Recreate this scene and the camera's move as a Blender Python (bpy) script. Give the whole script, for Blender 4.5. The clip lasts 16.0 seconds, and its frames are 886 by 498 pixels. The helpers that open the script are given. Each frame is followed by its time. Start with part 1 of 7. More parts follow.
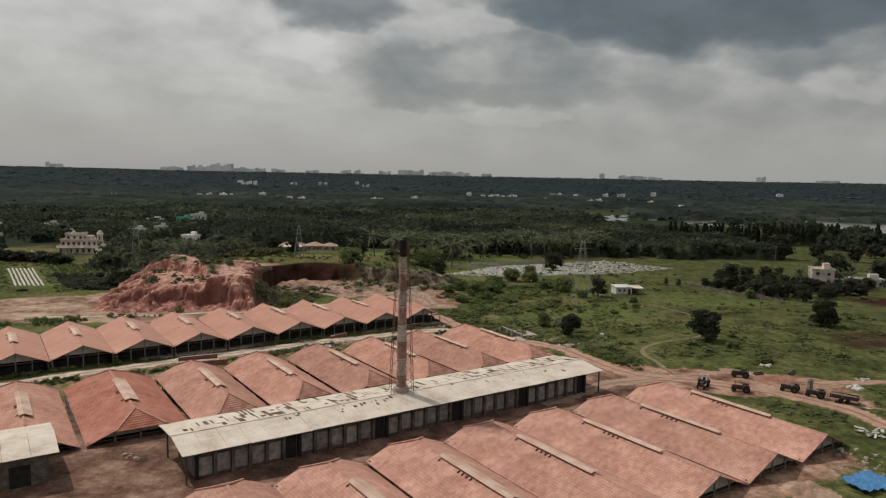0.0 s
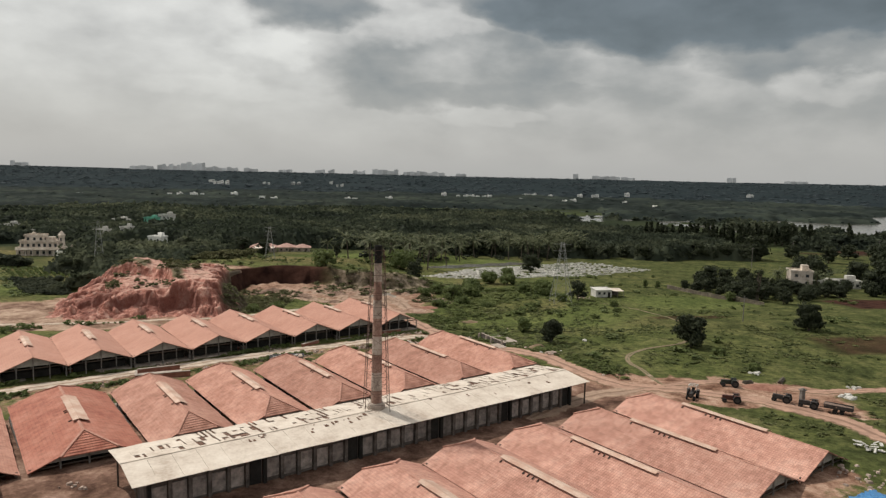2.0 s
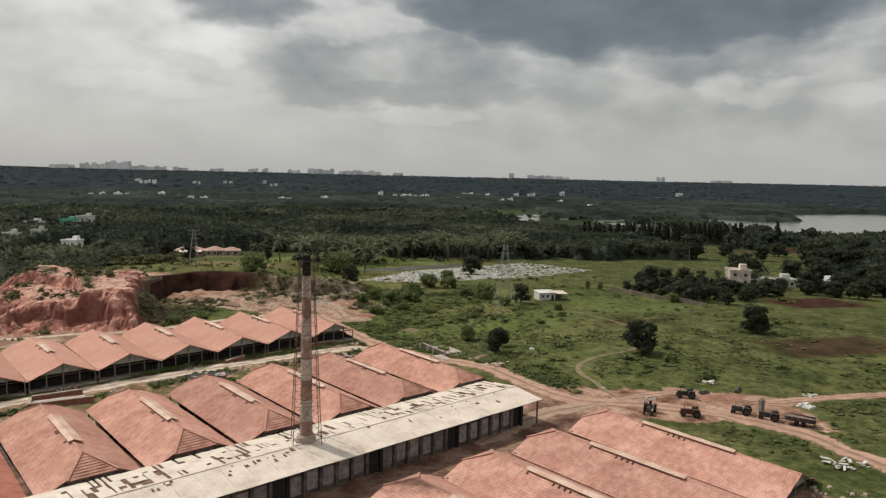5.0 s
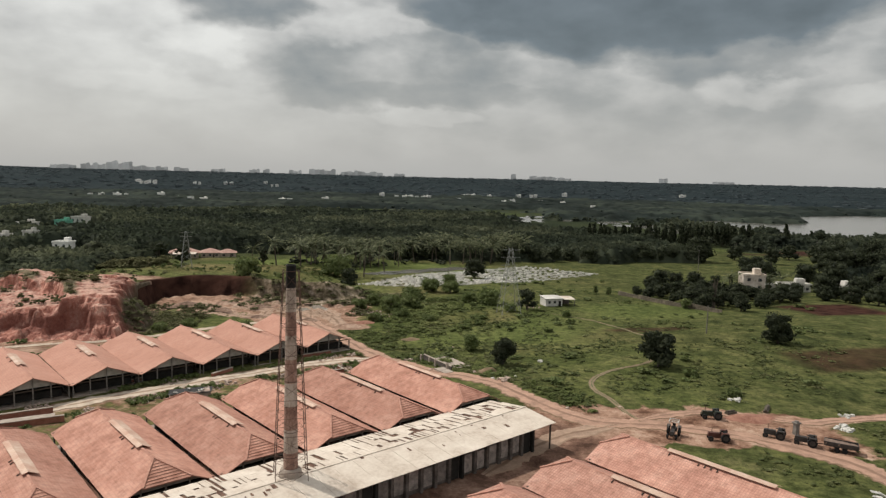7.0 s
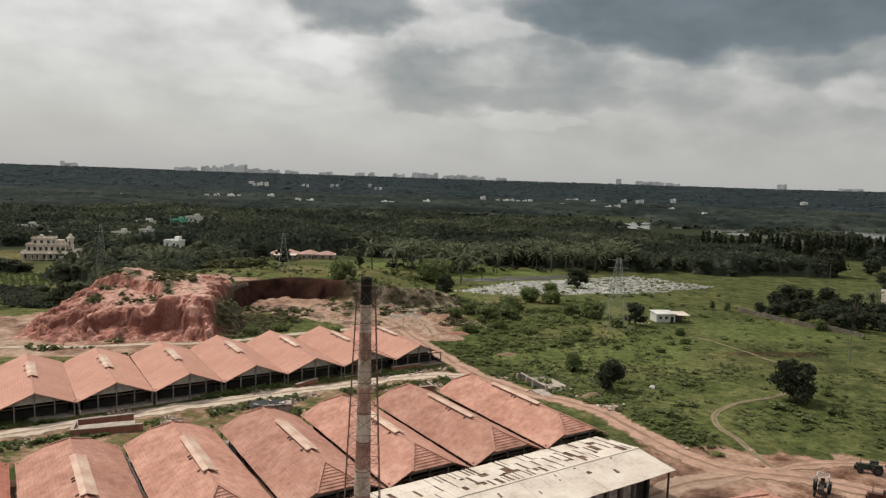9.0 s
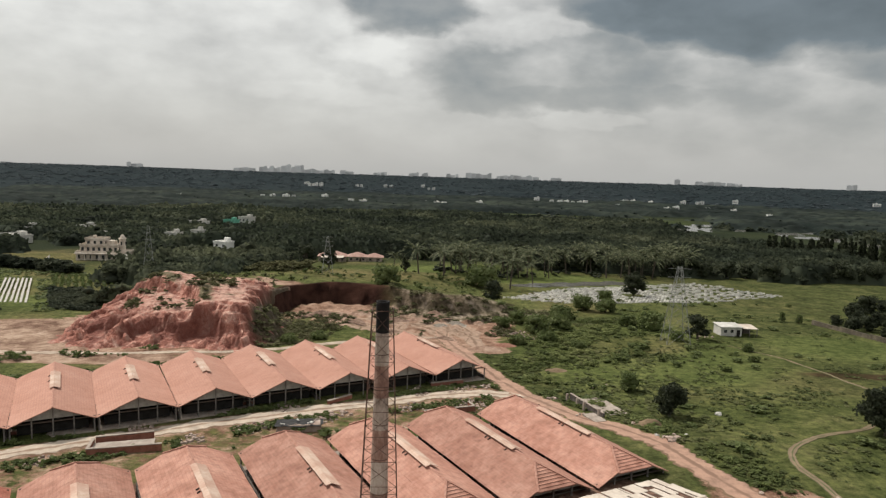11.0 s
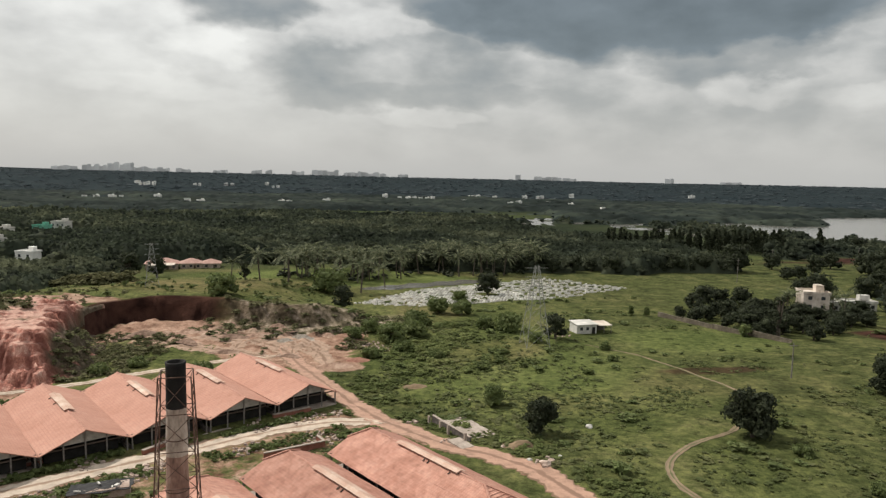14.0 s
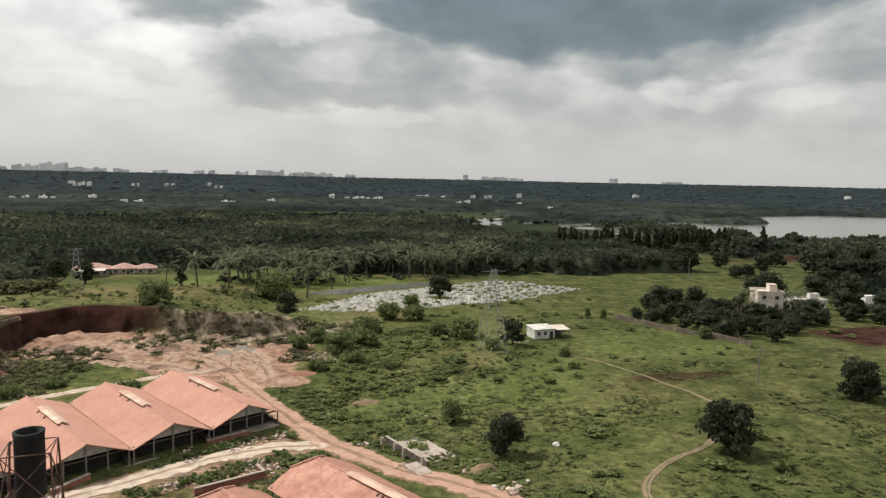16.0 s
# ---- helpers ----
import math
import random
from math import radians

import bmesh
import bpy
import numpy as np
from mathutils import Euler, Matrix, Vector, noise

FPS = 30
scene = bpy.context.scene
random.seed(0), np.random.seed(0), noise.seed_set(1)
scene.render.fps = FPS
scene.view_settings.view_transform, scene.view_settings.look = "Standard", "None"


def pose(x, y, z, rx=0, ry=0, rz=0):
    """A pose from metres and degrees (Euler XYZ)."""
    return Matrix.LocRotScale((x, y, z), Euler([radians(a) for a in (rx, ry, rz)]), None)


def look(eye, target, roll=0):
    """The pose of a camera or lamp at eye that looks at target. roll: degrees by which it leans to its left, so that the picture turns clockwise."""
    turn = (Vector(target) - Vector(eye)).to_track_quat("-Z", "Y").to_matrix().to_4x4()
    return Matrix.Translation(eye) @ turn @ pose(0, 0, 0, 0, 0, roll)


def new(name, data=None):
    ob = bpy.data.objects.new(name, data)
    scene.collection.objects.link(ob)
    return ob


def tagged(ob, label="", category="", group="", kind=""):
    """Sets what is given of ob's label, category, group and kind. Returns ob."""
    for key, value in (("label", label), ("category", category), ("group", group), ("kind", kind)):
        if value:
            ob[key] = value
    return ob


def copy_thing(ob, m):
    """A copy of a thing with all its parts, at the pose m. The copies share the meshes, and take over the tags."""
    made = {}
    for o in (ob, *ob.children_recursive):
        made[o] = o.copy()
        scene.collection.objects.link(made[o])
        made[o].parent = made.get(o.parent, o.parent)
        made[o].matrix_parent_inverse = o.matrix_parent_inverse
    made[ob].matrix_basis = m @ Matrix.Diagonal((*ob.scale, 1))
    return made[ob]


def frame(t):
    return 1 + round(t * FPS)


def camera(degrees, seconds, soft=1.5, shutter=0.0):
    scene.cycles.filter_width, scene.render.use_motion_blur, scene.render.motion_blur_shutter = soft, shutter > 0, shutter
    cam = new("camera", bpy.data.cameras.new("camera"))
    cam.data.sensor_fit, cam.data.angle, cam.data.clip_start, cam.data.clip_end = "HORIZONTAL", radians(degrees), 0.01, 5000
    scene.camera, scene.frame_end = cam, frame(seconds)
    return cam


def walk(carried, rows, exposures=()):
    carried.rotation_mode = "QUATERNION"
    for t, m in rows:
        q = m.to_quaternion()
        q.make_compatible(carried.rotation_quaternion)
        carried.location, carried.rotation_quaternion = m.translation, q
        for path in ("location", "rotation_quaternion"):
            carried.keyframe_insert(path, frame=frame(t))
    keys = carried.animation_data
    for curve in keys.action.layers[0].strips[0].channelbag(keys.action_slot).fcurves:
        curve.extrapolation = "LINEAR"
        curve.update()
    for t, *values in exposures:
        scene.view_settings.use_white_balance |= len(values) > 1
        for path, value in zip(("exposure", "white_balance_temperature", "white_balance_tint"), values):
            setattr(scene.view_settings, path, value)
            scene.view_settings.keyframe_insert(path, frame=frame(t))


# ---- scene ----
cam = camera(65.5, 16.0, soft=1.35)
PATH = [
    (0, (0.00, 0.00, 40.00), (-5.39, 99.28, 29.30), 1.14),
    (0.5, (-0.51, 1.98, 40.03), (-3.07, 101.37, 29.35), 1.16),
    (1, (-0.68, 3.88, 39.97), (-2.96, 103.29, 29.33), 1.22),
    (1.5, (-0.88, 5.97, 39.96), (-2.98, 105.38, 29.37), 1.27),
    (2, (-0.97, 7.77, 40.07), (-2.68, 107.19, 29.43), 1.31),
    (2.5, (-1.02, 9.88, 40.03), (-1.65, 109.32, 29.46), 1.30),
    (3, (-1.06, 11.94, 40.04), (0.87, 111.36, 29.49), 1.29),
    (3.5, (-1.17, 13.89, 40.10), (4.98, 113.14, 29.55), 1.23),
    (4, (-1.40, 15.78, 40.21), (6.02, 114.94, 29.60), 1.27),
    (6.5, (-0.89, 28.14, 39.91), (6.28, 127.33, 29.46), 1.45),
    (7, (-0.73, 31.36, 39.82), (6.41, 130.56, 29.40), 1.44),
    (7.5, (-0.53, 34.67, 39.65), (6.36, 133.90, 29.34), 1.47),
    (8, (-0.34, 37.86, 39.58), (5.17, 137.18, 29.30), 1.49),
    (8.5, (-0.14, 41.14, 39.56), (0.14, 140.61, 29.29), 1.64),
    (9, (0.04, 44.27, 39.40), (-7.36, 143.47, 29.15), 1.81),
    (11.5, (1.17, 58.30, 40.02), (-13.98, 156.59, 29.53), 1.81),
    (12, (0.89, 61.29, 39.92), (-10.23, 160.13, 29.53), 1.68),
    (12.5, (0.63, 64.20, 39.90), (-5.80, 163.45, 29.58), 1.64),
    (13, (0.34, 66.94, 39.96), (-2.99, 166.35, 29.64), 1.56),
    (13.5, (0.12, 69.64, 39.98), (0.56, 169.11, 29.70), 1.50),
    (14, (0.05, 72.26, 40.14), (6.66, 171.50, 29.80), 1.34),
    (14.5, (-0.04, 74.88, 39.96), (12.74, 173.53, 29.75), 1.24),
    (15, (-0.00, 77.54, 39.78), (13.93, 176.03, 29.58), 1.22),
    (15.5, (-0.07, 80.22, 39.71), (14.01, 178.70, 29.54), 1.20),
    (16, (0.00, 83.00, 39.74), (14.08, 181.48, 29.58), 1.28),
]
walk(cam, [(t, look(eye, target, roll)) for t, eye, target, roll in PATH],
     exposures=[(0.0, -0.52), (0.5, -0.2), (1.0, -0.16), (9.0, -0.1), (12.0, -0.04), (14.0, 0.07), (15.0, 0.17), (16.0, 0.2)])

# ---- world and sun ----
SUN_AZ = math.atan2(-0.84, 0.54)          # angle of the sun from +y towards +x
SUN_EL = radians(51)
world = bpy.data.worlds.new("sky")
scene.world = world
world.use_nodes = True


def build_sky():
    nt = world.node_tree
    nt.nodes.clear()
    N, L = nt.nodes.new, nt.links.new

    def math_node(op, a, b=None, clamp=False):
        n = N("ShaderNodeMath")
        n.operation, n.use_clamp = op, clamp
        for i, v in enumerate((a, b)):
            if v is None:
                continue
            if isinstance(v, (int, float)):
                n.inputs[i].default_value = v
            else:
                L(v, n.inputs[i])
        return n.outputs[0]

    out, bg = N("ShaderNodeOutputWorld"), N("ShaderNodeBackground")
    sky = N("ShaderNodeTexSky")
    sky.sky_type, sky.sun_disc = "NISHITA", False
    sky.sun_elevation, sky.sun_rotation = SUN_EL, SUN_AZ
    sky.air_density, sky.dust_density = 1.5, 2.0
    tc = N("ShaderNodeTexCoord")
    sep = N("ShaderNodeSeparateXYZ")
    L(tc.outputs["Generated"], sep.inputs[0])
    x, y, z = sep.outputs
    # degrees of azimuth from +y, and of height
    cu = math_node("MULTIPLY", math_node("ARCTAN2", x, y), 57.2958)
    cv = math_node("MULTIPLY", math_node("ARCSINE", z), 57.2958)
    comb = N("ShaderNodeCombineXYZ")
    L(math_node("MULTIPLY", cu, 0.1), comb.inputs[0]), L(math_node("MULTIPLY", cv, 0.19), comb.inputs[1])
    big = N("ShaderNodeTexNoise")
    big.inputs["Scale"].default_value, big.inputs["Detail"].default_value = 1.5, 7
    big.inputs["Roughness"].default_value, big.inputs["Distortion"].default_value = 0.5, 0.0
    shift = N("ShaderNodeMapping")
    shift.inputs["Location"].default_value = (1.7, 0.6, 0.0)
    shift.inputs["Scale"].default_value = (1.0, 1.0, 1.0)
    L(comb.outputs[0], shift.inputs[0]), L(shift.outputs[0], big.inputs["Vector"])

    def mass(u0, v0, ru, rv, w, *soft):
        """A soft cloud mass."""
        a = math_node("DIVIDE", math_node("SUBTRACT", wu, u0), ru)
        b = math_node("DIVIDE", math_node("SUBTRACT", wv, v0), rv)
        d = math_node("ADD", math_node("MULTIPLY", a, a), math_node("MULTIPLY", b, b))
        s = N("ShaderNodeMapRange")
        s.interpolation_type = "SMOOTHSTEP"
        s.inputs[1].default_value, s.inputs[2].default_value, s.inputs[3].default_value, s.inputs[4].default_value = soft[0], soft[1], w, 0.0
        L(d, s.inputs[0])
        return s.outputs[0]

    # ragged outlines
    rag = N("ShaderNodeTexNoise")
    rag.inputs["Scale"].default_value, rag.inputs["Detail"].default_value, rag.inputs["Roughness"].default_value = 1.9, 6, 0.5
    L(comb.outputs[0], rag.inputs["Vector"])
    rsep = N("ShaderNodeSeparateColor")
    L(rag.outputs["Color"], rsep.inputs[0])
    wu = math_node("ADD", cu, math_node("MULTIPLY", math_node("SUBTRACT", rsep.outputs[0], 0.5), 8.0))
    wv = math_node("ADD", cv, math_node("MULTIPLY", math_node("SUBTRACT", rsep.outputs[1], 0.5), 4.2))
    dark = mass(*CLOUDS[0])
    for c in CLOUDS[1:]:
        dark = math_node("MAXIMUM", dark, mass(*c))
    cover = math_node("ADD", math_node("MULTIPLY", big.outputs["Fac"], 0.5), math_node("ADD", dark, 0.11))
    for c in GAPS:
        cover = math_node("SUBTRACT", cover, mass(*c))
    ramp = N("ShaderNodeValToRGB")
    ramp.color_ramp.interpolation = "LINEAR"
    e = ramp.color_ramp.elements
    e[0].position, e[0].color = 0.27, (0.86, 0.86, 0.83, 1)
    e[1].position, e[1].color = 0.90, (0.115, 0.14, 0.155, 1)
    for at, col in ((0.44, (0.60, 0.60, 0.585)), (0.56, (0.36, 0.375, 0.375)), (0.70, (0.19, 0.225, 0.25))):
        e.new(at).color = (*col, 1)
    L(cover, ramp.inputs[0])
    # paler towards the horizon
    hz = N("ShaderNodeMapRange")
    hz.inputs[1].default_value, hz.inputs[2].default_value = 0.0, 0.17
    L(z, hz.inputs[0])
    mixh = N("ShaderNodeMixRGB")
    mixh.inputs[1].default_value = (0.50, 0.50, 0.485, 1)
    L(hz.outputs[0], mixh.inputs[0]), L(ramp.outputs[0], mixh.inputs[2])
    mixs = N("ShaderNodeMixRGB")
    mixs.inputs[0].default_value = 0.94
    gain = N("ShaderNodeMixRGB")
    gain.blend_type, gain.inputs[0].default_value = "MULTIPLY", 1.0
    gain.inputs[2].default_value = (0.12, 0.12, 0.12, 1)
    L(sky.outputs[0], gain.inputs[1])
    L(gain.outputs[0], mixs.inputs[1]), L(mixh.outputs[0], mixs.inputs[2])
    L(mixs.outputs[0], bg.inputs[0])
    bg.inputs[1].default_value = 1.0
    L(bg.outputs[0], out.inputs[0])


# cloud masses: azimuth and height of the centre, half widths, density
CLOUDS = [(21, 16.4, 21, 8.0, 0.42, 0.5, 1.2), (6.5, 13.8, 7.0, 3.0, 0.30, 0.2, 1.35), (0.5, 8.8, 13.5, 4.0, 0.20, 0.1, 1.45), (-3, 6.6, 8.0, 1.7, 0.24, 0.1, 1.5),
          (5.5, 7.0, 7.0, 1.5, 0.24, 0.1, 1.5), (-12.3, 13.8, 5.8, 3.0, 0.26, 0.25, 1.3), (25.5, 9.0, 8.0, 2.2, 0.26, 0.2, 1.4), (24, 9, 34, 9.5, 0.15, 0.2, 1.5)]
# thinner, brighter places between them
GAPS = [(-2.5, 11.8, 5.0, 1.5, 0.09, 0.2, 1.3), (2.5, 4.9, 5.0, 0.7, 0.09, 0.2, 1.3), (27.5, 7.0, 4.5, 1.0, 0.09, 0.2, 1.3), (36, 6.6, 4.0, 0.9, 0.07, 0.2, 1.3), (-15.5, 9.6, 3.5, 1.5, 0.08, 0.2, 1.3), (-19, 6.6, 7.0, 0.9, 0.06, 0.2, 1.3)]
build_sky()
sun = new("sun", bpy.data.lights.new("sun", "SUN"))
sun.data.energy, sun.data.angle, sun.data.color = 4.1, radians(1.5), (1.0, 0.94, 0.85)
sun.matrix_world = look((math.sin(SUN_AZ) * math.cos(SUN_EL) * 300, math.cos(SUN_AZ) * math.cos(SUN_EL) * 300, math.sin(SUN_EL) * 300), (0, 0, 0))

# ---- plan: u runs along the rows of sheds, v across them ----
PHI = 37.5
CP, SP = math.cos(radians(PHI)), math.sin(radians(PHI))


def plan(u, v):
    return u * CP - v * SP, u * SP + v * CP


def smooth(a):
    a = np.clip(a, 0.0, 1.0)
    return a * a * (3 - 2 * a)


def wobble(x, y, s, seed):
    """Cheap smooth noise for arrays: a sum of turned sine waves, about -1 to 1."""
    r = np.random.RandomState(seed)
    out = 0.0
    for k in range(6):
        a, f, p = r.rand() * 6.28, (0.6 + 0.25 * k) / s, r.rand() * 6.28
        out = out + np.sin((x * math.cos(a) + y * math.sin(a)) * 6.28 * f + p + 0.9 * np.sin((x * math.sin(a) - y * math.cos(a)) * 4.1 * f + p * 2)) / (1 + 0.5 * k)
    return out / 2.6


def side_of(x, y, line):
    """Signed distance from an open line of points: positive on its left."""
    best = np.full(np.shape(x), 1e9)
    sign = np.ones(np.shape(x))
    for (ax, ay), (bx, by) in zip(line[:-1], line[1:]):
        dx, dy = bx - ax, by - ay
        t = np.clip(((x - ax) * dx + (y - ay) * dy) / (dx * dx + dy * dy), 0, 1)
        d = np.hypot(x - ax - t * dx, y - ay - t * dy)
        c = dx * (y - ay) - dy * (x - ax)
        near = d < best - 1e-6
        best = np.where(near, d, best)
        sign = np.where(near, np.where(c > 0, 1.0, -1.0), sign)
    return best * sign


# top edge of the quarry cut, from the far left round the mound and the pit
RIM = [(-420, 262), (-160, 256), (-126, 250), (-110, 246), (-97, 246), (-88, 250), (-86, 264), (-86, 279), (-76, 288.5), (-61, 287.5), (-49, 284.5), (-37, 280.5), (-25, 280), (10, 300), (60, 420)]


def height(x, y):
    x, y = np.asarray(x, float), np.asarray(y, float)
    v = -x * SP + y * CP
    d = np.hypot(x, y)
    z = -1.2 - 3.3 * smooth((v - 100) / 65) - 1.4 * smooth((v - 170) / 110)
    far = smooth((d - 230) / 160)
    z = z * (1 - far) + far * (-7.6 - 5.4 * smooth((d - 300) / 600))
    # plateau above the quarry
    s = side_of(x, y, RIM)
    top = 2.4 + 2.2 * smooth((-90 - x) / 40) * smooth((260 - y) / 30)
    fade = smooth((-18 - x) / 38) * (1 - smooth((s - 25) / 95))
    fade = np.maximum(fade, 0.8 * smooth((-2 - x) / 24) * (1 - smooth((y - 290) / 14)))
    left = 1 - smooth((-118 - x) / 22)
    wide = 1.6 + 7 * smooth((262 - y) / 12) + 11 * smooth((x + 64) / 18)
    step = smooth((s + wide) / wide)
    z = z + (top + 5.4 + 0.5 * wobble(x, y, 30, 3)) * step * fade * left
    pit = smooth((-s) / 5) * smooth((s + 55) / 30) * smooth((y - 236) / 18) * smooth((-5 - x) / 20) * smooth((x + 100) / 10)
    rough = 0.55 * wobble(x, y, 14, 5) + 0.75 * np.abs(wobble(x, y, 6.5, 6)) + 0.45 * np.abs(wobble(x, y, 3.4, 7))
    z = z * (1 - pit) + pit * (-5.6 + 0.95 * rough)
    z = z + 0.12 * wobble(x, y, 9, 8) * smooth((d - 60) / 40) + 0.25 * wobble(x, y, 40, 9) * smooth((v - 100) / 60)
    bank = smooth((12 - np.abs(s + 7)) / 5) * smooth((x + 62) / 12) * smooth((-2 - x) / 14)
    z = z + bank * (1.3 * np.abs(wobble(x, y, 8, 12)) + 0.9 * np.abs(wobble(x, y, 4, 13)) - 0.7)
    # far hills
    z = z + smooth((d - 1500) / 2900) * (47 + 5 * wobble(x, y, 2600, 11) + 6 * smooth((-x) / 3000))
    return z


def gz(x, y):
    return float(height(np.array([x]), np.array([y]))[0])


# ---- materials ----
def material(name, colours, scale=1.0, rough=0.9, bump=0.0, bump_scale=None, detail=5, fine=0.0, metal=0.0, random_tint=0.0, coords="Object", spec=0.3, stretch=(1, 1, 1), island=0.0, leafy=0.0, bump_dist=None):
    """A surface with two scales of mottling. colours: low to high along the noise."""
    m = bpy.data.materials.new(name)
    m.use_nodes = True
    nt = m.node_tree
    nt.nodes.clear()
    N, L = nt.nodes.new, nt.links.new
    out, bs = N("ShaderNodeOutputMaterial"), N("ShaderNodeBsdfPrincipled")
    if leafy:
        tr, ms = N("ShaderNodeBsdfTranslucent"), N("ShaderNodeMixShader")
        ms.inputs[0].default_value = leafy
        L(bs.outputs[0], ms.inputs[1]), L(tr.outputs[0], ms.inputs[2]), L(ms.outputs[0], out.inputs[0])
    else:
        L(bs.outputs[0], out.inputs[0])
    if coords == "World":
        src = N("ShaderNodeNewGeometry").outputs["Position"]
    else:
        src = N("ShaderNodeTexCoord").outputs["Object"]
    mp = N("ShaderNodeMapping")
    mp.inputs["Scale"].default_value = stretch
    L(src, mp.inputs[0])
    n1 = N("ShaderNodeTexNoise")
    n1.inputs["Scale"].default_value, n1.inputs["Detail"].default_value, n1.inputs["Roughness"].default_value = scale, detail, 0.62
    L(mp.outputs[0], n1.inputs["Vector"])
    n2 = N("ShaderNodeTexNoise")
    n2.inputs["Scale"].default_value, n2.inputs["Detail"].default_value = scale * 9, 3
    L(mp.outputs[0], n2.inputs["Vector"])
    mx = N("ShaderNodeMath")
    mx.operation = "MULTIPLY_ADD"
    mx.inputs[1].default_value, mx.inputs[2].default_value = 0.35, -0.175
    L(n2.outputs["Fac"], mx.inputs[0])
    ad = N("ShaderNodeMath")
    ad.operation = "ADD"
    L(n1.outputs["Fac"], ad.inputs[0]), L(mx.outputs[0], ad.inputs[1])
    rp = N("ShaderNodeValToRGB")
    e = rp.color_ramp.elements
    k = len(colours)
    e[0].position, e[1].position = 0.3, 0.7
    e[0].color, e[1].color = (*colours[0], 1), (*colours[-1], 1)
    for i in range(1, k - 1):
        e.new(0.3 + 0.4 * i / (k - 1)).color = (*colours[i], 1)
    L(ad.outputs[0], rp.inputs[0])
    col = rp.outputs[0]
    for amount, socket in ((random_tint, "object"), (island, "island")):
        if amount:
            r = N("ShaderNodeObjectInfo").outputs["Random"] if socket == "object" else N("ShaderNodeNewGeometry").outputs["Random Per Island"]
            mr = N("ShaderNodeMapRange")
            mr.inputs[3].default_value, mr.inputs[4].default_value = 1 - amount, 1 + amount
            L(r, mr.inputs[0])
            hs = N("ShaderNodeHueSaturation")
            L(mr.outputs[0], hs.inputs["Value"]), L(col, hs.inputs["Color"])
            col = hs.outputs[0]
    L(col, bs.inputs["Base Color"])
    if leafy:
        L(col, tr.inputs["Color"])
    bs.inputs["Roughness"].default_value, bs.inputs["Metallic"].default_value = rough, metal
    bs.inputs["Specular IOR Level"].default_value = spec
    if bump:
        bp = N("ShaderNodeBump")
        bp.inputs["Strength"].default_value, bp.inputs["Distance"].default_value = min(1.0, bump), bump_dist or max(0.02, bump * 0.1)
        if bump_scale:
            n3 = N("ShaderNodeTexNoise")
            n3.inputs["Scale"].default_value, n3.inputs["Detail"].default_value = bump_scale, 4
            L(mp.outputs[0], n3.inputs["Vector"])
            L(n3.outputs["Fac"], bp.inputs["Height"])
        else:
            L(ad.outputs[0], bp.inputs["Height"])
        L(bp.outputs[0], bs.inputs["Normal"])
    return m


def tile_material(name, colours, tint=0.12, relief=0.21, worn=0.5):
    """Fired clay roof tiles: courses along the slope, columns down it, stains. Local x crosses the ridge, y runs along it."""
    m = material(name, colours, scale=0.12, rough=0.85, random_tint=tint, spec=0.2, detail=9)
    nt = m.node_tree
    N, L = nt.nodes.new, nt.links.new
    bs = next(n for n in nt.nodes if n.type == "BSDF_PRINCIPLED")
    tc = N("ShaderNodeTexCoord")
    bk = N("ShaderNodeTexBrick")
    bk.offset = 0.0
    bk.inputs["Color1"].default_value, bk.inputs["Color2"].default_value, bk.inputs["Mortar"].default_value = (1, 1, 1, 1), (0.62, 0.60, 0.58, 1), (0.22, 0.2, 0.2, 1)
    bk.inputs["Scale"].default_value, bk.inputs["Mortar Size"].default_value = 1.0, 0.045
    bk.inputs["Brick Width"].default_value, bk.inputs["Row Height"].default_value = 0.42, 0.38
    L(tc.outputs["Object"], bk.inputs["Vector"])
    mul = N("ShaderNodeMixRGB")
    mul.blend_type, mul.inputs[0].default_value = "MULTIPLY", relief
    src = bs.inputs["Base Color"].links[0].from_socket
    L(src, mul.inputs[1]), L(bk.outputs["Color"], mul.inputs[2])
    # darker weathered runs and single replaced tiles
    run, rp = N("ShaderNodeTexNoise"), N("ShaderNodeValToRGB")
    mp = N("ShaderNodeMapping")
    mp.inputs["Scale"].default_value = (1.0, 1.3, 1.0)
    L(tc.outputs["Object"], mp.inputs[0]), L(mp.outputs[0], run.inputs["Vector"])
    run.inputs["Scale"].default_value, run.inputs["Detail"].default_value, run.inputs["Roughness"].default_value = 0.8, 10, 0.72
    rp.color_ramp.elements[0].position, rp.color_ramp.elements[0].color = 0.36, (0.55, 0.52, 0.50, 1)
    rp.color_ramp.elements[1].position, rp.color_ramp.elements[1].color = 0.66, (1.25, 1.22, 1.2, 1)
    rp.color_ramp.elements.new(0.5).color = (1, 1, 1, 1)
    L(run.outputs["Fac"], rp.inputs[0])
    wear = N("ShaderNodeMixRGB")
    wear.blend_type, wear.inputs[0].default_value = "MULTIPLY", worn
    L(mul.outputs[0], wear.inputs[1]), L(rp.outputs[0], wear.inputs[2])
    L(wear.outputs[0], bs.inputs["Base Color"])
    bp = N("ShaderNodeBump")
    bp.inputs["Strength"].default_value, bp.inputs["Distance"].default_value = 0.6, 0.05
    L(bk.outputs["Color"], bp.inputs["Height"]), L(bp.outputs[0], bs.inputs["Normal"])
    return m


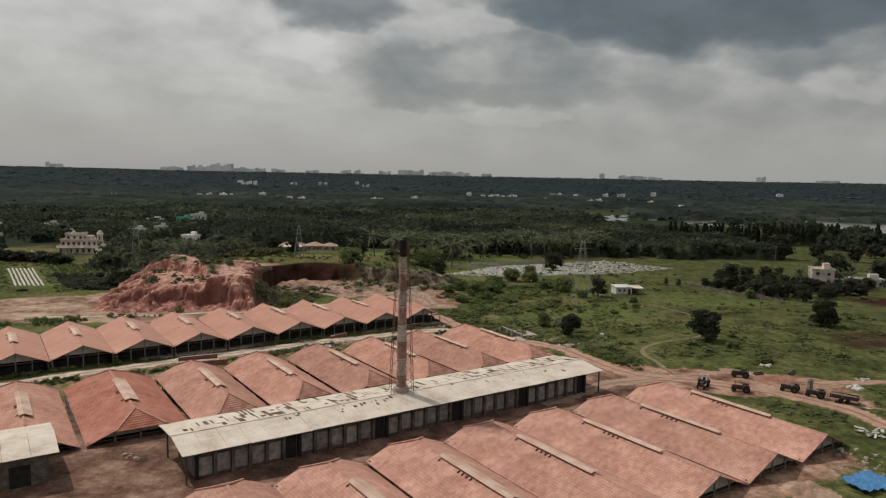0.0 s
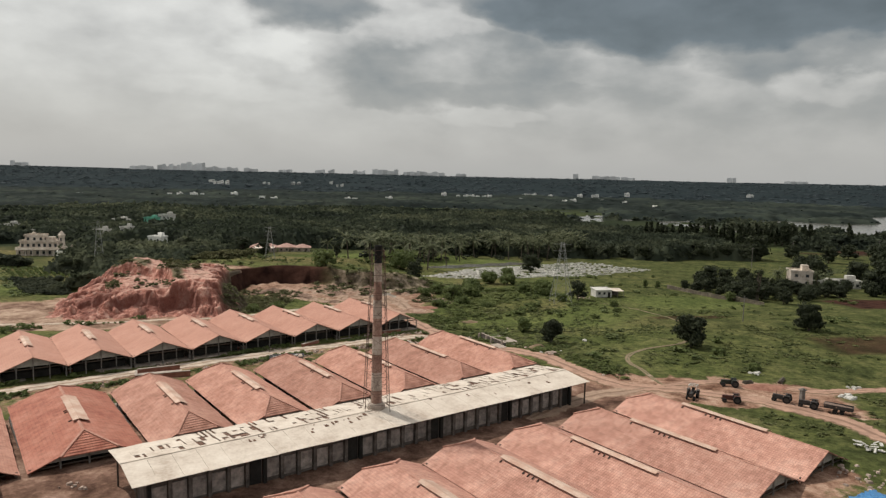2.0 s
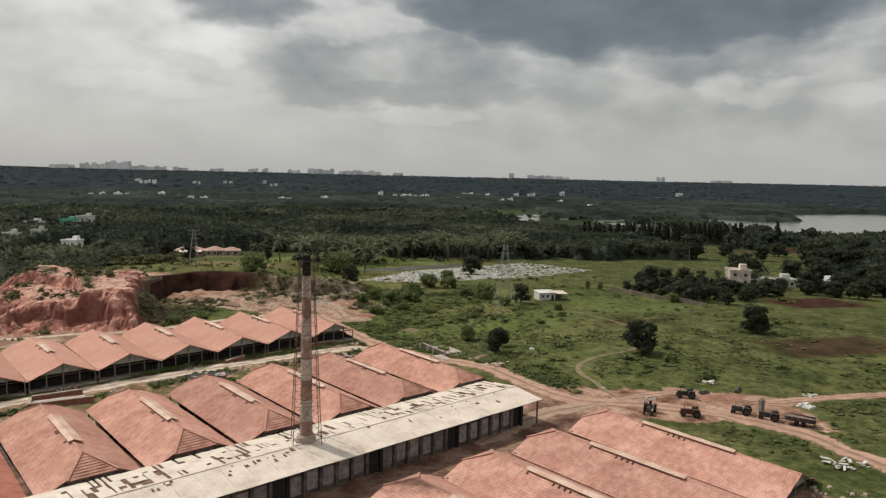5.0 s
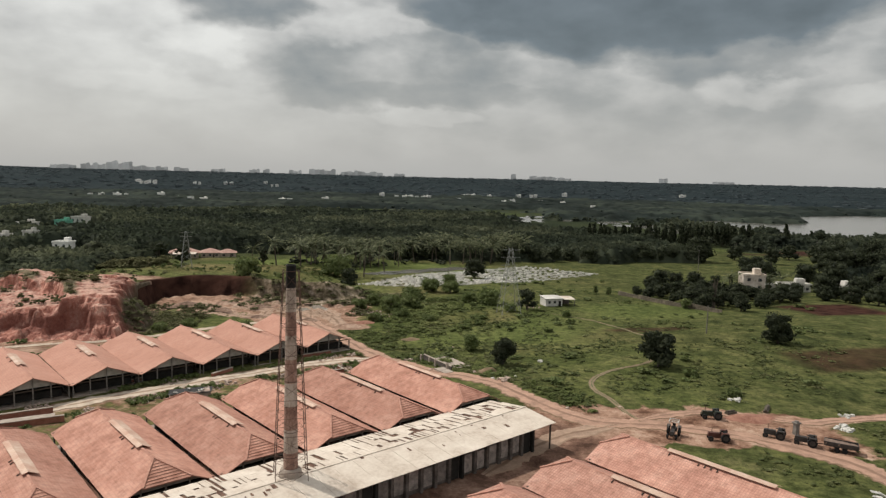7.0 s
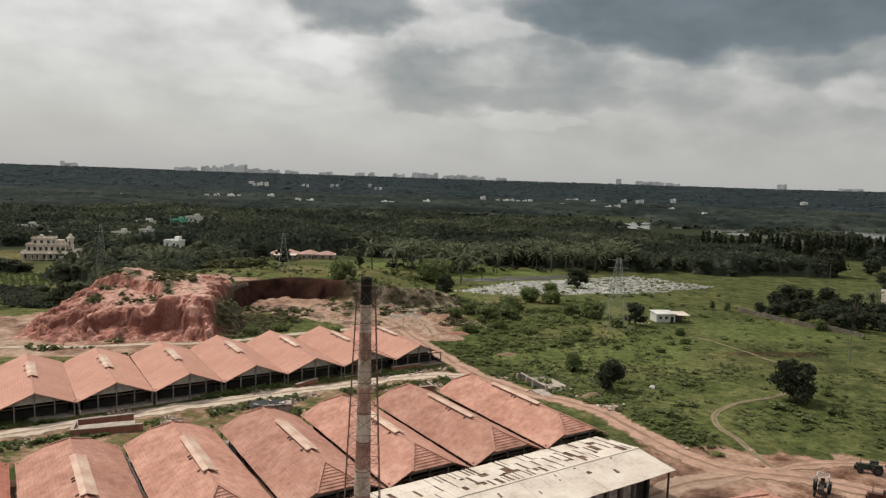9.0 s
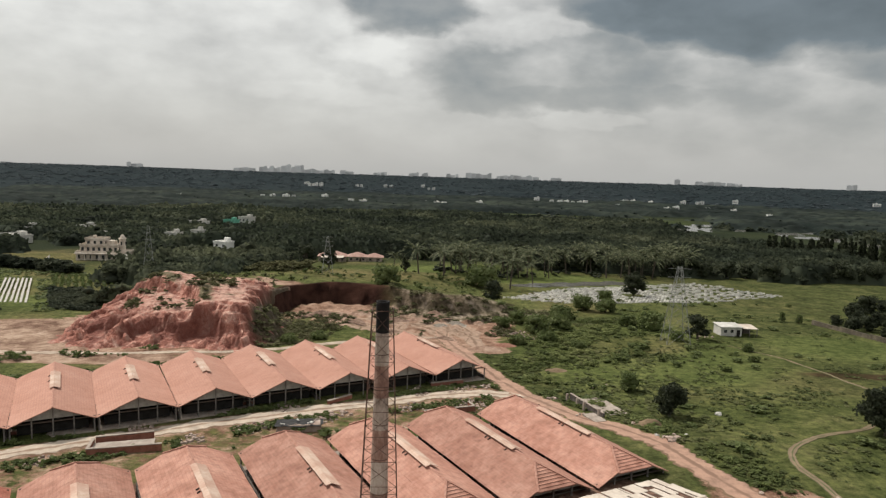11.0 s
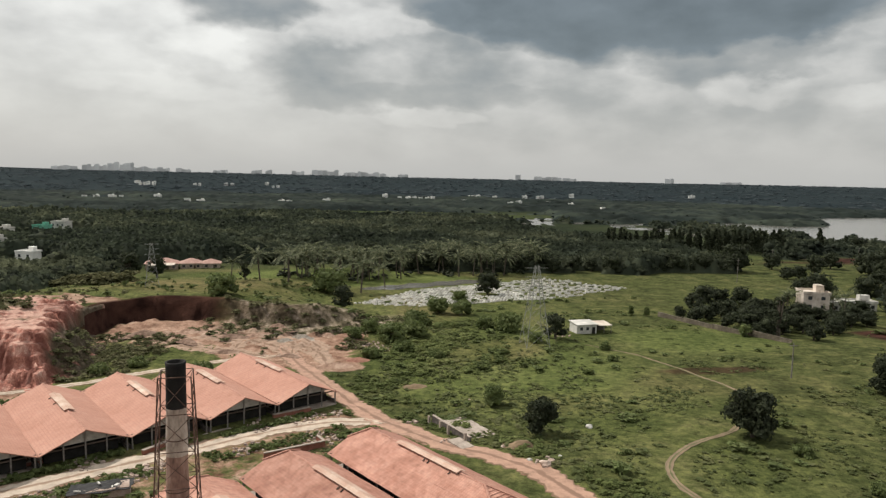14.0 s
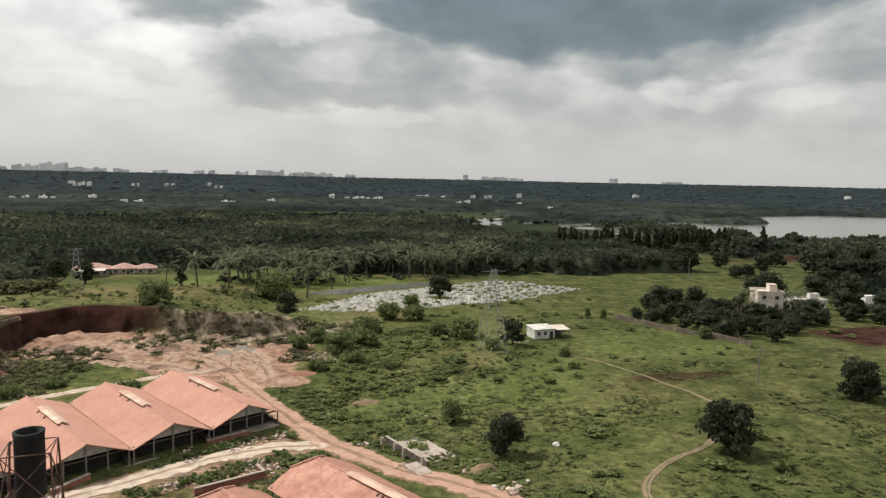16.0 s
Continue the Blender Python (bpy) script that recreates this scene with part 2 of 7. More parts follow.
TILE = tile_material("clay_tiles", [(0.30, 0.14, 0.10), (0.42, 0.22, 0.165), (0.53, 0.31, 0.24)], 0.13)
TILE_A = tile_material("smooth_clay_tiles", [(0.40, 0.205, 0.15), (0.45, 0.24, 0.18), (0.49, 0.28, 0.215)], 0.06, worn=0.18)
TILE_C = tile_material("rough_clay_tiles", [(0.34, 0.165, 0.125), (0.48, 0.26, 0.20), (0.60, 0.37, 0.295)], 0.1, 0.34)
TILE_RED = tile_material("newer_red_tiles", [(0.28, 0.095, 0.065), (0.37, 0.15, 0.105), (0.46, 0.22, 0.165)], 0.05)
RIDGE = material("ridge_tiles", [(0.30, 0.14, 0.10), (0.46, 0.26, 0.20)], 1.5, 0.9)
SHEET = material("old_white_sheet", [(0.40, 0.33, 0.27), (0.53, 0.46, 0.39), (0.61, 0.545, 0.47)], 0.3, 0.8, 0.15, 12)
VENT = material("vent_sheet", [(0.40, 0.24, 0.18), (0.46, 0.32, 0.25), (0.55, 0.43, 0.35)], 0.35, 0.8, 0.1, 9, random_tint=0.1)
WOOD = material("dark_timber", [(0.035, 0.026, 0.02), (0.09, 0.07, 0.055)], 2.0, 0.9)
POST = material("grey_posts", [(0.11, 0.10, 0.09), (0.22, 0.20, 0.18)], 2.0, 0.9)
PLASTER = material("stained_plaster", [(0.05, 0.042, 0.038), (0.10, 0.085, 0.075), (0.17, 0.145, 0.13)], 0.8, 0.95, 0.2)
GABLE = material("gable_boards", [(0.20, 0.19, 0.17), (0.33, 0.31, 0.28)], 1.2, 0.9)
# near-black stand-in for unlit insides, also on some piers and the lintel
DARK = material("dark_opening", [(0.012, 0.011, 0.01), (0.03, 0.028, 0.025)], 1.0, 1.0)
BRICK = material("sooty_render", [(0.06, 0.05, 0.045), (0.20, 0.16, 0.135), (0.34, 0.29, 0.25)], 0.9, 0.95, 0.3, stretch=(1, 1, 0.35))
SOOT = material("soot", [(0.006, 0.006, 0.006), (0.02, 0.018, 0.017)], 1.2, 0.95)
IRON = material("rusty_iron", [(0.045, 0.028, 0.023), (0.14, 0.078, 0.056)], 3.0, 0.7)
CONCRETE = material("weathered_concrete", [(0.22, 0.18, 0.15), (0.40, 0.34, 0.29)], 0.7, 0.95, 0.2)
REDWALL = material("red_soil_wall", [(0.16, 0.06, 0.04), (0.30, 0.13, 0.09)], 0.6, 0.95, 0.2)
WHITE = material("white_paint", [(0.34, 0.33, 0.30), (0.62, 0.60, 0.56)], 0.4, 0.8)
LEAF = material("leaves", [(0.020, 0.026, 0.014), (0.034, 0.042, 0.021), (0.052, 0.061, 0.031)], 0.5, 0.75, 1.0, 2.2, bump_dist=0.4, coords="World", island=0.28, spec=0.25, leafy=0.35)
LEAF_BUSH = material("bush_leaves", [(0.082, 0.108, 0.035), (0.114, 0.142, 0.048), (0.152, 0.176, 0.070)], 0.3, 0.75, 1.0, 2.2, bump_dist=0.3, coords="World", island=0.28, spec=0.25, leafy=0.35)
LEAF_FAR = material("far_leaves", [(0.018, 0.023, 0.017), (0.046, 0.055, 0.038), (0.105, 0.112, 0.070)], 0.010, 0.9, 0.6, 0.9, bump_dist=0.6, coords="World", island=0.35, spec=0.1, leafy=0.35)
BARK = material("bark", [(0.05, 0.04, 0.03), (0.12, 0.10, 0.08)], 3.0, 0.95)
WATER = material("lake_water", [(0.10, 0.095, 0.08), (0.13, 0.125, 0.11)], 0.01, 0.18, 0.05, 0.3, coords="World", spec=0.5)
BAND_RED = material("faded_red_band", [(0.11, 0.066, 0.053), (0.25, 0.15, 0.12), (0.40, 0.29, 0.235)], 0.9, 0.95, 0.2, stretch=(1, 1, 0.4))
BAND_WHITE = material("dirty_white_band", [(0.17, 0.135, 0.11), (0.36, 0.30, 0.255), (0.52, 0.455, 0.395)], 0.9, 0.95, 0.2, stretch=(1, 1, 0.4))
BROWN_LEAF = material("dry_scrub", [(0.10, 0.07, 0.04), (0.20, 0.14, 0.085)], 0.6, 0.9, coords="World", island=0.3)
ROOF_RED = material("farm_roof_tiles", [(0.27, 0.15, 0.12), (0.43, 0.28, 0.235)], 0.4, 0.85)
TARP_BLUE = material("blue_tarpaulin", [(0.03, 0.12, 0.28), (0.07, 0.22, 0.42)], 1.5, 0.5)
TARP_DARK = material("dark_plastic_sheet", [(0.010, 0.010, 0.011), (0.035, 0.034, 0.034)], 1.2, 0.75)
STONE = material("rubble_stone", [(0.20, 0.14, 0.11), (0.42, 0.34, 0.29)], 1.0, 0.95, island=0.35)
TYRE = material("tyre_rubber", [(0.008, 0.008, 0.008), (0.02, 0.02, 0.02)], 3.0, 0.9)
MACHINE = material("dark_machine_paint", [(0.02, 0.02, 0.02), (0.06, 0.05, 0.045)], 1.5, 0.6)
CARGO = material("trailer_load", [(0.10, 0.07, 0.055), (0.22, 0.16, 0.13)], 1.5, 0.95)
PALE_METAL = material("galvanised_steel", [(0.20, 0.21, 0.20), (0.32, 0.32, 0.31)], 1.0, 0.55, metal=0.4)
# haze over the far city is mixed into this wall colour
HAZE_WALL = material("hazed_distant_walls", [(0.52, 0.53, 0.54), (0.70, 0.70, 0.69)], 0.02, 0.9, random_tint=0.2)
WINDOW = material("dark_window_glass", [(0.02, 0.022, 0.025), (0.05, 0.055, 0.06)], 1.0, 0.25, spec=0.5)
GREEN_PAINT = material("green_painted_wall", [(0.10, 0.30, 0.22), (0.16, 0.40, 0.30)], 0.6, 0.8)
# the blue-grey of distance haze is put into these leaf colours
LEAF_HILL_HAZE = material("hazed_hill_leaves", [(0.034, 0.044, 0.051), (0.055, 0.067, 0.074), (0.084, 0.096, 0.100)], 0.003, 0.95, coords="World", island=0.05, spec=0.05)
GRASS_LEAF = material("grass_leaves", [(0.062, 0.078, 0.028), (0.105, 0.122, 0.046), (0.165, 0.165, 0.078)], 0.12, 0.8, coords="World", island=0.2, spec=0.15, leafy=0.4)
LEAF_MID = material("mid_leaves", [(0.020, 0.027, 0.025), (0.030, 0.039, 0.033), (0.046, 0.057, 0.044)], 0.006, 0.95, 0.6, 0.3, bump_dist=0.6, coords="World", island=0.12, spec=0.05)
VILLAGE_WHITE = material("bright_whitewash", [(0.66, 0.65, 0.62), (0.85, 0.84, 0.80)], 0.05, 0.8)
GREYSOIL = material("grey_spoil", [(0.10, 0.085, 0.065), (0.22, 0.19, 0.155), (0.34, 0.30, 0.26)], 0.4, 0.95, 0.6, 1.5)

SCRUB = material("olive_scrub", [(0.074, 0.078, 0.036), (0.115, 0.114, 0.056), (0.165, 0.152, 0.085)], 0.3, 0.85, coords="World", island=0.3, spec=0.1, leafy=0.3)
RANK = material("rank_leaves", [(0.070, 0.090, 0.030), (0.125, 0.150, 0.050), (0.195, 0.210, 0.082)], 0.06, 0.8, coords="World", island=0.25, spec=0.15, leafy=0.35)
CREAM = material("weathered_cream_render", [(0.30, 0.25, 0.20), (0.52, 0.45, 0.38), (0.66, 0.60, 0.53)], 0.35, 0.9, 0.1)
OLDWALL = material("mossy_field_wall", [(0.05, 0.042, 0.03), (0.11, 0.092, 0.068), (0.19, 0.16, 0.12)], 0.5, 0.95, 0.2)
BEIGE = material("stained_beige_render", [(0.20, 0.155, 0.125), (0.36, 0.30, 0.25), (0.47, 0.41, 0.35)], 0.5, 0.9, 0.1)


# ---- mesh tools ----
class Shape:
    """Gathers vertices and faces for one mesh."""

    def __init__(self):
        self.v, self.f, self.mats = [], [], []

    def add(self, verts, faces, m=0):
        k = len(self.v)
        self.v.extend(tuple(p) for p in verts)
        self.f.extend(tuple(i + k for i in f) for f in faces)
        self.mats.extend([m] * len(faces))
        return self

    def box(self, c, s, rot=0.0, taper=1.0, m=0):
        cx, cy, cz = c
        hx, hy, hz = s[0] / 2, s[1] / 2, s[2] / 2
        ca, sa = math.cos(rot), math.sin(rot)
        pts = []
        for z, k in ((-hz, 1.0), (hz, taper)):
            for x, y in ((-hx, -hy), (hx, -hy), (hx, hy), (-hx, hy)):
                pts.append((cx + k * (x * ca - y * sa), cy + k * (x * sa + y * ca), cz + z))
        return self.add(pts, [(3, 2, 1, 0), (4, 5, 6, 7), (0, 1, 5, 4), (1, 2, 6, 5), (2, 3, 7, 6), (3, 0, 4, 7)], m)

    def beam(self, a, b, w, h=None, m=0):
        """A bar of square section between two points."""
        a, b = Vector(a), Vector(b)
        d = (b - a).normalized()
        up = Vector((0, 0, 1)) if abs(d.z) < 0.95 else Vector((1, 0, 0))
        s = d.cross(up).normalized() * (w / 2)
        t = s.cross(d).normalized() * ((h or w) / 2)
        pts = [p + i * s + j * t for p in (a, b) for i, j in ((-1, -1), (1, -1), (1, 1), (-1, 1))]
        return self.add(pts, [(3, 2, 1, 0), (4, 5, 6, 7), (0, 1, 5, 4), (1, 2, 6, 5), (2, 3, 7, 6), (3, 0, 4, 7)], m)

    def tube(self, rings, n=12, cap=True, m=0):
        """rings: (x, y, z, radius) along a mostly upright tube."""
        pts, faces = [], []
        for x, y, z, r in rings:
            pts += [(x + r * math.cos(6.2832 * i / n), y + r * math.sin(6.2832 * i / n), z) for i in range(n)]
        for k in range(len(rings) - 1):
            for i in range(n):
                j = (i + 1) % n
                faces.append((k * n + i, k * n + j, (k + 1) * n + j, (k + 1) * n + i))
        if cap:
            faces += [tuple(range(n - 1, -1, -1)), tuple((len(rings) - 1) * n + i for i in range(n))]
        return self.add(pts, faces, m)

    def slab(self, a, b, c, d, thick, nx=1, ny=1, jit=0.0, rng=None, m=0):
        """A thick sheet over four corners a b c d, divided and made slightly uneven."""
        a, b, c, d = map(Vector, (a, b, c, d))
        n = (b - a).cross(d - a).normalized()
        top, pts, faces = [], [], []
        for j in range(ny + 1):
            for i in range(nx + 1):
                s, t = i / nx, j / ny
                p = (a * (1 - s) + b * s) * (1 - t) + (d * (1 - s) + c * s) * t
                if jit:
                    p = p + n * (jit * (noise.noise(p * 0.35) + 0.5 * (rng.random() - 0.5)))
                    if i in (0, nx) or j in (0, ny):
                        p = p + Vector((rng.uniform(-1, 1), rng.uniform(-1, 1), 0)) * jit * 0.8
                top.append(p)
        k = len(top)
        pts = top + [p - n * thick for p in top]
        w = nx + 1
        for j in range(ny):
            for i in range(nx):
                q = (j * w + i, j * w + i + 1, (j + 1) * w + i + 1, (j + 1) * w + i)
                faces += [q, tuple(k + x for x in reversed(q))]
        edge = [i for i in range(nx)] + [j * w + nx for j in range(ny)] + [ny * w + i for i in range(nx, 0, -1)] + [j * w for j in range(ny, 0, -1)]
        for x, y in zip(edge, edge[1:] + edge[:1]):
            faces.append((x, k + x, k + y, y))
        return self.add(pts, faces, m)

    def mesh(self, name, *mats, shade=False):
        me = bpy.data.meshes.new(name)
        me.from_pydata([tuple(p) for p in self.v], [], self.f)
        for x in mats:
            me.materials.append(x)
        if len(mats) > 1:
            me.polygons.foreach_set("material_index", self.mats)
        if shade:
            me.polygons.foreach_set("use_smooth", [True] * len(me.polygons))
        me.update()
        return me


def part(name, shape, mat, parent, label="", shade=False):
    mats = mat if isinstance(mat, (list, tuple)) else (mat,)
    me = shape if isinstance(shape, bpy.types.Mesh) else shape.mesh(name, *mats, shade=shade)
    ob = new(name, me)
    ob.parent = parent
    return tagged(ob, label)


def thing(name, m, label, category, group="", kind=""):
    ob = new(name)
    ob.matrix_world = m
    return tagged(ob, label, category, group, kind)


def solid(name, shape, mat, m, label, category, group="", kind="", shade=False):
    mats = mat if isinstance(mat, (list, tuple)) else (mat,)
    ob = new(name, shape.mesh(name, *mats, shade=shade))
    ob.matrix_world = m
    return tagged(ob, label, category, group, kind)


def fast_mesh(name, verts, quads, mat, shade=False):
    me = bpy.data.meshes.new(name)
    n, k = len(verts), quads.shape[1]
    me.vertices.add(n)
    me.vertices.foreach_set("co", np.asarray(verts, np.float32).ravel())
    me.loops.add(quads.size)
    me.loops.foreach_set("vertex_index", quads.astype(np.int32).ravel())
    me.polygons.add(len(quads))
    me.polygons.foreach_set("loop_start", np.arange(0, quads.size, k, dtype=np.int32))
    if shade:
        me.polygons.foreach_set("use_smooth", np.ones(len(quads), bool))
    me.materials.append(mat)
    me.update(calc_edges=True)
    me.validate()
    return me


# ---- ground ----
def line_distance(x, y, line):
    best = np.full(np.shape(x), 1e9)
    for (ax, ay), (bx, by) in zip(line[:-1], line[1:]):
        dx, dy = bx - ax, by - ay
        t = np.clip(((x - ax) * dx + (y - ay) * dy) / (dx * dx + dy * dy), 0, 1)
        best = np.minimum(best, np.hypot(x - ax - t * dx, y - ay - t * dy))
    return best


def curve(points, n=8):
    """A smooth line through the points."""
    p = [np.array(q, float) for q in points]
    p = [2 * p[0] - p[1]] + p + [2 * p[-1] - p[-2]]
    out = []
    for a, b, c, d in zip(p, p[1:], p[2:], p[3:]):
        for k in range(n):
            t = k / n
            out.append(tuple(0.5 * (2 * b + (c - a) * t + (2 * a - 5 * b + 4 * c - d) * t * t + (3 * b - a - 3 * c + d) * t ** 3)))
    return out + [tuple(p[-2])]


ROAD_ROW = curve([plan(-60, 158), plan(-20, 160), plan(12, 163), plan(27, 164), plan(53, 165.3), plan(70, 164.5), plan(87, 163.8), plan(100, 163.5), plan(110, 160), plan(117, 154)])
ROAD_MAIN = curve([(-40, 268), (-30, 252), (-22, 232), (-10, 208), (-1, 193), (8, 181), (19, 170), (25, 157), (30, 147), (37, 142.5), (47, 141), (56, 136.4), (62, 132.1), (67, 127), (70.5, 118.2), (75, 104), (80, 80)])
ROAD_BEHIND = curve([(-140, 198), (-110, 203), (-78, 212), (-58, 226), (-40, 238), (-28, 243)])
ROAD_SIDE = curve([(38, 142), (27, 137), (20, 131), (12, 122)])
ROAD_EAST = curve([(42, 143.5), (47, 146), (56, 148), (64, 145.4), (71, 142.5), (81, 144.5), (100, 147)])
TRACK = curve([(42, 143), (41.4, 147), (40.7, 154), (39.3, 161), (40.7, 167.7), (44.5, 172.8), (50.1, 177.4), (57, 181.5), (64, 190), (69.3, 200.2), (70, 207.3), (68.2, 218.2), (65.5, 232.6), (60.7, 246), (51.7, 255.3)])


def axis(lo, a, b, hi, fine, grow):
    mid = list(np.arange(a, b + fine / 2, fine))
    left, right, s = [], [], fine
    x = a
    while x > lo:
        s *= grow
        x -= s
        left.append(x)
    x, s = b, fine
    while x < hi:
        s *= grow
        x += s
        right.append(x)
    return np.array(left[::-1] + mid + right)


def build_ground():
    xs, ys = axis(-4900, -135, 120, 4900, 1.15, 1.05), axis(-1500, 70, 320, 4900, 1.15, 1.05)
    X, Y = np.meshgrid(xs, ys)
    Z = height(X, Y)
    LK = lake_mask(X, Y)
    Z = Z - 4.2 * LK
    nx, ny = len(xs), len(ys)
    idx = np.arange(nx * ny).reshape(ny, nx)
    quads = np.stack([idx[:-1, :-1], idx[:-1, 1:], idx[1:, 1:], idx[1:, :-1]], -1).reshape(-1, 4)
    me = fast_mesh("ground", np.stack([X, Y, Z], -1).reshape(-1, 3), quads, GROUND, True)
    x, y = X.ravel(), Y.ravel()
    n1 = wobble(x, y, 6, 21)
    road = np.zeros_like(x)
    for line, w in ((ROAD_ROW, 1.7), (ROAD_MAIN, 1.25), (ROAD_BEHIND, 0.7), (ROAD_SIDE, 2.2), (ROAD_EAST, 0.9), (TRACK[:34], -0.5)):
        road = np.maximum(road, 1 - smooth((line_distance(x, y, line) - w * (1 + 0.25 * n1)) / 1.3))
    v = -x * SP + y * CP
    u = x * CP + y * SP
    s = side_of(x, y, RIM)
    pit = smooth((-s - 2) / 5) * smooth((s + 62 + 8 * n1) / 14) * smooth((y - 226 - 12 * smooth((-34 - x) / 12)) / 8) * smooth((-4 - x + 5 * n1) / 12) * smooth((x + 99) / 10)
    yard = smooth((11.0 + 3 * n1 - np.abs(side_of(x, y, [(26, 144), (40, 142), (60, 141), (72, 137)]))) / 4) * smooth((x - 20) / 8) * smooth((80 - x) / 10)
    sheds = smooth((u + 8) / 6) * smooth((v - 40) / 10) * smooth((146 - v) / 5) * smooth((111 - u - 6 * smooth((v - 95) / 20)) / 4)
    lot = smooth((1.0 - np.hypot((x + 138) / 38, (y - 217) / 26)) / 0.3)
    lot = np.maximum(lot, 0.9 * smooth((1.0 - np.hypot((x + 116) / 46, (y - 199 - 0.1 * (x + 116)) / 9)) / 0.4))
    spot = smooth((1.0 - np.hypot((x + 14) / 9, (y - 231) / 5)) / 0.5)
    weeds = smooth((wobble(x, y, 16, 45) + 0.35 * wobble(x, y, 5, 46) - 0.25) / 0.3) * smooth((270 - y) / 12)
    weeds = np.maximum(weeds, smooth((258 - y + 5 * n1) / 8) * smooth((-44 - x + 5 * n1) / 8))
    pit = pit * (1 - 0.8 * weeds * (0.15 + 0.85 * smooth((-40 - x) / 8)))
    verge = 0.48 * smooth((v - 144) / 5) * smooth((169 - v) / 3) * smooth((118 - u) / 6) * smooth((u + 60) / 20)
    verge = np.maximum(verge, 0.36 * smooth((4.2 - line_distance(x, y, ROAD_MAIN)) / 2.5))
    shelf = smooth((1 - np.hypot((x + 106) / 34, (y - 281) / 17)) / 0.5) * smooth((wobble(x, y, 15, 49) + 0.45) / 0.4)
    foot = smooth((9 + 3 * n1 - line_distance(x, y, [(-137, 240), (-125, 212), (-111, 207.5), (-89, 212.5), (-76, 214)])) / 5)
    dirt = np.clip(np.maximum.reduce([road, pit, verge, 0.95 * yard, 0.85 * sheds, lot, spot, 0.8 * shelf, 0.72 * foot]), 0, 1)
    pale = np.clip(np.maximum.reduce([0.2 * pit, 1.0 * road * (v > 150), 0.5 * road, lot, spot * 0.8, 0.6 * shelf]), 0, 1)
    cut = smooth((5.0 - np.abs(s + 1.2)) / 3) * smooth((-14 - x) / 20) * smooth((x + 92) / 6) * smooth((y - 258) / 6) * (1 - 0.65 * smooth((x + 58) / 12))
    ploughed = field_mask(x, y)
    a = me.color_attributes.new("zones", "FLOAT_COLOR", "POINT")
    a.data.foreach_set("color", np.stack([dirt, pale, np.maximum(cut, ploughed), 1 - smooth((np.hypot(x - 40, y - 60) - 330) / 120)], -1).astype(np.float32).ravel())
    lush = np.maximum.reduce([
        0.65 * smooth((1 - np.hypot((x - 27) / 40, (y - 238) / 55)) / 0.5),
        0.75 * smooth((1 - np.hypot((x - 88) / 34, (y - 262) / 26)) / 0.5),
        0.9 * smooth((1 - np.hypot((x + 10) / 95, (y - 398) / 34)) / 0.3),
        0.4 * smooth((1 - np.maximum(np.abs(x - 230) / 75, np.abs(y - 420) / 50)) / 0.3) * (wobble(x, y, 60, 41) > -0.2),
        0.75 * smooth((1 - np.maximum(np.abs(x + 200) / 62, np.abs(y - 292) / 44)) / 0.3) * smooth((-142 - x) / 12),
        0.8 * smooth((1 - np.maximum(np.abs(x - 224) / 34, np.abs(y - 528 - 0.2 * (x - 224)) / 16)) / 0.3),
        0.7 * smooth((1 - np.maximum(np.abs(x - 135) / 45, np.abs(y - 352 - 0.5 * (x - 135)) / 16)) / 0.4),
        0.35 * smooth((1 - np.hypot((x - 20) / 260, (y - 1020) / 130)) / 0.5)])
    tan = np.maximum.reduce([
        smooth((1 - np.hypot((x + 70) / 42, (y - 318) / 26)) / 0.5) * (x < -20),
        smooth((1 - np.maximum(np.abs(x + 275) / 50, np.abs(y - 375) / 28)) / 0.2),
        0.7 * smooth((wobble(x, y, 70, 43) - 0.15) / 0.4) * (v > 90) * (y < 420)])
    b = me.color_attributes.new("tone", "FLOAT_COLOR", "POINT")
    b.data.foreach_set("color", np.stack([lush, tan, sheds * (v > 60), 0 * x + 1], -1).astype(np.float32).ravel())
    r = np.hypot(x, y)
    # darker green towards the east, along the main road and by the quarry
    dark_green = smooth((x - 44 + 0.06 * (y - 150)) / 45) * smooth((560 - y) / 60) * (0.85 + 0.25 * wobble(x, y, 45, 47))
    dark_green = np.maximum(dark_green, 0.8 * smooth((5.5 - np.abs(line_distance(x, y, ROAD_MAIN) - 7.5) + 2 * n1) / 3) * (x > -16) * (x < 75))
    dark_green = np.maximum(dark_green, 0.3 * smooth((1 - np.hypot((x - 8) / 26, (y - 262) / 40)) / 0.5) * smooth((wobble(x, y, 20, 48) + 0.5) / 0.5))
    dark_green = dark_green * (1 - 0.75 * smooth((1 - np.hypot((x - 88) / 34, (y - 262) / 26)) / 0.5))
    # second channel: how far the haze tint takes over with distance
    c = me.color_attributes.new("growth", "FLOAT_COLOR", "POINT")
    c.data.foreach_set("color", np.stack([np.clip(dark_green, 0, 1), smooth((r - 1150) / 500), cutside(x, y), 0 * x + 1], -1).astype(np.float32).ravel())
    tagged(new("ground", me), "rolling green ground with pale dirt roads and a quarry", "ground", kind="structure")


def cutside(x, y):
    """Grey eroded bank on the quarry's lower side."""
    s = side_of(x, y, RIM)
    return smooth((11 - np.abs(s + 4) + 2.5 * wobble(x, y, 9, 42)) / 4) * smooth((x + 56) / 10) * smooth((6 - x) / 12)


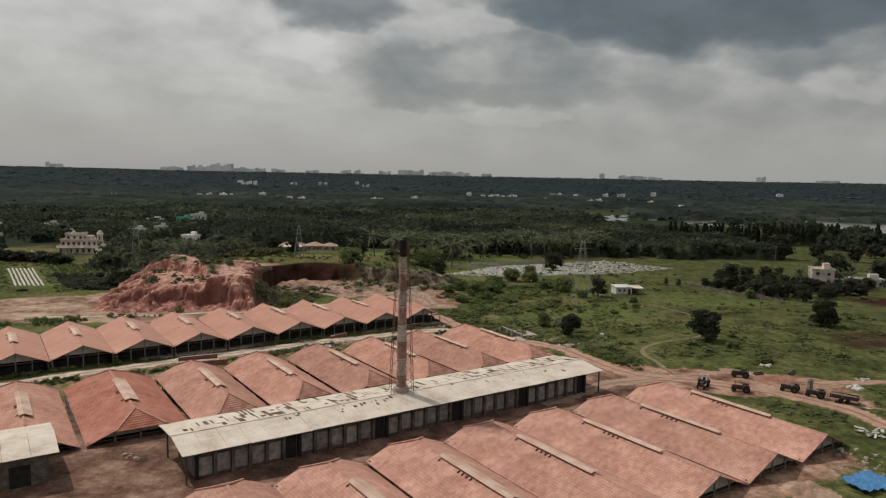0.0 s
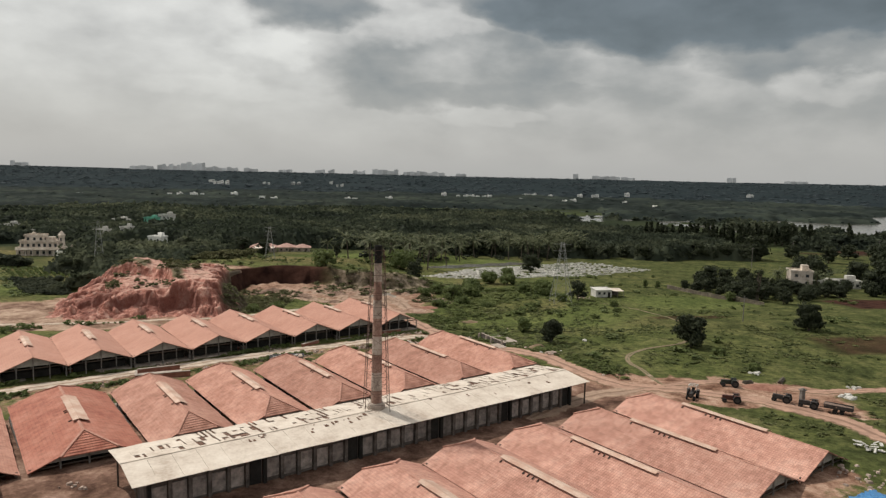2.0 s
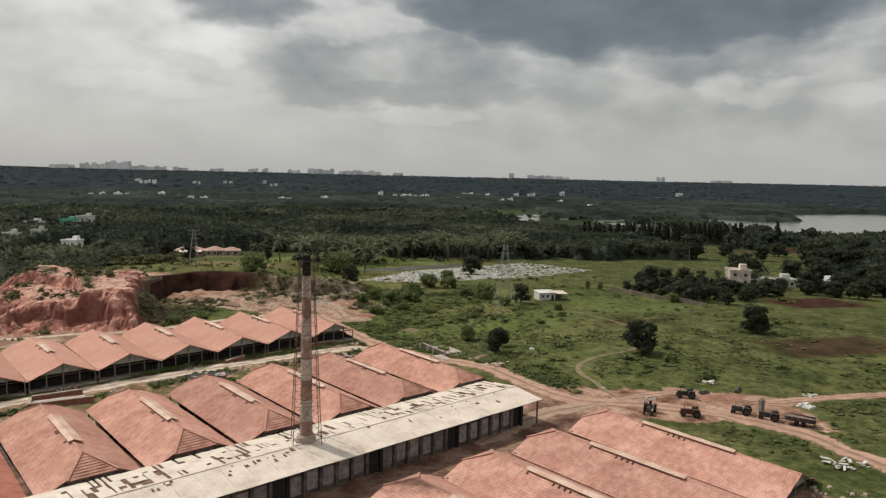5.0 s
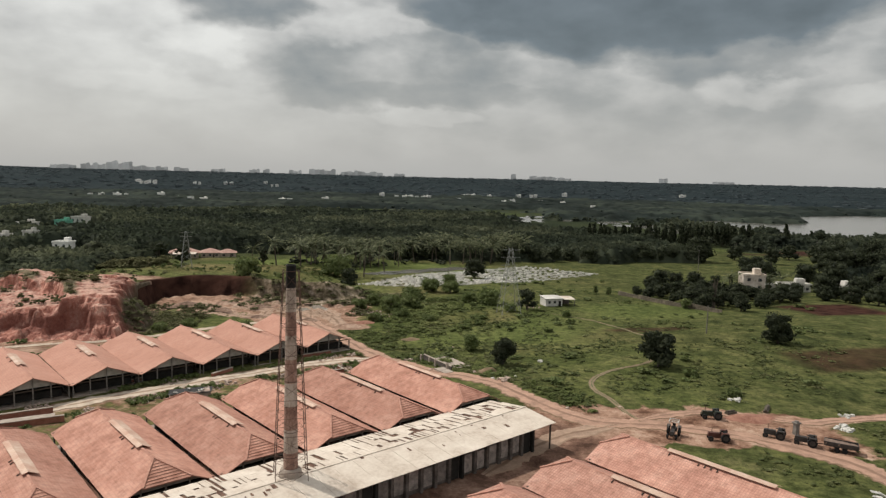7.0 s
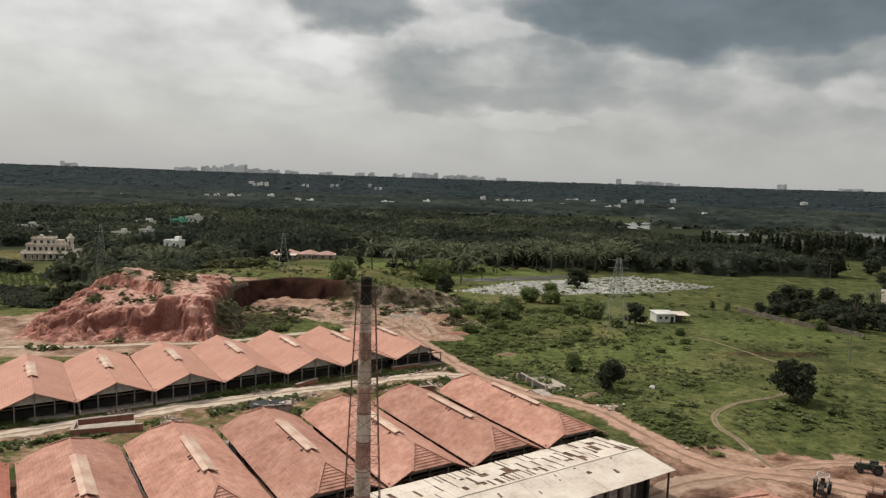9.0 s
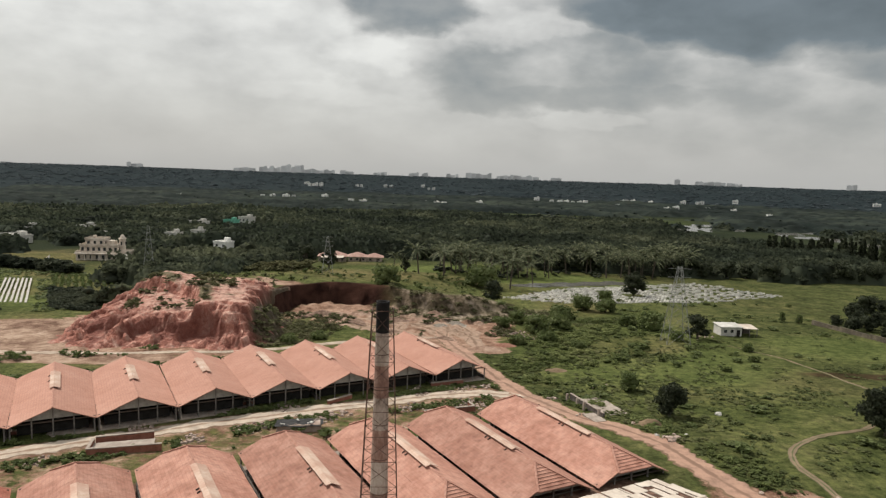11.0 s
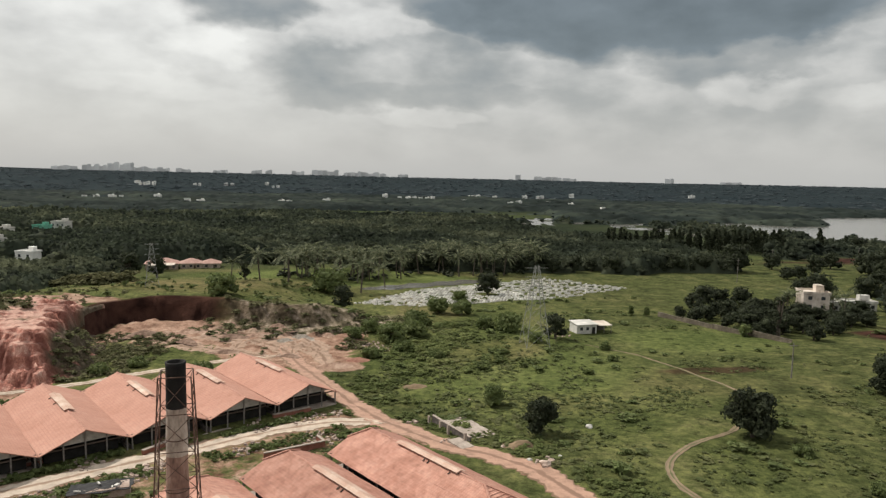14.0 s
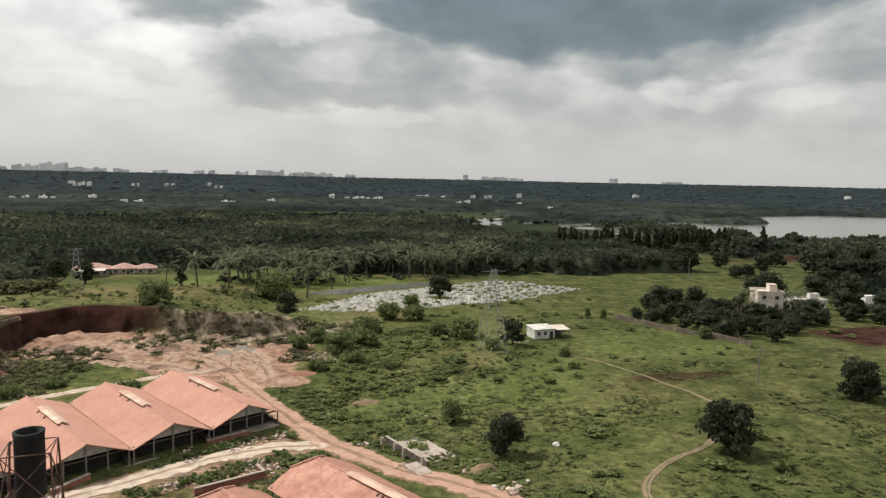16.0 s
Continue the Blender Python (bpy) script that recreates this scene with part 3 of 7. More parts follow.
def field_mask(x, y):
    red = smooth((1 - np.maximum(np.abs((x - 160) / 21), np.abs((y - 268 - 0.3 * (x - 160)) / 16))) / 0.25)
    far = smooth((1 - np.maximum(np.abs((x - 330) / 60), np.abs((y - 520) / 22))) / 0.3)
    bed = 0.75 * smooth((1 - np.maximum(np.abs((x - 256) / 30), np.abs((y - 502 - 0.3 * (x - 256)) / 5))) / 0.3)
    strip = smooth((1 - np.hypot((x - 74) / 16, (y - 224) / 4.5)) / 0.4) * 0.7
    dark = 0.75 * smooth((1 - np.maximum(np.abs((x - 112) / 22), np.abs((y - 186 - 0.2 * (x - 112)) / 11))) / 0.4)
    return np.maximum.reduce([red, far, strip, dark, bed])


LAKE_EDGE = [(100, 880), (200, 880), (262, 862), (285, 700), (308, 640), (330, 624), (400, 613), (480, 630), (760, 600), (1400, 640)]
LAKE_FAR = [(100, 930), (206, 1005), (301, 1001), (379, 993), (458, 985), (523, 951), (570, 955), (592, 1000), (640, 1100), (715, 1185), (880, 1263), (977, 1214), (1500, 1400)]


def lake_mask(x, y):
    d = np.hypot(x, y)
    near = side_of(x, y, LAKE_EDGE)
    far = side_of(x, y, LAKE_FAR)
    # reed beds in the shallow western arm
    reeds = smooth((wobble(x, y, 45, 33) + 0.2 - 1.3 * smooth((x - 330) / 160)) / 0.15)
    return smooth((near + 5 * wobble(x, y, 60, 31)) / 8) * smooth((-far + 12 * wobble(x, y, 90, 32)) / 8) * (x > 100) * (1 - reeds)


def ground_material():
    m = bpy.data.materials.new("ground")
    m.use_nodes = True
    nt = m.node_tree
    nt.nodes.clear()
    N, L = nt.nodes.new, nt.links.new
    out, bs = N("ShaderNodeOutputMaterial"), N("ShaderNodeBsdfPrincipled")
    L(bs.outputs[0], out.inputs[0])
    pos = N("ShaderNodeNewGeometry").outputs["Position"]

    def nz(scale, detail=6, rough=0.6):
        n = N("ShaderNodeTexNoise")
        n.inputs["Scale"].default_value, n.inputs["Detail"].default_value, n.inputs["Roughness"].default_value = scale, detail, rough
        L(pos, n.inputs["Vector"])
        return n.outputs["Fac"]

    def ramp(fac, *stops):
        r = N("ShaderNodeValToRGB")
        e = r.color_ramp.elements
        e[0].position, e[0].color = stops[0][0], (*stops[0][1], 1)
        e[1].position, e[1].color = stops[-1][0], (*stops[-1][1], 1)
        for p, c in stops[1:-1]:
            e.new(p).color = (*c, 1)
        L(fac, r.inputs[0])
        return r.outputs[0]

    def mix(fac, a, b, mode="MIX"):
        n = N("ShaderNodeMixRGB")
        n.blend_type = mode
        for i, s in enumerate((fac, a, b)):
            if isinstance(s, (int, float)):
                n.inputs[i].default_value = s
            elif isinstance(s, tuple):
                n.inputs[i].default_value = (*s, 1)
            else:
                L(s, n.inputs[i])
        return n.outputs[0]

    at = N("ShaderNodeAttribute")
    at.attribute_name = "zones"
    sep = N("ShaderNodeSeparateColor")
    L(at.outputs["Color"], sep.inputs[0])
    dirt, pale, red = sep.outputs
    near = at.outputs["Alpha"]
    grass = ramp(nz(0.05, 9, 0.72), (0.34, (0.046, 0.057, 0.022)), (0.45, (0.072, 0.083, 0.031)), (0.55, (0.102, 0.108, 0.044)), (0.66, (0.138, 0.126, 0.064)))
    fleck = ramp(nz(0.5, 9, 0.82), (0.40, (0.36, 0.40, 0.33)), (0.51, (0.95, 0.97, 0.9)), (0.63, (1.7, 1.62, 1.4)))
    grass = mix(0.85, grass, fleck, "MULTIPLY")
    far = ramp(nz(0.008, 9, 0.65), (0.36, (0.018, 0.024, 0.014)), (0.52, (0.028, 0.035, 0.018)), (0.66, (0.044, 0.052, 0.023)), (0.78, (0.065, 0.066, 0.032)))
    green = mix(near, far, grass)
    at2 = N("ShaderNodeAttribute")
    at2.attribute_name = "tone"
    sep2 = N("ShaderNodeSeparateColor")
    L(at2.outputs["Color"], sep2.inputs[0])
    bright = ramp(nz(0.05, 6), (0.35, (0.068, 0.088, 0.029)), (0.65, (0.116, 0.136, 0.048)))
    straw = ramp(nz(0.06, 7), (0.35, (0.085, 0.085, 0.034)), (0.65, (0.165, 0.135, 0.07)))
    green = mix(sep2.outputs[0], green, mix(0.7, bright, fleck, "MULTIPLY"))
    green = mix(sep2.outputs[1], green, mix(0.7, straw, fleck, "MULTIPLY"))
    at3 = N("ShaderNodeAttribute")
    at3.attribute_name = "growth"
    sep3 = N("ShaderNodeSeparateColor")
    L(at3.outputs["Color"], sep3.inputs[0])
    rank = ramp(nz(0.13, 9, 0.7), (0.36, (0.030, 0.038, 0.016)), (0.5, (0.062, 0.070, 0.028)), (0.66, (0.115, 0.113, 0.050)))
    green = mix(sep3.outputs[0], green, mix(0.8, rank, fleck, "MULTIPLY"))
    # far slopes carry the same blue-grey haze in their base colour
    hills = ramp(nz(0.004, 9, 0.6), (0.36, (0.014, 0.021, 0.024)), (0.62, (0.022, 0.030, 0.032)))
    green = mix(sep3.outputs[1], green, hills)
    soil = ramp(nz(0.2, 10, 0.78), (0.37, (0.085, 0.044, 0.029)), (0.46, (0.20, 0.115, 0.08)), (0.55, (0.33, 0.21, 0.152)), (0.66, (0.48, 0.355, 0.275)))
    chalk = ramp(nz(0.09, 10, 0.78), (0.37, (0.09, 0.052, 0.036)), (0.46, (0.20, 0.128, 0.094)), (0.55, (0.35, 0.25, 0.185)), (0.66, (0.50, 0.39, 0.31)))
    earth = mix(pale, soil, chalk)
    # soil between the sheds: darker earth with their shade mixed in
    shaded_soil = ramp(nz(0.2, 10, 0.75), (0.36, (0.06, 0.034, 0.025)), (0.48, (0.14, 0.082, 0.06)), (0.56, (0.22, 0.135, 0.10)), (0.68, (0.36, 0.25, 0.195)))
    earth = mix(sep2.outputs[2], earth, shaded_soil)
    # ragged edges where grass meets earth
    edge = N("ShaderNodeMath")
    edge.operation = "MULTIPLY_ADD"
    L(nz(0.55, 6, 0.75), edge.inputs[0])
    edge.inputs[1].default_value = 1.3
    sub = N("ShaderNodeMath")
    sub.operation = "SUBTRACT"
    L(dirt, sub.inputs[0])
    sub.inputs[1].default_value = 0.65
    L(sub.outputs[0], edge.inputs[2])
    sharp = N("ShaderNodeMapRange")
    sharp.inputs[1].default_value, sharp.inputs[2].default_value = 0.38, 0.62
    L(edge.outputs[0], sharp.inputs[0])
    base = mix(sharp.outputs[0], green, earth)
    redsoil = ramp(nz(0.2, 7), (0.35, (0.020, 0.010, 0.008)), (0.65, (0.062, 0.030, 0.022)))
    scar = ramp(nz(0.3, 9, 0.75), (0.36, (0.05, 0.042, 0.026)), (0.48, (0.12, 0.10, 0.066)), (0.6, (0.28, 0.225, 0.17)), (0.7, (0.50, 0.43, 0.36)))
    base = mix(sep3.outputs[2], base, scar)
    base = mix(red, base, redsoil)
    L(base, bs.inputs["Base Color"])
    bs.inputs["Roughness"].default_value = 0.95
    bs.inputs["Specular IOR Level"].default_value = 0.02
    bp = N("ShaderNodeBump")
    bp.inputs["Strength"].default_value, bp.inputs["Distance"].default_value = 0.8, 0.5
    L(nz(0.9, 8, 0.7), bp.inputs["Height"]), L(bp.outputs[0], bs.inputs["Normal"])
    return m


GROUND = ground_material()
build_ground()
lk = Shape()
lk.add([(95, 560, -13.6), (2600, 560, -13.6), (2600, 1500, -13.6), (95, 1500, -13.6)], [(0, 1, 2, 3)])
solid("water", lk, WATER, pose(0, 0, 0), "still grey lake beyond the fields", "lake", kind="structure")


# ---- wheel-worn lanes on the ground ----
def lane_material(name, worn, crown, verge):
    m = material(name, [tuple(0.7 * c for c in worn), worn, tuple(min(0.8, 1.25 * c) for c in worn)], 0.5, 0.95, 0.6, 2.5, coords="World", detail=8)
    nt = m.node_tree
    N, L = nt.nodes.new, nt.links.new
    bs = next(n for n in nt.nodes if n.type == "BSDF_PRINCIPLED")
    cur = bs.inputs["Base Color"].links[0].from_socket
    at = N("ShaderNodeAttribute")
    at.attribute_name = "worn"
    sep = N("ShaderNodeSeparateColor")
    L(at.outputs["Color"], sep.inputs[0])
    n = N("ShaderNodeTexNoise")
    n.inputs["Scale"].default_value, n.inputs["Detail"].default_value = 0.45, 8
    L(N("ShaderNodeNewGeometry").outputs["Position"], n.inputs["Vector"])
    for i, col in ((0, crown), (1, verge)):
        a = N("ShaderNodeMath")
        a.operation = "MULTIPLY_ADD"
        a.inputs[1].default_value = 1.4
        L(n.outputs["Fac"], a.inputs[0])
        b = N("ShaderNodeMath")
        b.operation = "SUBTRACT"
        b.inputs[1].default_value = 0.72
        L(sep.outputs[i], b.inputs[0]), L(b.outputs[0], a.inputs[2])
        r = N("ShaderNodeMapRange")
        r.inputs[1].default_value, r.inputs[2].default_value = 0.3, 0.6
        L(a.outputs[0], r.inputs[0])
        mx = N("ShaderNodeMixRGB")
        L(r.outputs[0], mx.inputs[0]), L(cur, mx.inputs[1])
        mx.inputs[2].default_value = (*col, 1)
        cur = mx.outputs[0]
    L(cur, bs.inputs["Base Color"])
    return m


def lane(name, line, half, label, mat, seed):
    """A strip of bare earth with two ruts, a raised crown and ragged edges."""
    r = np.random.RandomState(seed)
    p = np.array(line)
    seg = np.concatenate([[0], np.cumsum(np.hypot(*np.diff(p, axis=0).T))])
    k = np.arange(0, seg[-1], 0.7)
    c = np.stack([np.interp(k, seg, p[:, 0]), np.interp(k, seg, p[:, 1])], 1)
    d = np.gradient(c, axis=0)
    d /= np.linalg.norm(d, axis=1)[:, None]
    nrm = np.stack([-d[:, 1], d[:, 0]], 1)
    a = np.linspace(-1, 1, 15)
    ends = smooth(np.minimum(k, seg[-1] - k) / 6)
    wl = half * (0.85 + 0.3 * wobble(k, 0 * k, 11, seed) + 0.45 * r.rand(len(k))) * (0.25 + 0.75 * ends)
    wr = half * (0.85 + 0.3 * wobble(k, 0 * k, 9, seed + 1) + 0.45 * r.rand(len(k))) * (0.25 + 0.75 * ends)
    drift = 0.12 * half * wobble(k, 0 * k, 17, seed + 2)
    off = np.where(a < 0, a * wl[:, None], a * wr[:, None])
    P = c[:, None, :] + nrm[:, None, :] * off[:, :, None]
    rut = np.exp(-((np.abs(a)[None] - 0.46 - drift[:, None] / half) / 0.14) ** 2)
    z = height(P[..., 0], P[..., 1]) + 0.09 - 0.07 * rut + 0.02 * r.rand(*rut.shape) - 0.14 * (np.abs(a)[None] > 0.98)
    n, w = z.shape
    idx = np.arange(n * w).reshape(n, w)
    q = np.stack([idx[:-1, :-1], idx[:-1, 1:], idx[1:, 1:], idx[1:, :-1]], -1).reshape(-1, 4)
    me = fast_mesh(name, np.concatenate([P, z[..., None]], -1).reshape(-1, 3), q, mat, True)
    at = me.color_attributes.new("worn", "FLOAT_COLOR", "POINT")
    mid = np.exp(-((a[None] - 0 * z) / 0.2) ** 2) + 0 * z
    out = smooth((np.abs(a)[None] - 0.72) / 0.28) + 0 * z
    at.data.foreach_set("color", np.stack([0.8 * mid, out, rut, 0 * z + 1], -1).astype(np.float32).ravel())
    tagged(new(name, me), label, "road", kind="structure")


LANE_RED = lane_material("worn_red_lane", (0.33, 0.205, 0.148), (0.20, 0.12, 0.085), (0.15, 0.098, 0.062))
LANE_PALE = lane_material("worn_pale_lane", (0.43, 0.355, 0.285), (0.25, 0.175, 0.125), (0.17, 0.115, 0.075))
lane("road_main", ROAD_MAIN[8:], 2.3, "rutted reddish dirt road past the sheds", LANE_RED, 3)
lane("road_row", ROAD_ROW, 2.1, "pale dirt road along the drying sheds", LANE_PALE, 5)
lane("road_behind", ROAD_BEHIND, 1.1, "narrow pale track behind the sheds", LANE_PALE, 7)
LANE_FOOT = lane_material("grassy_footpath", (0.19, 0.14, 0.09), (0.085, 0.092, 0.038), (0.075, 0.082, 0.034))
lane("footpath", TRACK[:72], 0.52, "thin footpath curling through the meadow", LANE_FOOT, 9)
lane("footpath", TRACK[70:], 0.34, "faint path crossing the grass towards the hut", LANE_FOOT, 13)
lane("road_east", ROAD_EAST, 1.2, "dirt track leaving the tractor yard", LANE_RED, 11)
LANE_TAN = lane_material("churned_quarry_earth", (0.29, 0.20, 0.145), (0.17, 0.107, 0.073), (0.25, 0.17, 0.12))
for i, pts in enumerate(([(-24, 240), (-32, 252), (-44, 259), (-58, 262), (-70, 268)], [(-26, 244), (-28, 256), (-36, 265), (-48, 268), (-60, 272)], [(-20, 240), (-20, 252), (-26, 262), (-38, 270)], [(-30, 240), (-42, 248), (-54, 252), (-64, 260), (-74, 274)], [(-16, 232), (-20, 246), (-32, 258), (-40, 256), (-42, 248)])):
    lane("quarry_track", curve(pts), 2.5, "churned wheel track across the quarry floor", LANE_TAN, 20 + 3 * i)
lane("road_side", ROAD_SIDE, 2.0, "rutted earth ramp between the sheds", LANE_TAN, 41)


# ---- sheds ----
def shed(name, half, length, ridge, eave, floor, hips, label, group, tile, open_front=True, m=None, vent=(7, 15, 1.5), gap=0.25):
    """A tiled shed. Local x crosses the ridge, y runs from the front gable (0) to the back, z from the floor. hips: depth of the clipped gable at front and back."""
    rng = random.Random(len(name) + int(length * 10))
    root = thing(name, m, label, "shed", group)
    w = half - gap / 2
    hf, hb = hips
    drop = ridge - eave
    kf, kb = 0.46, 0.42                              # share of the slope that the clipped gables take

    def slope(side):
        s = Shape()
        xe = side * w
        if hf or hb:
            # lower band runs the full length, upper band is shorter at clipped ends
            a, b = (xe, 0, eave), (xe, length, eave)
            c, d = (side * w * kb, length, ridge - drop * kb), (side * w * kf, 0, ridge - drop * kf)
            e, f = (0, length - hb, ridge), (0, hf, ridge)
            q1, q2 = ((a, b, c, d), (d, c, e, f)) if side > 0 else ((b, a, d, c), (c, d, f, e))
            s.slab(*q1, 0.12, 30, 6, 0.035, rng)
            s.slab(*q2, 0.12, 30, 4, 0.03, rng)
        else:
            q = ((xe, 0, eave), (xe, length, eave), (0, length, ridge), (0, 0, ridge))
            if side < 0:
                q = (q[1], q[0], q[3], q[2])
            s.slab(*q, 0.12, 30, 10, 0.035, rng)
        return s

    part("roof_slope", slope(-1), tile, root)
    part("roof_slope", slope(1), tile, root)
    for depth, y, sgn, k in ((hf, 0, 1, kf), (hb, length, -1, kb)):
        if depth:
            xk, zk = w * k, ridge - drop * k
            s = Shape()
            pts = [(-xk - 0.15, y - sgn * 0.2, zk - 0.1), (xk + 0.15, y - sgn * 0.2, zk - 0.1), (0, y + sgn * depth, ridge + 0.04)]
            s.add(pts + [(p[0], p[1], p[2] - 0.15) for p in pts], [(0, 1, 2) if sgn > 0 else (2, 1, 0), (5, 4, 3) if sgn > 0 else (3, 4, 5), (0, 3, 4, 1), (1, 4, 5, 2), (2, 5, 3, 0)])
            hip = part("hip_slope", s, tile, root)
            r = Shape()
            for i in (0, 1):
                r.beam(Vector(pts[i]) + Vector((0, 0, 0.06)), Vector(pts[2]) + Vector((0, 0, 0.06)), 0.3, 0.16)
            part("hip_ridge", r, RIDGE, hip)
            # courses of half-round tiles along the hip
            for i in range(1, 9):
                t = i / 9
                a = Vector(pts[0]).lerp(Vector(pts[2]), t)
                b = Vector(pts[1]).lerp(Vector(pts[2]), t)
                part("hip_course", Shape().beam(a + Vector((0.1, 0, 0.02)), b + Vector((-0.1, 0, 0.02)), 0.26, 0.045), tile, hip)
    cap = Shape()
    n = 24
    y0, y1 = hf, length - hb
    for i in range(n):
        a, b = y0 + (y1 - y0) * i / n, y0 + (y1 - y0) * (i + 1) / n
        z = ridge + 0.03 + rng.uniform(-0.03, 0.03)
        cap.add([(-0.2, a, z - 0.06), (0, a, z + 0.07), (0.2, a, z - 0.06), (-0.2, b + 0.04, z - 0.06), (0, b + 0.04, z + 0.07), (0.2, b + 0.04, z - 0.06)], [(0, 1, 4, 3), (1, 2, 5, 4), (0, 2, 1), (3, 4, 5)])
    tagged(part("ridge_cap", cap, RIDGE, root), kind="stuff")
    # raised ventilator beside the ridge
    va, vb, vw = vent
    sl = drop / w
    s = Shape()
    s.slab((0.1, va, ridge + 0.3), (0.1 + vw, va, ridge + 0.3 - vw * sl), (0.1 + vw, vb, ridge + 0.3 - vw * sl), (0.1, vb, ridge + 0.3), -0.06, 2, 12, 0.03, rng)
    s2 = Shape()
    s2.slab((-0.6, va, ridge + 0.1), (0.1, va, ridge + 0.3), (0.1, vb, ridge + 0.3), (-0.6, vb, ridge + 0.1), -0.06, 1, 12, 0.03, rng)
    ventilator = part("ventilator", s, VENT, root, "pale raised ventilator sheet along the ridge")
    part("ventilator_flap", s2, VENT, ventilator)
    nb = int((vb - va) / 0.85)
    for i in range(nb):
        y = va + (i + 0.5) * (vb - va) / nb
        if rng.random() < 0.25:
            b = Shape().beam((-1.0, y, ridge - 1.0 * sl + 0.1), (-0.6, y, ridge - 0.6 * sl + 0.12), 0.12)
            part("ventilator_bracket", b, WOOD, ventilator)
    # posts, beams, floor
    for y in (0.7, length - 0.7) + tuple(np.linspace(5, length - 5, 4)):
        for x in np.linspace(-w + 0.35, w - 0.35, 5):
            top = ridge - abs(x) * sl - 0.2
            for depth, inset, k in ((hf, y, kf), (hb, length - y, kb)):
                if depth and inset < depth:
                    top = min(top, ridge - drop * k * (1 - inset / depth) - 0.3)
            part("post", Shape().box((x, y, (floor + top) / 2), (0.2, 0.2, top - floor)), POST, root)
    for y in (0.7, length - 0.7):
        zt = eave + 0.55
        tie = Shape().beam((-w + 0.2, y, eave + 0.12), (w - 0.2, y, eave + 0.12), 0.18, 0.2)
        part("tie_beam", tie, WOOD, root)
        xs = w * (ridge - zt - 0.15) / drop
        k = kf if y < 1 else kb
        tip = ridge - 0.22 if not (hf if y < 1 else hb) else ridge - drop * k - 0.1
        if tip < zt + 0.2:
            continue
        xt = 0 if tip > ridge - 0.4 else w * k
        tri = [(-xs, y + 0.1, zt), (xs, y + 0.1, zt), (xt, y + 0.1, tip), (-xt, y + 0.1, tip)] if xt else [(-xs, y + 0.1, zt), (xs, y + 0.1, zt), (0, y + 0.1, tip)]
        g = Shape()
        nn = len(tri)
        g.add(tri + [(p[0], p[1] + 0.06, p[2]) for p in tri], [tuple(range(nn)), tuple(range(2 * nn - 1, nn - 1, -1))] + [(i, i + nn, (i + 1) % nn + nn, (i + 1) % nn) for i in range(nn)])
        part("gable_panel", g, GABLE, root, "grey boarded gable triangle")
    part("floor_slab", Shape().box((0, length / 2, floor - 0.4), (2 * w - 0.4, length - 0.6, 1.0)), CONCRETE, root)
    for x in (-w + 0.2, w - 0.2):
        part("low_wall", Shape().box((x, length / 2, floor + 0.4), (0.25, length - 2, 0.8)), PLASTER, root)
    # plain near-black box added so that the inside of the shed reads dark
    part("drying_rack", Shape().box((0, length / 2, floor + 1.0), (2 * w - 2.4, length - 5, 1.4)), DARK, root, "near-black block standing in for the shade inside the shed")
    return root


def shed_row(name, us, v0, length, ridge, eave, floor, half, hips, label, group, tile, vent, gap, retiled=(), wider={}):
    first = None
    rng = random.Random(name)
    for i, u in enumerate(us):
        x, y = plan(u, v0)
        m = pose(x, y, 0, rng.uniform(-0.25, 0.25), rng.uniform(-0.3, 0.3), PHI + rng.uniform(-0.25, 0.25))
        m.translation.z += rng.uniform(-0.08, 0.08)
        if first is None:
            first = shed(name, half, length, ridge, eave, floor, hips, label, group, tile, m=m, vent=vent, gap=gap)
        else:
            made = copy_thing(first, m)
            made.scale = (wider.get(i, 1.0), 1, 1)
            if i in retiled:
                for ob in made.children_recursive:
                    if ob.type == "MESH" and ob.data.materials and ob.data.materials[0] == tile:
                        ob.material_slots[0].link = "OBJECT"
                        ob.material_slots[0].material = retiled[i]


shed_row("drying_shed", [109.3 - 12.9 * i for i in range(0, 10)], 168.8, 29.5, 0.6, -2.05, -4.6, 6.45, (0, 0), "open-sided drying shed with a smooth terracotta tiled gable roof", "sheds along the dirt road", TILE_A, (11, 21.5, 0.95), 0.05)
shed_row("tile_shed", [103.0, 89.38, 75.76, 62.14, 48.52, 34.9, 20.0, 5.0, -8.6], 110.5, 31.5, 2.0, -1.0, -3.2, 6.81, (5.0, 2.0), "long shed with a clay tiled roof and clipped gables", "sheds behind the white-roofed building", TILE, (9.5, 22.5, 1.2), 0.6, {6: TILE_RED}, {6: 1.175})
shed_row("kiln_shed", [105.6 - 13.6 * i for i in range(0, 8)], 50.0, 33.5, 2.0, -0.8, -2.2, 6.8, (0, 3.0), "long kiln shed with a weathered clay tiled roof", "sheds in front of the white-roofed building", TILE_C, (9, 24, 1.5), 0.12)


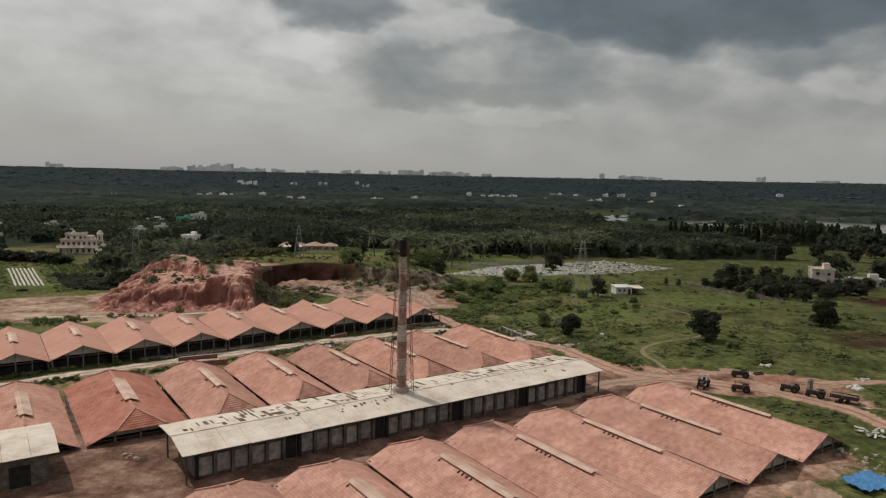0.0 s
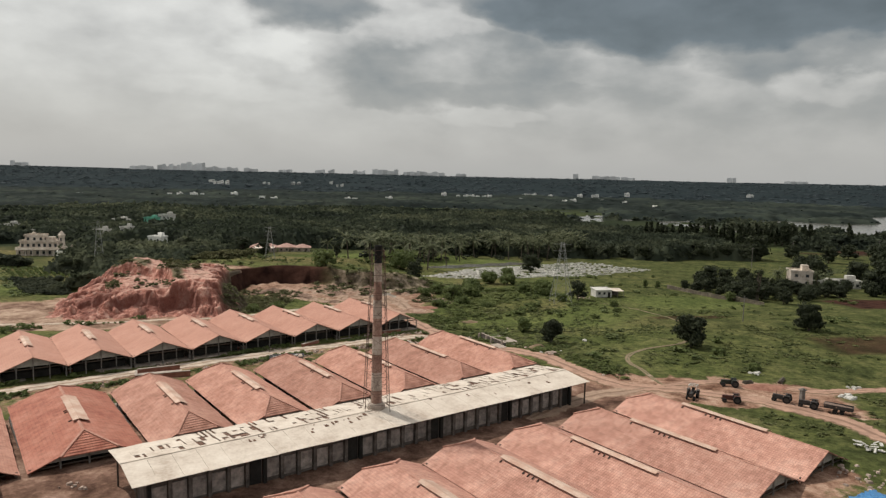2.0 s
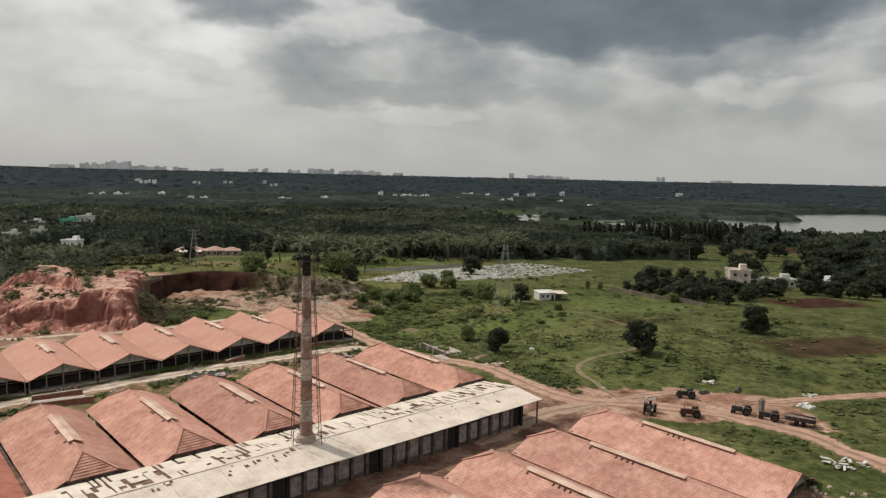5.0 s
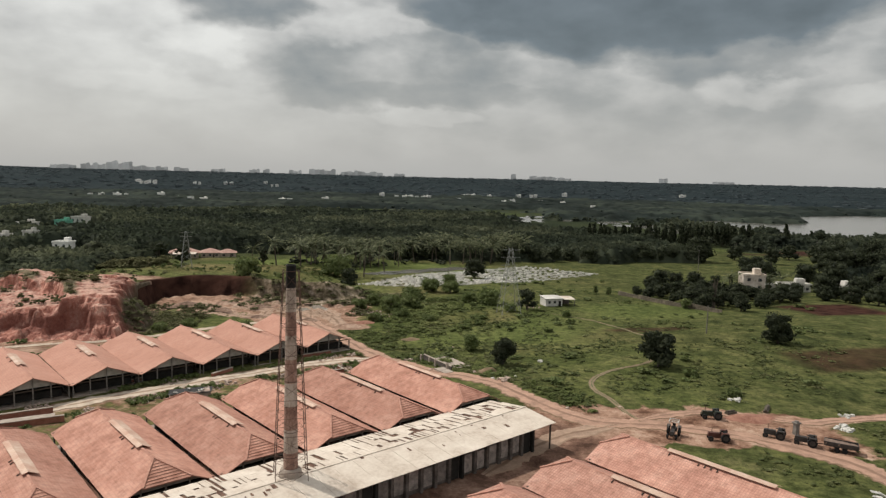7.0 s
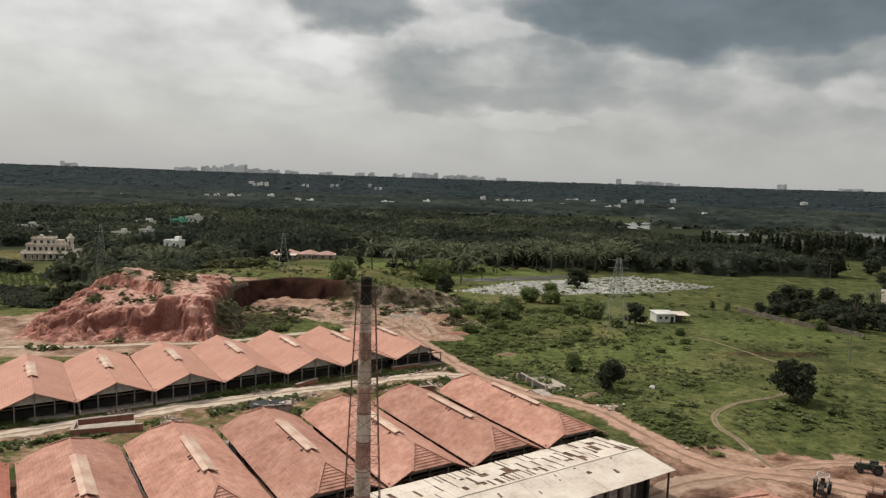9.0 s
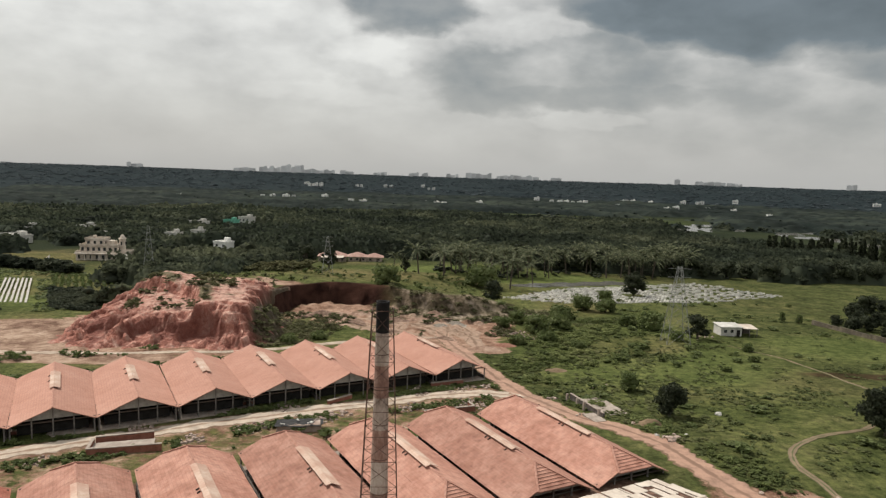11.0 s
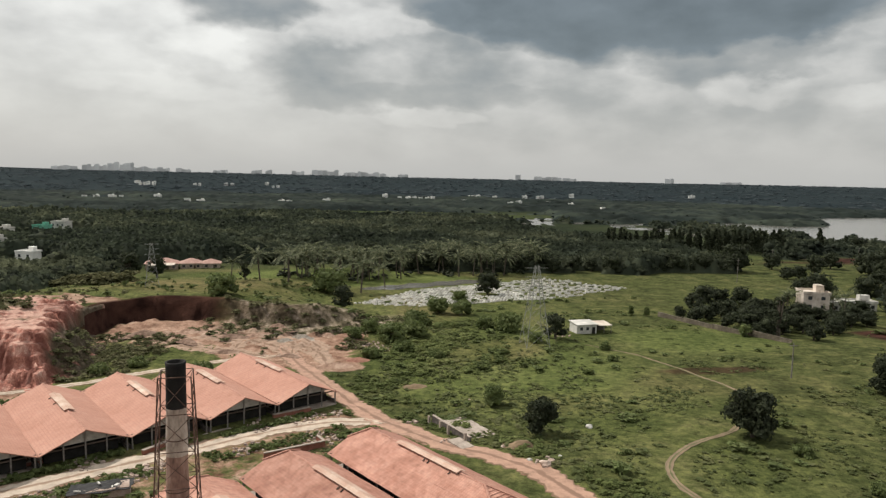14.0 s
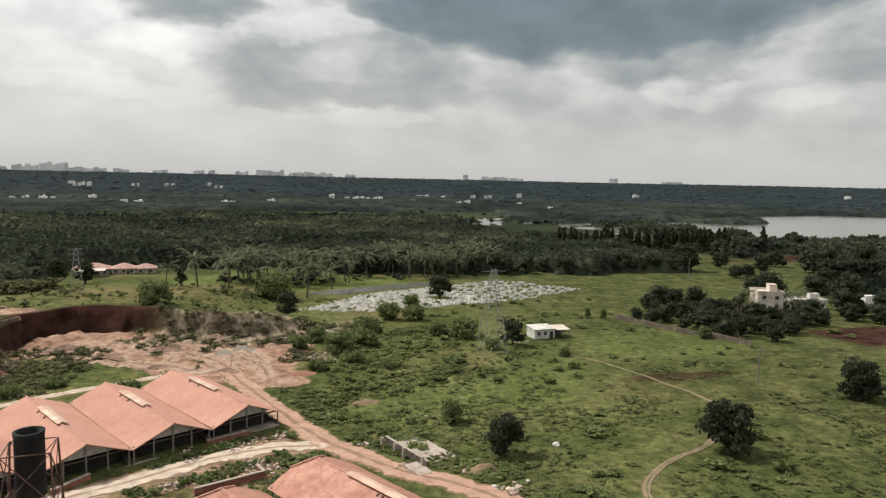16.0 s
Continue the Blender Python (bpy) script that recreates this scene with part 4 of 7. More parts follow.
# ---- white-roofed building ----
def white_building():
    rng = random.Random(5)
    x, y = plan(21, 89.5)
    root = thing("kiln_building", pose(x, y, 0, 0, 0, PHI), "long low building with a broken white sheet roof", "building")
    length, ze, zr, zb, yr, yb = 78.5, 3.0, 3.75, 3.0, 6.3, 13.4
    nseg = 26
    for i in range(nseg):
        a, b = length * i / nseg + 0.01, length * (i + 1) / nseg - 0.01
        jf = rng.uniform(-0.25, 0.25)
        s = Shape().slab((a, jf * 0.3, ze), (b, jf * 0.3, ze), (b, yr, zr), (a, yr, zr), 0.06, 2, 4, 0.03, rng)
        part("roof_sheet", s, SHEET, root)
    # back slope: narrow sheets, many slipped or broken, over brown boarding
    cols, rows_ = 116, 3
    for i in range(cols):
        a, b = length * i / cols, length * (i + 1) / cols + 0.03
        worn = 0.25 if i < 10 else 0.6 if (i // 7) % 3 != 1 else 0.4
        for j in range(rows_):
            t0, t1 = j / rows_, (j + 1) / rows_ + 0.03
            x0, x1 = a, b
            if rng.random() < worn:
                k = rng.random()
                if k < 0.55:
                    x1 = a + (b - a) * rng.uniform(0.3, 0.75)
                elif k < 0.72 and j:
                    t0 = t1 - (t1 - t0) * rng.uniform(0.5, 0.85)
                elif k < 0.86 and j < 2:
                    t1 = t0 + (t1 - t0) * rng.uniform(0.4, 0.8)
                elif j < 2:
                    continue
            y0, y1 = yr + (yb - yr) * t0, yr + (yb - yr) * t1
            z0, z1 = zr + (zb - zr) * t0 - 0.05, zr + (zb - zr) * t1 - 0.05
            q = Shape().slab((x0, y0, z0), (x1, y0, z0), (x1, y1, z1), (x0, y1, z1), 0.05, 1, 1, 0.06, rng)
            part("broken_sheet", q, SHEET, root)
    boards = Shape().slab((0.4, yr, zr - 0.16), (length - 0.4, yr, zr - 0.16), (length - 0.4, yb - 0.05, zb - 0.15), (0.4, yb - 0.05, zb - 0.15), 0.05, 60, 6, 0.04, rng)
    part("roof_boarding", boards, BOARDING, root, "brown boarding under the broken sheets")
    # brown pieces laid on the front slope stand for dark holes in broken sheets
    for k in range(26):
        xx = rng.choice((rng.uniform(14, 34), rng.uniform(14, 34), rng.uniform(4, 74)))
        yy = yr - abs(rng.gauss(0, 1.6)) - 0.5
        w_, h_ = rng.uniform(0.12, 0.7), rng.uniform(0.2, 0.9)
        zz = ze + (zr - ze) * yy / yr + 0.045
        dz = (zr - ze) / yr * h_
        part("torn_patch", Shape().slab((xx, yy, zz), (xx + w_, yy, zz), (xx + w_ * 0.9, yy + h_, zz + dz), (xx + 0.05, yy + h_, zz + dz), 0.03, 2, 2, 0.02, rng), BOARDING, root)
    for i in range(40):
        xx = 1 + (length - 2) * i / 39
        part("rafter", Shape().beam((xx, yr, zr - 0.2), (xx, yb - 0.1, zb - 0.18), 0.08), WOOD, root)
    part("ridge_cap", Shape().beam((0, yr, zr + 0.03), (length, yr, zr + 0.03), 0.35, 0.08), SHEET, root)
    wy, g = 1.5, -1.4
    wl = length - 3.6
    # front wall: piers and recessed panels
    x0 = 2.2
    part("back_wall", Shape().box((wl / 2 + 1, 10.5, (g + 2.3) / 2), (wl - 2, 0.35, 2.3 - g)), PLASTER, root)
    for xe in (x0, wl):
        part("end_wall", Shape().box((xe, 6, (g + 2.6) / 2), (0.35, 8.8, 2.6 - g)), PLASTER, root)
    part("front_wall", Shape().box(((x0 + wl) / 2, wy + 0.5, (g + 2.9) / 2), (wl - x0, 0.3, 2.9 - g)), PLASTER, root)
    n = 30
    for i in range(n + 1):
        xx = x0 + (wl - x0) * i / n
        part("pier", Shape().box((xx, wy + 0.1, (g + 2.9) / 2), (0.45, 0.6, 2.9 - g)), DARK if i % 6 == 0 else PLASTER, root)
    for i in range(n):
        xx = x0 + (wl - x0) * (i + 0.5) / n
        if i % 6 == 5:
            # near-black panel in place of the unlit room behind
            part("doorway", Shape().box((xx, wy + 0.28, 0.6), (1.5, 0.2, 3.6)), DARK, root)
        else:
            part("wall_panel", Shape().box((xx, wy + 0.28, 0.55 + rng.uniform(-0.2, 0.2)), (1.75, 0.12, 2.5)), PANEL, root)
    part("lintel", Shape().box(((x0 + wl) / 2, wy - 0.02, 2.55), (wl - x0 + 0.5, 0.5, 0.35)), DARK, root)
    for xx, yy in ((length - 0.6, 0.6), (length - 0.6, 6), (length - 0.6, 11.4), (0.6, 0.6), (0.6, 11)):
        part("corner_post", Shape().beam((xx, yy, g), (xx, yy, 2.9 + 0.2 * (yy == 6)), 0.2), WOOD, root)


PANEL = material("pale_wall_panels", [(0.12, 0.105, 0.096), (0.24, 0.21, 0.19), (0.36, 0.31, 0.275)], 1.1, 0.95, random_tint=0.25)
BOARDING = material("brown_boarding", [(0.05, 0.026, 0.018), (0.12, 0.066, 0.047), (0.22, 0.14, 0.10)], 1.4, 0.95, 0.2)
white_building()


# ---- chimney ----
def chimney():
    cx, cy = plan(58.2, 96.6)
    root = thing("chimney", pose(cx, cy, 0, 0, 0, PHI - 25), "tall sooty round chimney inside a steel lattice", "chimney")
    zt, zb = CHIM_TOP, -1.4
    r0, r1 = 0.95, 0.54

    def rad(z):
        return r0 + (r1 - r0) * (z - zb) / (zt - zb)

    edges = [zb] + [zt - 2.7 - 2.84 * i for i in range(7, -1, -1)]
    for i, (a, b) in enumerate(zip(edges[:-1], edges[1:])):
        s = Shape().tube([(0, 0, z, rad(z) + 0.012 * math.sin(z * 2.1)) for z in np.linspace(a, b, 6)], 28, False)
        part("painted_band", s, BAND_RED if i % 2 == 0 else BAND_WHITE, root, "faded red painted band" if i % 2 == 0 else "dirty white painted band", shade=True)
    t = Shape().tube([(0, 0, zt - 2.7, rad(zt - 2.7)), (0, 0, zt - 2, rad(zt - 2)), (0, 0, zt - 0.25, r1 + 0.02), (0, 0, zt, r1 + 0.05), (0, 0, zt, r1 - 0.08), (0, 0, zt - 5, r1 - 0.08)], 28, False)
    part("sooty_top", t, SOOT, root, "black sooty rim", shade=True)
    part("flue_floor", Shape().tube([(0, 0, zt - 5.1, r1 - 0.02), (0, 0, zt - 5.0, r1 - 0.02)], 20), SOOT, root)
    for z in np.arange(6, zt - 4, 3.1):
        part("iron_band", Shape().tube([(0, 0, z, rad(z) + 0.025), (0, 0, z + 0.07, rad(z) + 0.025)], 24), IRON, root)
    part("base_patch", Shape().tube([(0, 0, 2.6, 1.6), (0, 0, 4.3, 1.3), (0, 0, 4.6, 1.1)], 20), CONCRETE, root)
    zl = zt - 0.7
    h0, h1 = 2.05, 0.93

    def leg(i, z):
        k = h0 + (h1 - h0) * (z - 2.5) / (zl - 2.5)
        a = radians(45 + 90 * i)
        return Vector((k * 1.35 * math.cos(a), k * 1.35 * math.sin(a), z))

    levels = list(np.linspace(2.5, zl, 13))
    for i in range(4):
        part("lattice_leg", Shape().beam(leg(i, 2.5), leg(i, zl), 0.075), IRON, root)
    for a, b in zip(levels[:-1], levels[1:]):
        for i in range(4):
            j = (i + 1) % 4
            part("lattice_strut", Shape().beam(leg(i, b), leg(j, b), 0.042), IRON, root)
            part("lattice_brace", Shape().beam(leg(i, a), leg(j, b), 0.034), IRON, root)
            part("lattice_brace", Shape().beam(leg(j, a), leg(i, b), 0.034), IRON, root)


CHIM_TOP = 29.2
chimney()


# ---- quarry mound ----
TOE = [(-141, 275), (-137, 240), (-125, 212), (-111, 207.5), (-89, 212.5), (-73, 215), (-66.5, 229), (-73, 246), (-82, 262), (-88, 280)]


def ridges(X, Y, sx, sy, seed, octaves=5):
    """Sharp-crested noise, about 0 to 1."""
    f = [noise.ridged_multi_fractal(Vector((x / sx + seed, y / sy, 0.7 * seed)), 0.9, 2.1, octaves, 0.95, 2.0) for x, y in zip(X.ravel(), Y.ravel())]
    return np.clip(np.array(f).reshape(X.shape) / 2.3, 0, 1)


def crags(X, Y, size, seed):
    """Broken blocks: height that steps from cell to cell, and the depth of the cracks between them."""
    lift, gap = [], []
    for x, y in zip(X.ravel(), Y.ravel()):
        d, p = noise.voronoi(Vector((x / size, y / size, seed)))
        lift.append(noise.noise(p[0] * 3.7))
        gap.append(d[1] - d[0])
    return np.array(lift).reshape(X.shape), np.array(gap).reshape(X.shape)


def arc_along(x, y, line):
    """How far along the line the nearest point lies."""
    best, at, run = np.full(np.shape(x), 1e9), np.zeros(np.shape(x)), 0.0
    for (ax, ay), (bx, by) in zip(line[:-1], line[1:]):
        dx, dy = bx - ax, by - ay
        t = np.clip(((x - ax) * dx + (y - ay) * dy) / (dx * dx + dy * dy), 0, 1)
        d = np.hypot(x - ax - t * dx, y - ay - t * dy)
        at = np.where(d < best, run + t * math.hypot(dx, dy), at)
        best = np.minimum(best, d)
        run += math.hypot(dx, dy)
    return at


def build_mound():
    xs, ys = np.arange(-142, -62, 0.45), np.arange(203, 284, 0.45)
    X, Y = np.meshgrid(xs, ys)
    base = height(X, Y)
    s = side_of(X, Y, TOE)
    s = s + 1.9 * wobble(X, Y, 9, 61) + 1.0 * wobble(X, Y, 3.7, 62)
    ax_, al_ = X * 0.86 - Y * 0.5, X * 0.5 + Y * 0.86
    along = arc_along(X, Y, curve(TOE, 5))
    gully = ridges(along + 1.6 * wobble(X, Y, 9, 69), s, 6.0, 34, 3.1)
    rill = ridges(along + 0.7 * wobble(X, Y, 4, 70), s, 1.9, 13, 5.2)
    block, crack = crags(ax_ + 1.5 * wobble(X, Y, 5, 58), al_ * 0.6, 4.6, 2.5)
    chip, split = crags(ax_, al_ * 0.5, 1.3, 7.5)
    # flat top with two knolls, and a lower bare terrace on the south-western side
    top_z = (4.9 + 0.5 * wobble(X, Y, 12, 63) + 3.0 * np.exp(-((X + 114) / 10) ** 2 - ((Y - 251) / 8) ** 2) + 1.9 * np.exp(-((X + 97) / 6) ** 2 - ((Y - 239) / 4.5) ** 2)
             + 1.2 * np.exp(-((X + 85) / 7) ** 2 - ((Y - 255) / 6) ** 2) + 0.35 * wobble(X, Y, 3, 64))
    back = side_of(X, Y, [(-134, 257), (-121, 247), (-107, 243), (-98, 236), (-92.5, 229), (-89, 214)]) + 1.2 * wobble(X, Y, 6, 52) + 1.3 * block + 0.9 * (rill - 0.5)
    cutin = smooth((1.2 - back) / 2.4)
    terrace = 1.9 + 0.5 * wobble(X, Y, 7, 50) + 0.3 * chip + 0.07 * (Y - 228)
    top_z = top_z * (1 - cutin) + cutin * terrace
    west = smooth((-97 - X) / 14)
    rise = (0.45 * smooth(s / 8) + 0.55 * np.clip(s / 13, 0, 1)) * (1 - west) + west * (0.12 * smooth(s / 5) + 0.88 * np.clip(s / 21, 0, 1) ** 1.05)
    edge = 10 + 6 * west
    face = smooth(s / 2) * (1 - smooth((s - edge) / 3.5))
    z = base + np.maximum(0, top_z - base) * rise
    z = z + face * ((1.9 - 0.5 * west) * (gully - 0.5) + 1.7 * (rill - 0.45) + 0.7 * block)
    z = z + smooth(s / 2) * 0.75 * chip * (0.3 + 0.7 * face)
    # ledges of harder earth
    step = z / 2.4 + 0.45 * wobble(X, Y, 9, 60) + 0.2 * block
    part_ = step - np.floor(step)
    z = z + face * 1.5 * (smooth((part_ - 0.55) / 0.3) - part_) * smooth((wobble(X, Y, 13, 59) + 0.5) / 0.5)
    # alcoves dug into the foot of the face, with steep broken backs
    dug = np.zeros_like(z)
    for hx, hy, rx, ry, floor_z in ((-87.5, 219.0, 6.5, 4.8, -4.6), (-101, 218.0, 6.8, 5.2, -4.2), (-115, 219.0, 4.6, 4.2, -4.6), (-94.5, 217.0, 2.6, 3.2, -3.6)):
        e = np.hypot((X - hx) / rx, (Y - hy) / ry) + 0.16 * wobble(X, Y, 4.5, 71) + 0.14 * block
        inner = smooth((1 - e) / 0.3)
        z = np.where(z > floor_z, z * (1 - inner) + inner * (floor_z + 0.5 * chip + 0.25 * (Y - hy)), z)
        dug = np.maximum(dug, smooth((1.06 - e) / 0.12) * smooth((e - 0.2) / 0.3) * smooth((Y - hy + 0.9 * ry) / 1.5))
    for hx, hy, r, tall in ((-84, 217.5, 2.6, 2.2), (-97, 216.5, 3.0, 1.6), (-107.5, 217, 2.4, 1.6)):
        z = z + tall * np.exp(-((X - hx) ** 2 + (Y - hy) ** 2) / r ** 2) * (0.8 + 0.4 * chip)
    # the eastern flank runs out in an even slope
    flank = smooth((X + 81 + 0.27 * (Y - 238)) / 2.5) * smooth((Y - 221) / 4)
    even = base + np.maximum(0, 4.6 + 0.5 * wobble(X, Y, 8, 57) - base) * smooth(s / 15) + 0.7 * (rill - 0.5)
    z = z * (1 - 0.8 * flank) + 0.8 * flank * even
    tail = smooth((275 - Y) / 12)
    z = base - 0.25 + (np.maximum(z, base - 0.2) - base + 0.25) * smooth((s + 0.6) / 1.4) * tail
    nx, ny = len(xs), len(ys)
    idx = np.arange(nx * ny).reshape(ny, nx)
    quads = np.stack([idx[:-1, :-1], idx[:-1, 1:], idx[1:, 1:], idx[1:, :-1]], -1).reshape(-1, 4)
    keep = (s > -1.2)[:-1, :-1].reshape(-1)
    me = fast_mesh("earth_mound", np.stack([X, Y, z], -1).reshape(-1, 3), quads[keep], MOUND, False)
    flat = smooth((s - 14) / 4) * smooth((wobble(X, Y, 11, 67) + 0.35) / 0.4)
    green = flank * smooth((wobble(X, Y, 5, 68) + 0.9) / 0.5)
    gy, gx = np.gradient(z, 0.45)
    flat = flat * (1 - 0.9 * cutin) * (1 - smooth((np.hypot(gx, gy) - 0.5) / 0.7))
    # dark red earth tone that also carries the shade of gullies and alcoves
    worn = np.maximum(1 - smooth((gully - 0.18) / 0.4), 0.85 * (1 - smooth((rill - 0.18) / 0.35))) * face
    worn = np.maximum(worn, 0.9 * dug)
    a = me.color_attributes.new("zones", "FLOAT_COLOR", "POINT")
    # paler pink where the surface lies flat
    flat_pale = (1 - smooth((np.hypot(gx, gy) - 0.22) / 0.5)) * smooth((z + 1.5) / 3) * (0.75 + 0.25 * chip)
    a.data.foreach_set("color", np.stack([flat, green, worn, np.clip(flat_pale, 0, 1)], -1).astype(np.float32).reshape(-1))
    ob = new("earth_mound", me)
    tagged(ob, "eroded mound of pink and red earth with scrub on top", "mound")

    def top(x, y):
        i = np.clip(np.round((np.asarray(x) + 142) / 0.45).astype(int), 0, nx - 1)
        j = np.clip(np.round((np.asarray(y) - 203) / 0.45).astype(int), 0, ny - 1)
        return np.maximum(z[j, i], height(x, y)) - 0.1
    return top


def mound_material():
    m = material("pink_earth", [(0.13, 0.042, 0.030), (0.38, 0.160, 0.118), (0.64, 0.41, 0.33)], 0.45, 0.95, 1.0, 0.8, coords="World", stretch=(1, 1, 0.6), detail=10, bump_dist=1.3)
    nt = m.node_tree
    N, L = nt.nodes.new, nt.links.new
    bs = next(n for n in nt.nodes if n.type == "BSDF_PRINCIPLED")
    src = bs.inputs["Base Color"].links[0].from_socket
    at = N("ShaderNodeAttribute")
    at.attribute_name = "zones"
    sep = N("ShaderNodeSeparateColor")
    L(at.outputs["Color"], sep.inputs[0])
    cur = src
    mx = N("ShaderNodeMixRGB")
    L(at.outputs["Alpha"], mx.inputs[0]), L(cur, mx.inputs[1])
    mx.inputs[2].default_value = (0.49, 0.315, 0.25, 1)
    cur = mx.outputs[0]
    # dark red with the hollows' shade in it first, then the scrub greens
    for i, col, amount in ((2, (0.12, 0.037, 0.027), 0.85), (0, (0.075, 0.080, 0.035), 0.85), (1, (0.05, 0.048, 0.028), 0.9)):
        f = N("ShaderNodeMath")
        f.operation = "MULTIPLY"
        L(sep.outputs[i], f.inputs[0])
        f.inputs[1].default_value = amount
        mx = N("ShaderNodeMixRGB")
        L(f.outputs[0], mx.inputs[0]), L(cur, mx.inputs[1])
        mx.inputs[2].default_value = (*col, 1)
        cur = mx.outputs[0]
    L(cur, bs.inputs["Base Color"])
    return m


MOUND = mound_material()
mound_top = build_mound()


# ---- plants ----
def cards(rng, centres, radii, per, size, flat=0.75):
    """Small leaf sprays spread over the shells of lobes: vertices and quads."""
    c = np.repeat(centres, per, axis=0)
    r = np.repeat(radii, per, axis=0)
    n = len(c)
    d = rng.normal(size=(n, 3))
    d /= np.linalg.norm(d, axis=1)[:, None]
    d[:, 2] = np.where(d[:, 2] < -0.35, -d[:, 2], d[:, 2])
    p = c + d * r * (0.72 + 0.38 * rng.rand(n, 1))
    nrm = d + 0.8 * rng.normal(size=(n, 3))
    nrm /= np.linalg.norm(nrm, axis=1)[:, None]
    a = np.cross(nrm, rng.normal(size=(n, 3)))
    a /= np.linalg.norm(a, axis=1)[:, None]
    b = np.cross(nrm, a)
    s = size * (0.6 + 0.8 * rng.rand(n, 1))
    bend = nrm * s * 0.25
    v = np.stack([p - a * s - b * s * flat, p + a * s * 0.7 - b * s * 0.5 + bend, p + a * s + b * s * flat, p - a * s * 0.6 + b * s * 0.6 - bend], 1)
    return v.reshape(-1, 3), np.arange(4 * n).reshape(-1, 4)


ICO = []
for level in (1, 2):
    bm = bmesh.new()
    bmesh.ops.create_icosphere(bm, subdivisions=level, radius=1.0)
    ICO.append((np.array([v.co[:] for v in bm.verts]), np.array([[v.index for v in f.verts] for f in bm.faces])))
    bm.free()


def clumps(rng, centres, radii, level, rough=0.22):
    """Uneven solid lobes: vertices and triangles."""
    iv, it = ICO[level]
    vs, ts = [], []
    for i, (c, r) in enumerate(zip(centres, radii)):
        vs.append(c + iv * r * (1 - rough / 2 + rough * 1.6 * (rng.rand(len(iv), 1) - 0.4)))
        ts.append(it + i * len(iv))
    return np.concatenate(vs), np.concatenate(ts)


def lobes(rng, w, h, base, n):
    """Lobe centres and radii of an uneven crown of that width, from base to h."""
    a, k = rng.rand(n) * 6.283, np.sqrt(rng.rand(n))
    z = base + (h - base) * (0.14 + 0.68 * rng.rand(n))
    taper = 1 - 0.65 * np.clip((z - base) / (h - base) - 0.45, 0, 1)
    c = np.stack([np.cos(a) * k * w * 0.33 * taper, np.sin(a) * k * w * 0.33 * taper, z], 1)
    r = w * (0.14 + 0.13 * rng.rand(n))[:, None] * np.array([[1, 1, 0.8]])
    return c, r


def tree(name, x, y, w, h, label, seed, leaf, trunk=0.3, dense=900, category="tree", group=""):
    rng = np.random.RandomState(seed)
    root = thing(name, pose(x, y, gz(x, y) - 0.1), label, category, group)
    base = h * trunk
    n = 30
    c, r = lobes(rng, w * 1.1, h, base * 0.5, n)
    r = r * rng.uniform(0.62, 1.0, (n, 1))
    t = Shape()
    r0 = 0.035 * h + 0.05
    t.tube([(0, 0, -0.3, r0 * 1.3), (0.04 * w * rng.normal() * 0.3, 0, base, r0), (0, 0.02 * w, h * 0.7, r0 * 0.35)], 8)
    for k in range(6):
        t.beam((0, 0, base * (0.7 + 0.12 * k)), tuple(c[k]), r0 * 0.5)
    part("trunk", t, BARK, root)
    v, q = clumps(rng, c, r * 0.74, 0 if h < 5 or y > 240 else 1, 0.4)
    crown = part("crown", fast_mesh("crown", v, q, leaf, True), leaf, root)
    v, q = cards(rng, c, r * 1.06, dense // n, max(0.12, 0.03 * w))
    tagged(part("leaf_sprays", fast_mesh("leaf_sprays", v, q, leaf), leaf, crown), kind="stuff")
    return root


# trees and palms behind the field wall
GROVE = []
rg = random.Random(52)
while len(GROVE) < 58:
    t, k = rg.random(), rg.random() ** 0.8
    x, y = 93 + 24 * t + 42 * k, 300 - 44 * t + 20 * k + 14 * t * k
    w = rg.uniform(4.5, 7.5)
    if math.hypot(x - 149, y - 314) > 9 and not (abs(x - 160) < 20 and abs(y - 268 - 0.3 * (x - 160)) < 15) and all(math.hypot(x - g[0], y - g[1]) > 3.4 for g in GROVE):
        GROVE.append((x, y, w, w * rg.uniform(0.75, 1.1)))
GROVE += [(117, 325, 9, 9), (110, 318, 7, 7), (126, 330, 8, 7.5), (137.5, 336, 9, 8), (165, 328, 9, 8), (183, 293, 9, 7), (190, 286, 10, 8), (176, 300, 9, 7)]
TREES = GROVE + [(59, 178.6, 8.2, 7.9), (24.6, 183.6, 6.0, 6.6), (99.6, 201, 7.6, 8.0), (45.2, 262, 7.8, 7.6), (37.2, 350, 11, 10), (-19.2, 312, 8.4, 9), (-58, 338, 5, 8.5), (-116, 378, 10, 13), (-106, 382, 9, 11.5),
         (114, 267.5, 4.5, 16), (183, 309, 12, 10.5), (196, 306, 11, 10), (205, 300, 12, 11), (168, 345, 12, 11), (180, 352, 13, 12), (196, 345, 12, 11), (210, 345, 14, 13), (225, 330, 14, 12), (240, 345, 13, 12),
         (190, 446, 18, 17), (183, 450, 12, 11), (219, 459, 11, 10), (232, 438, 11, 12), (203, 415, 9, 7), (213, 421, 9, 7), (165, 440, 13, 9), (176, 455, 12, 9), (151, 436, 13, 11), (196, 548, 11, 12), (265, 440, 19, 13), (249, 402, 17, 12), (261, 402, 18, 13),
         (272, 402, 18, 13), (283, 450, 16, 15), (307, 453, 19, 16), (262, 470, 12, 11), (352, 576, 13, 14), (372, 582, 12, 10), (392, 570, 6, 9), (412, 560, 15, 11), (428, 566, 15, 12), (330, 430, 17, 13), (300, 415, 17, 13), (236, 392, 10, 8)]
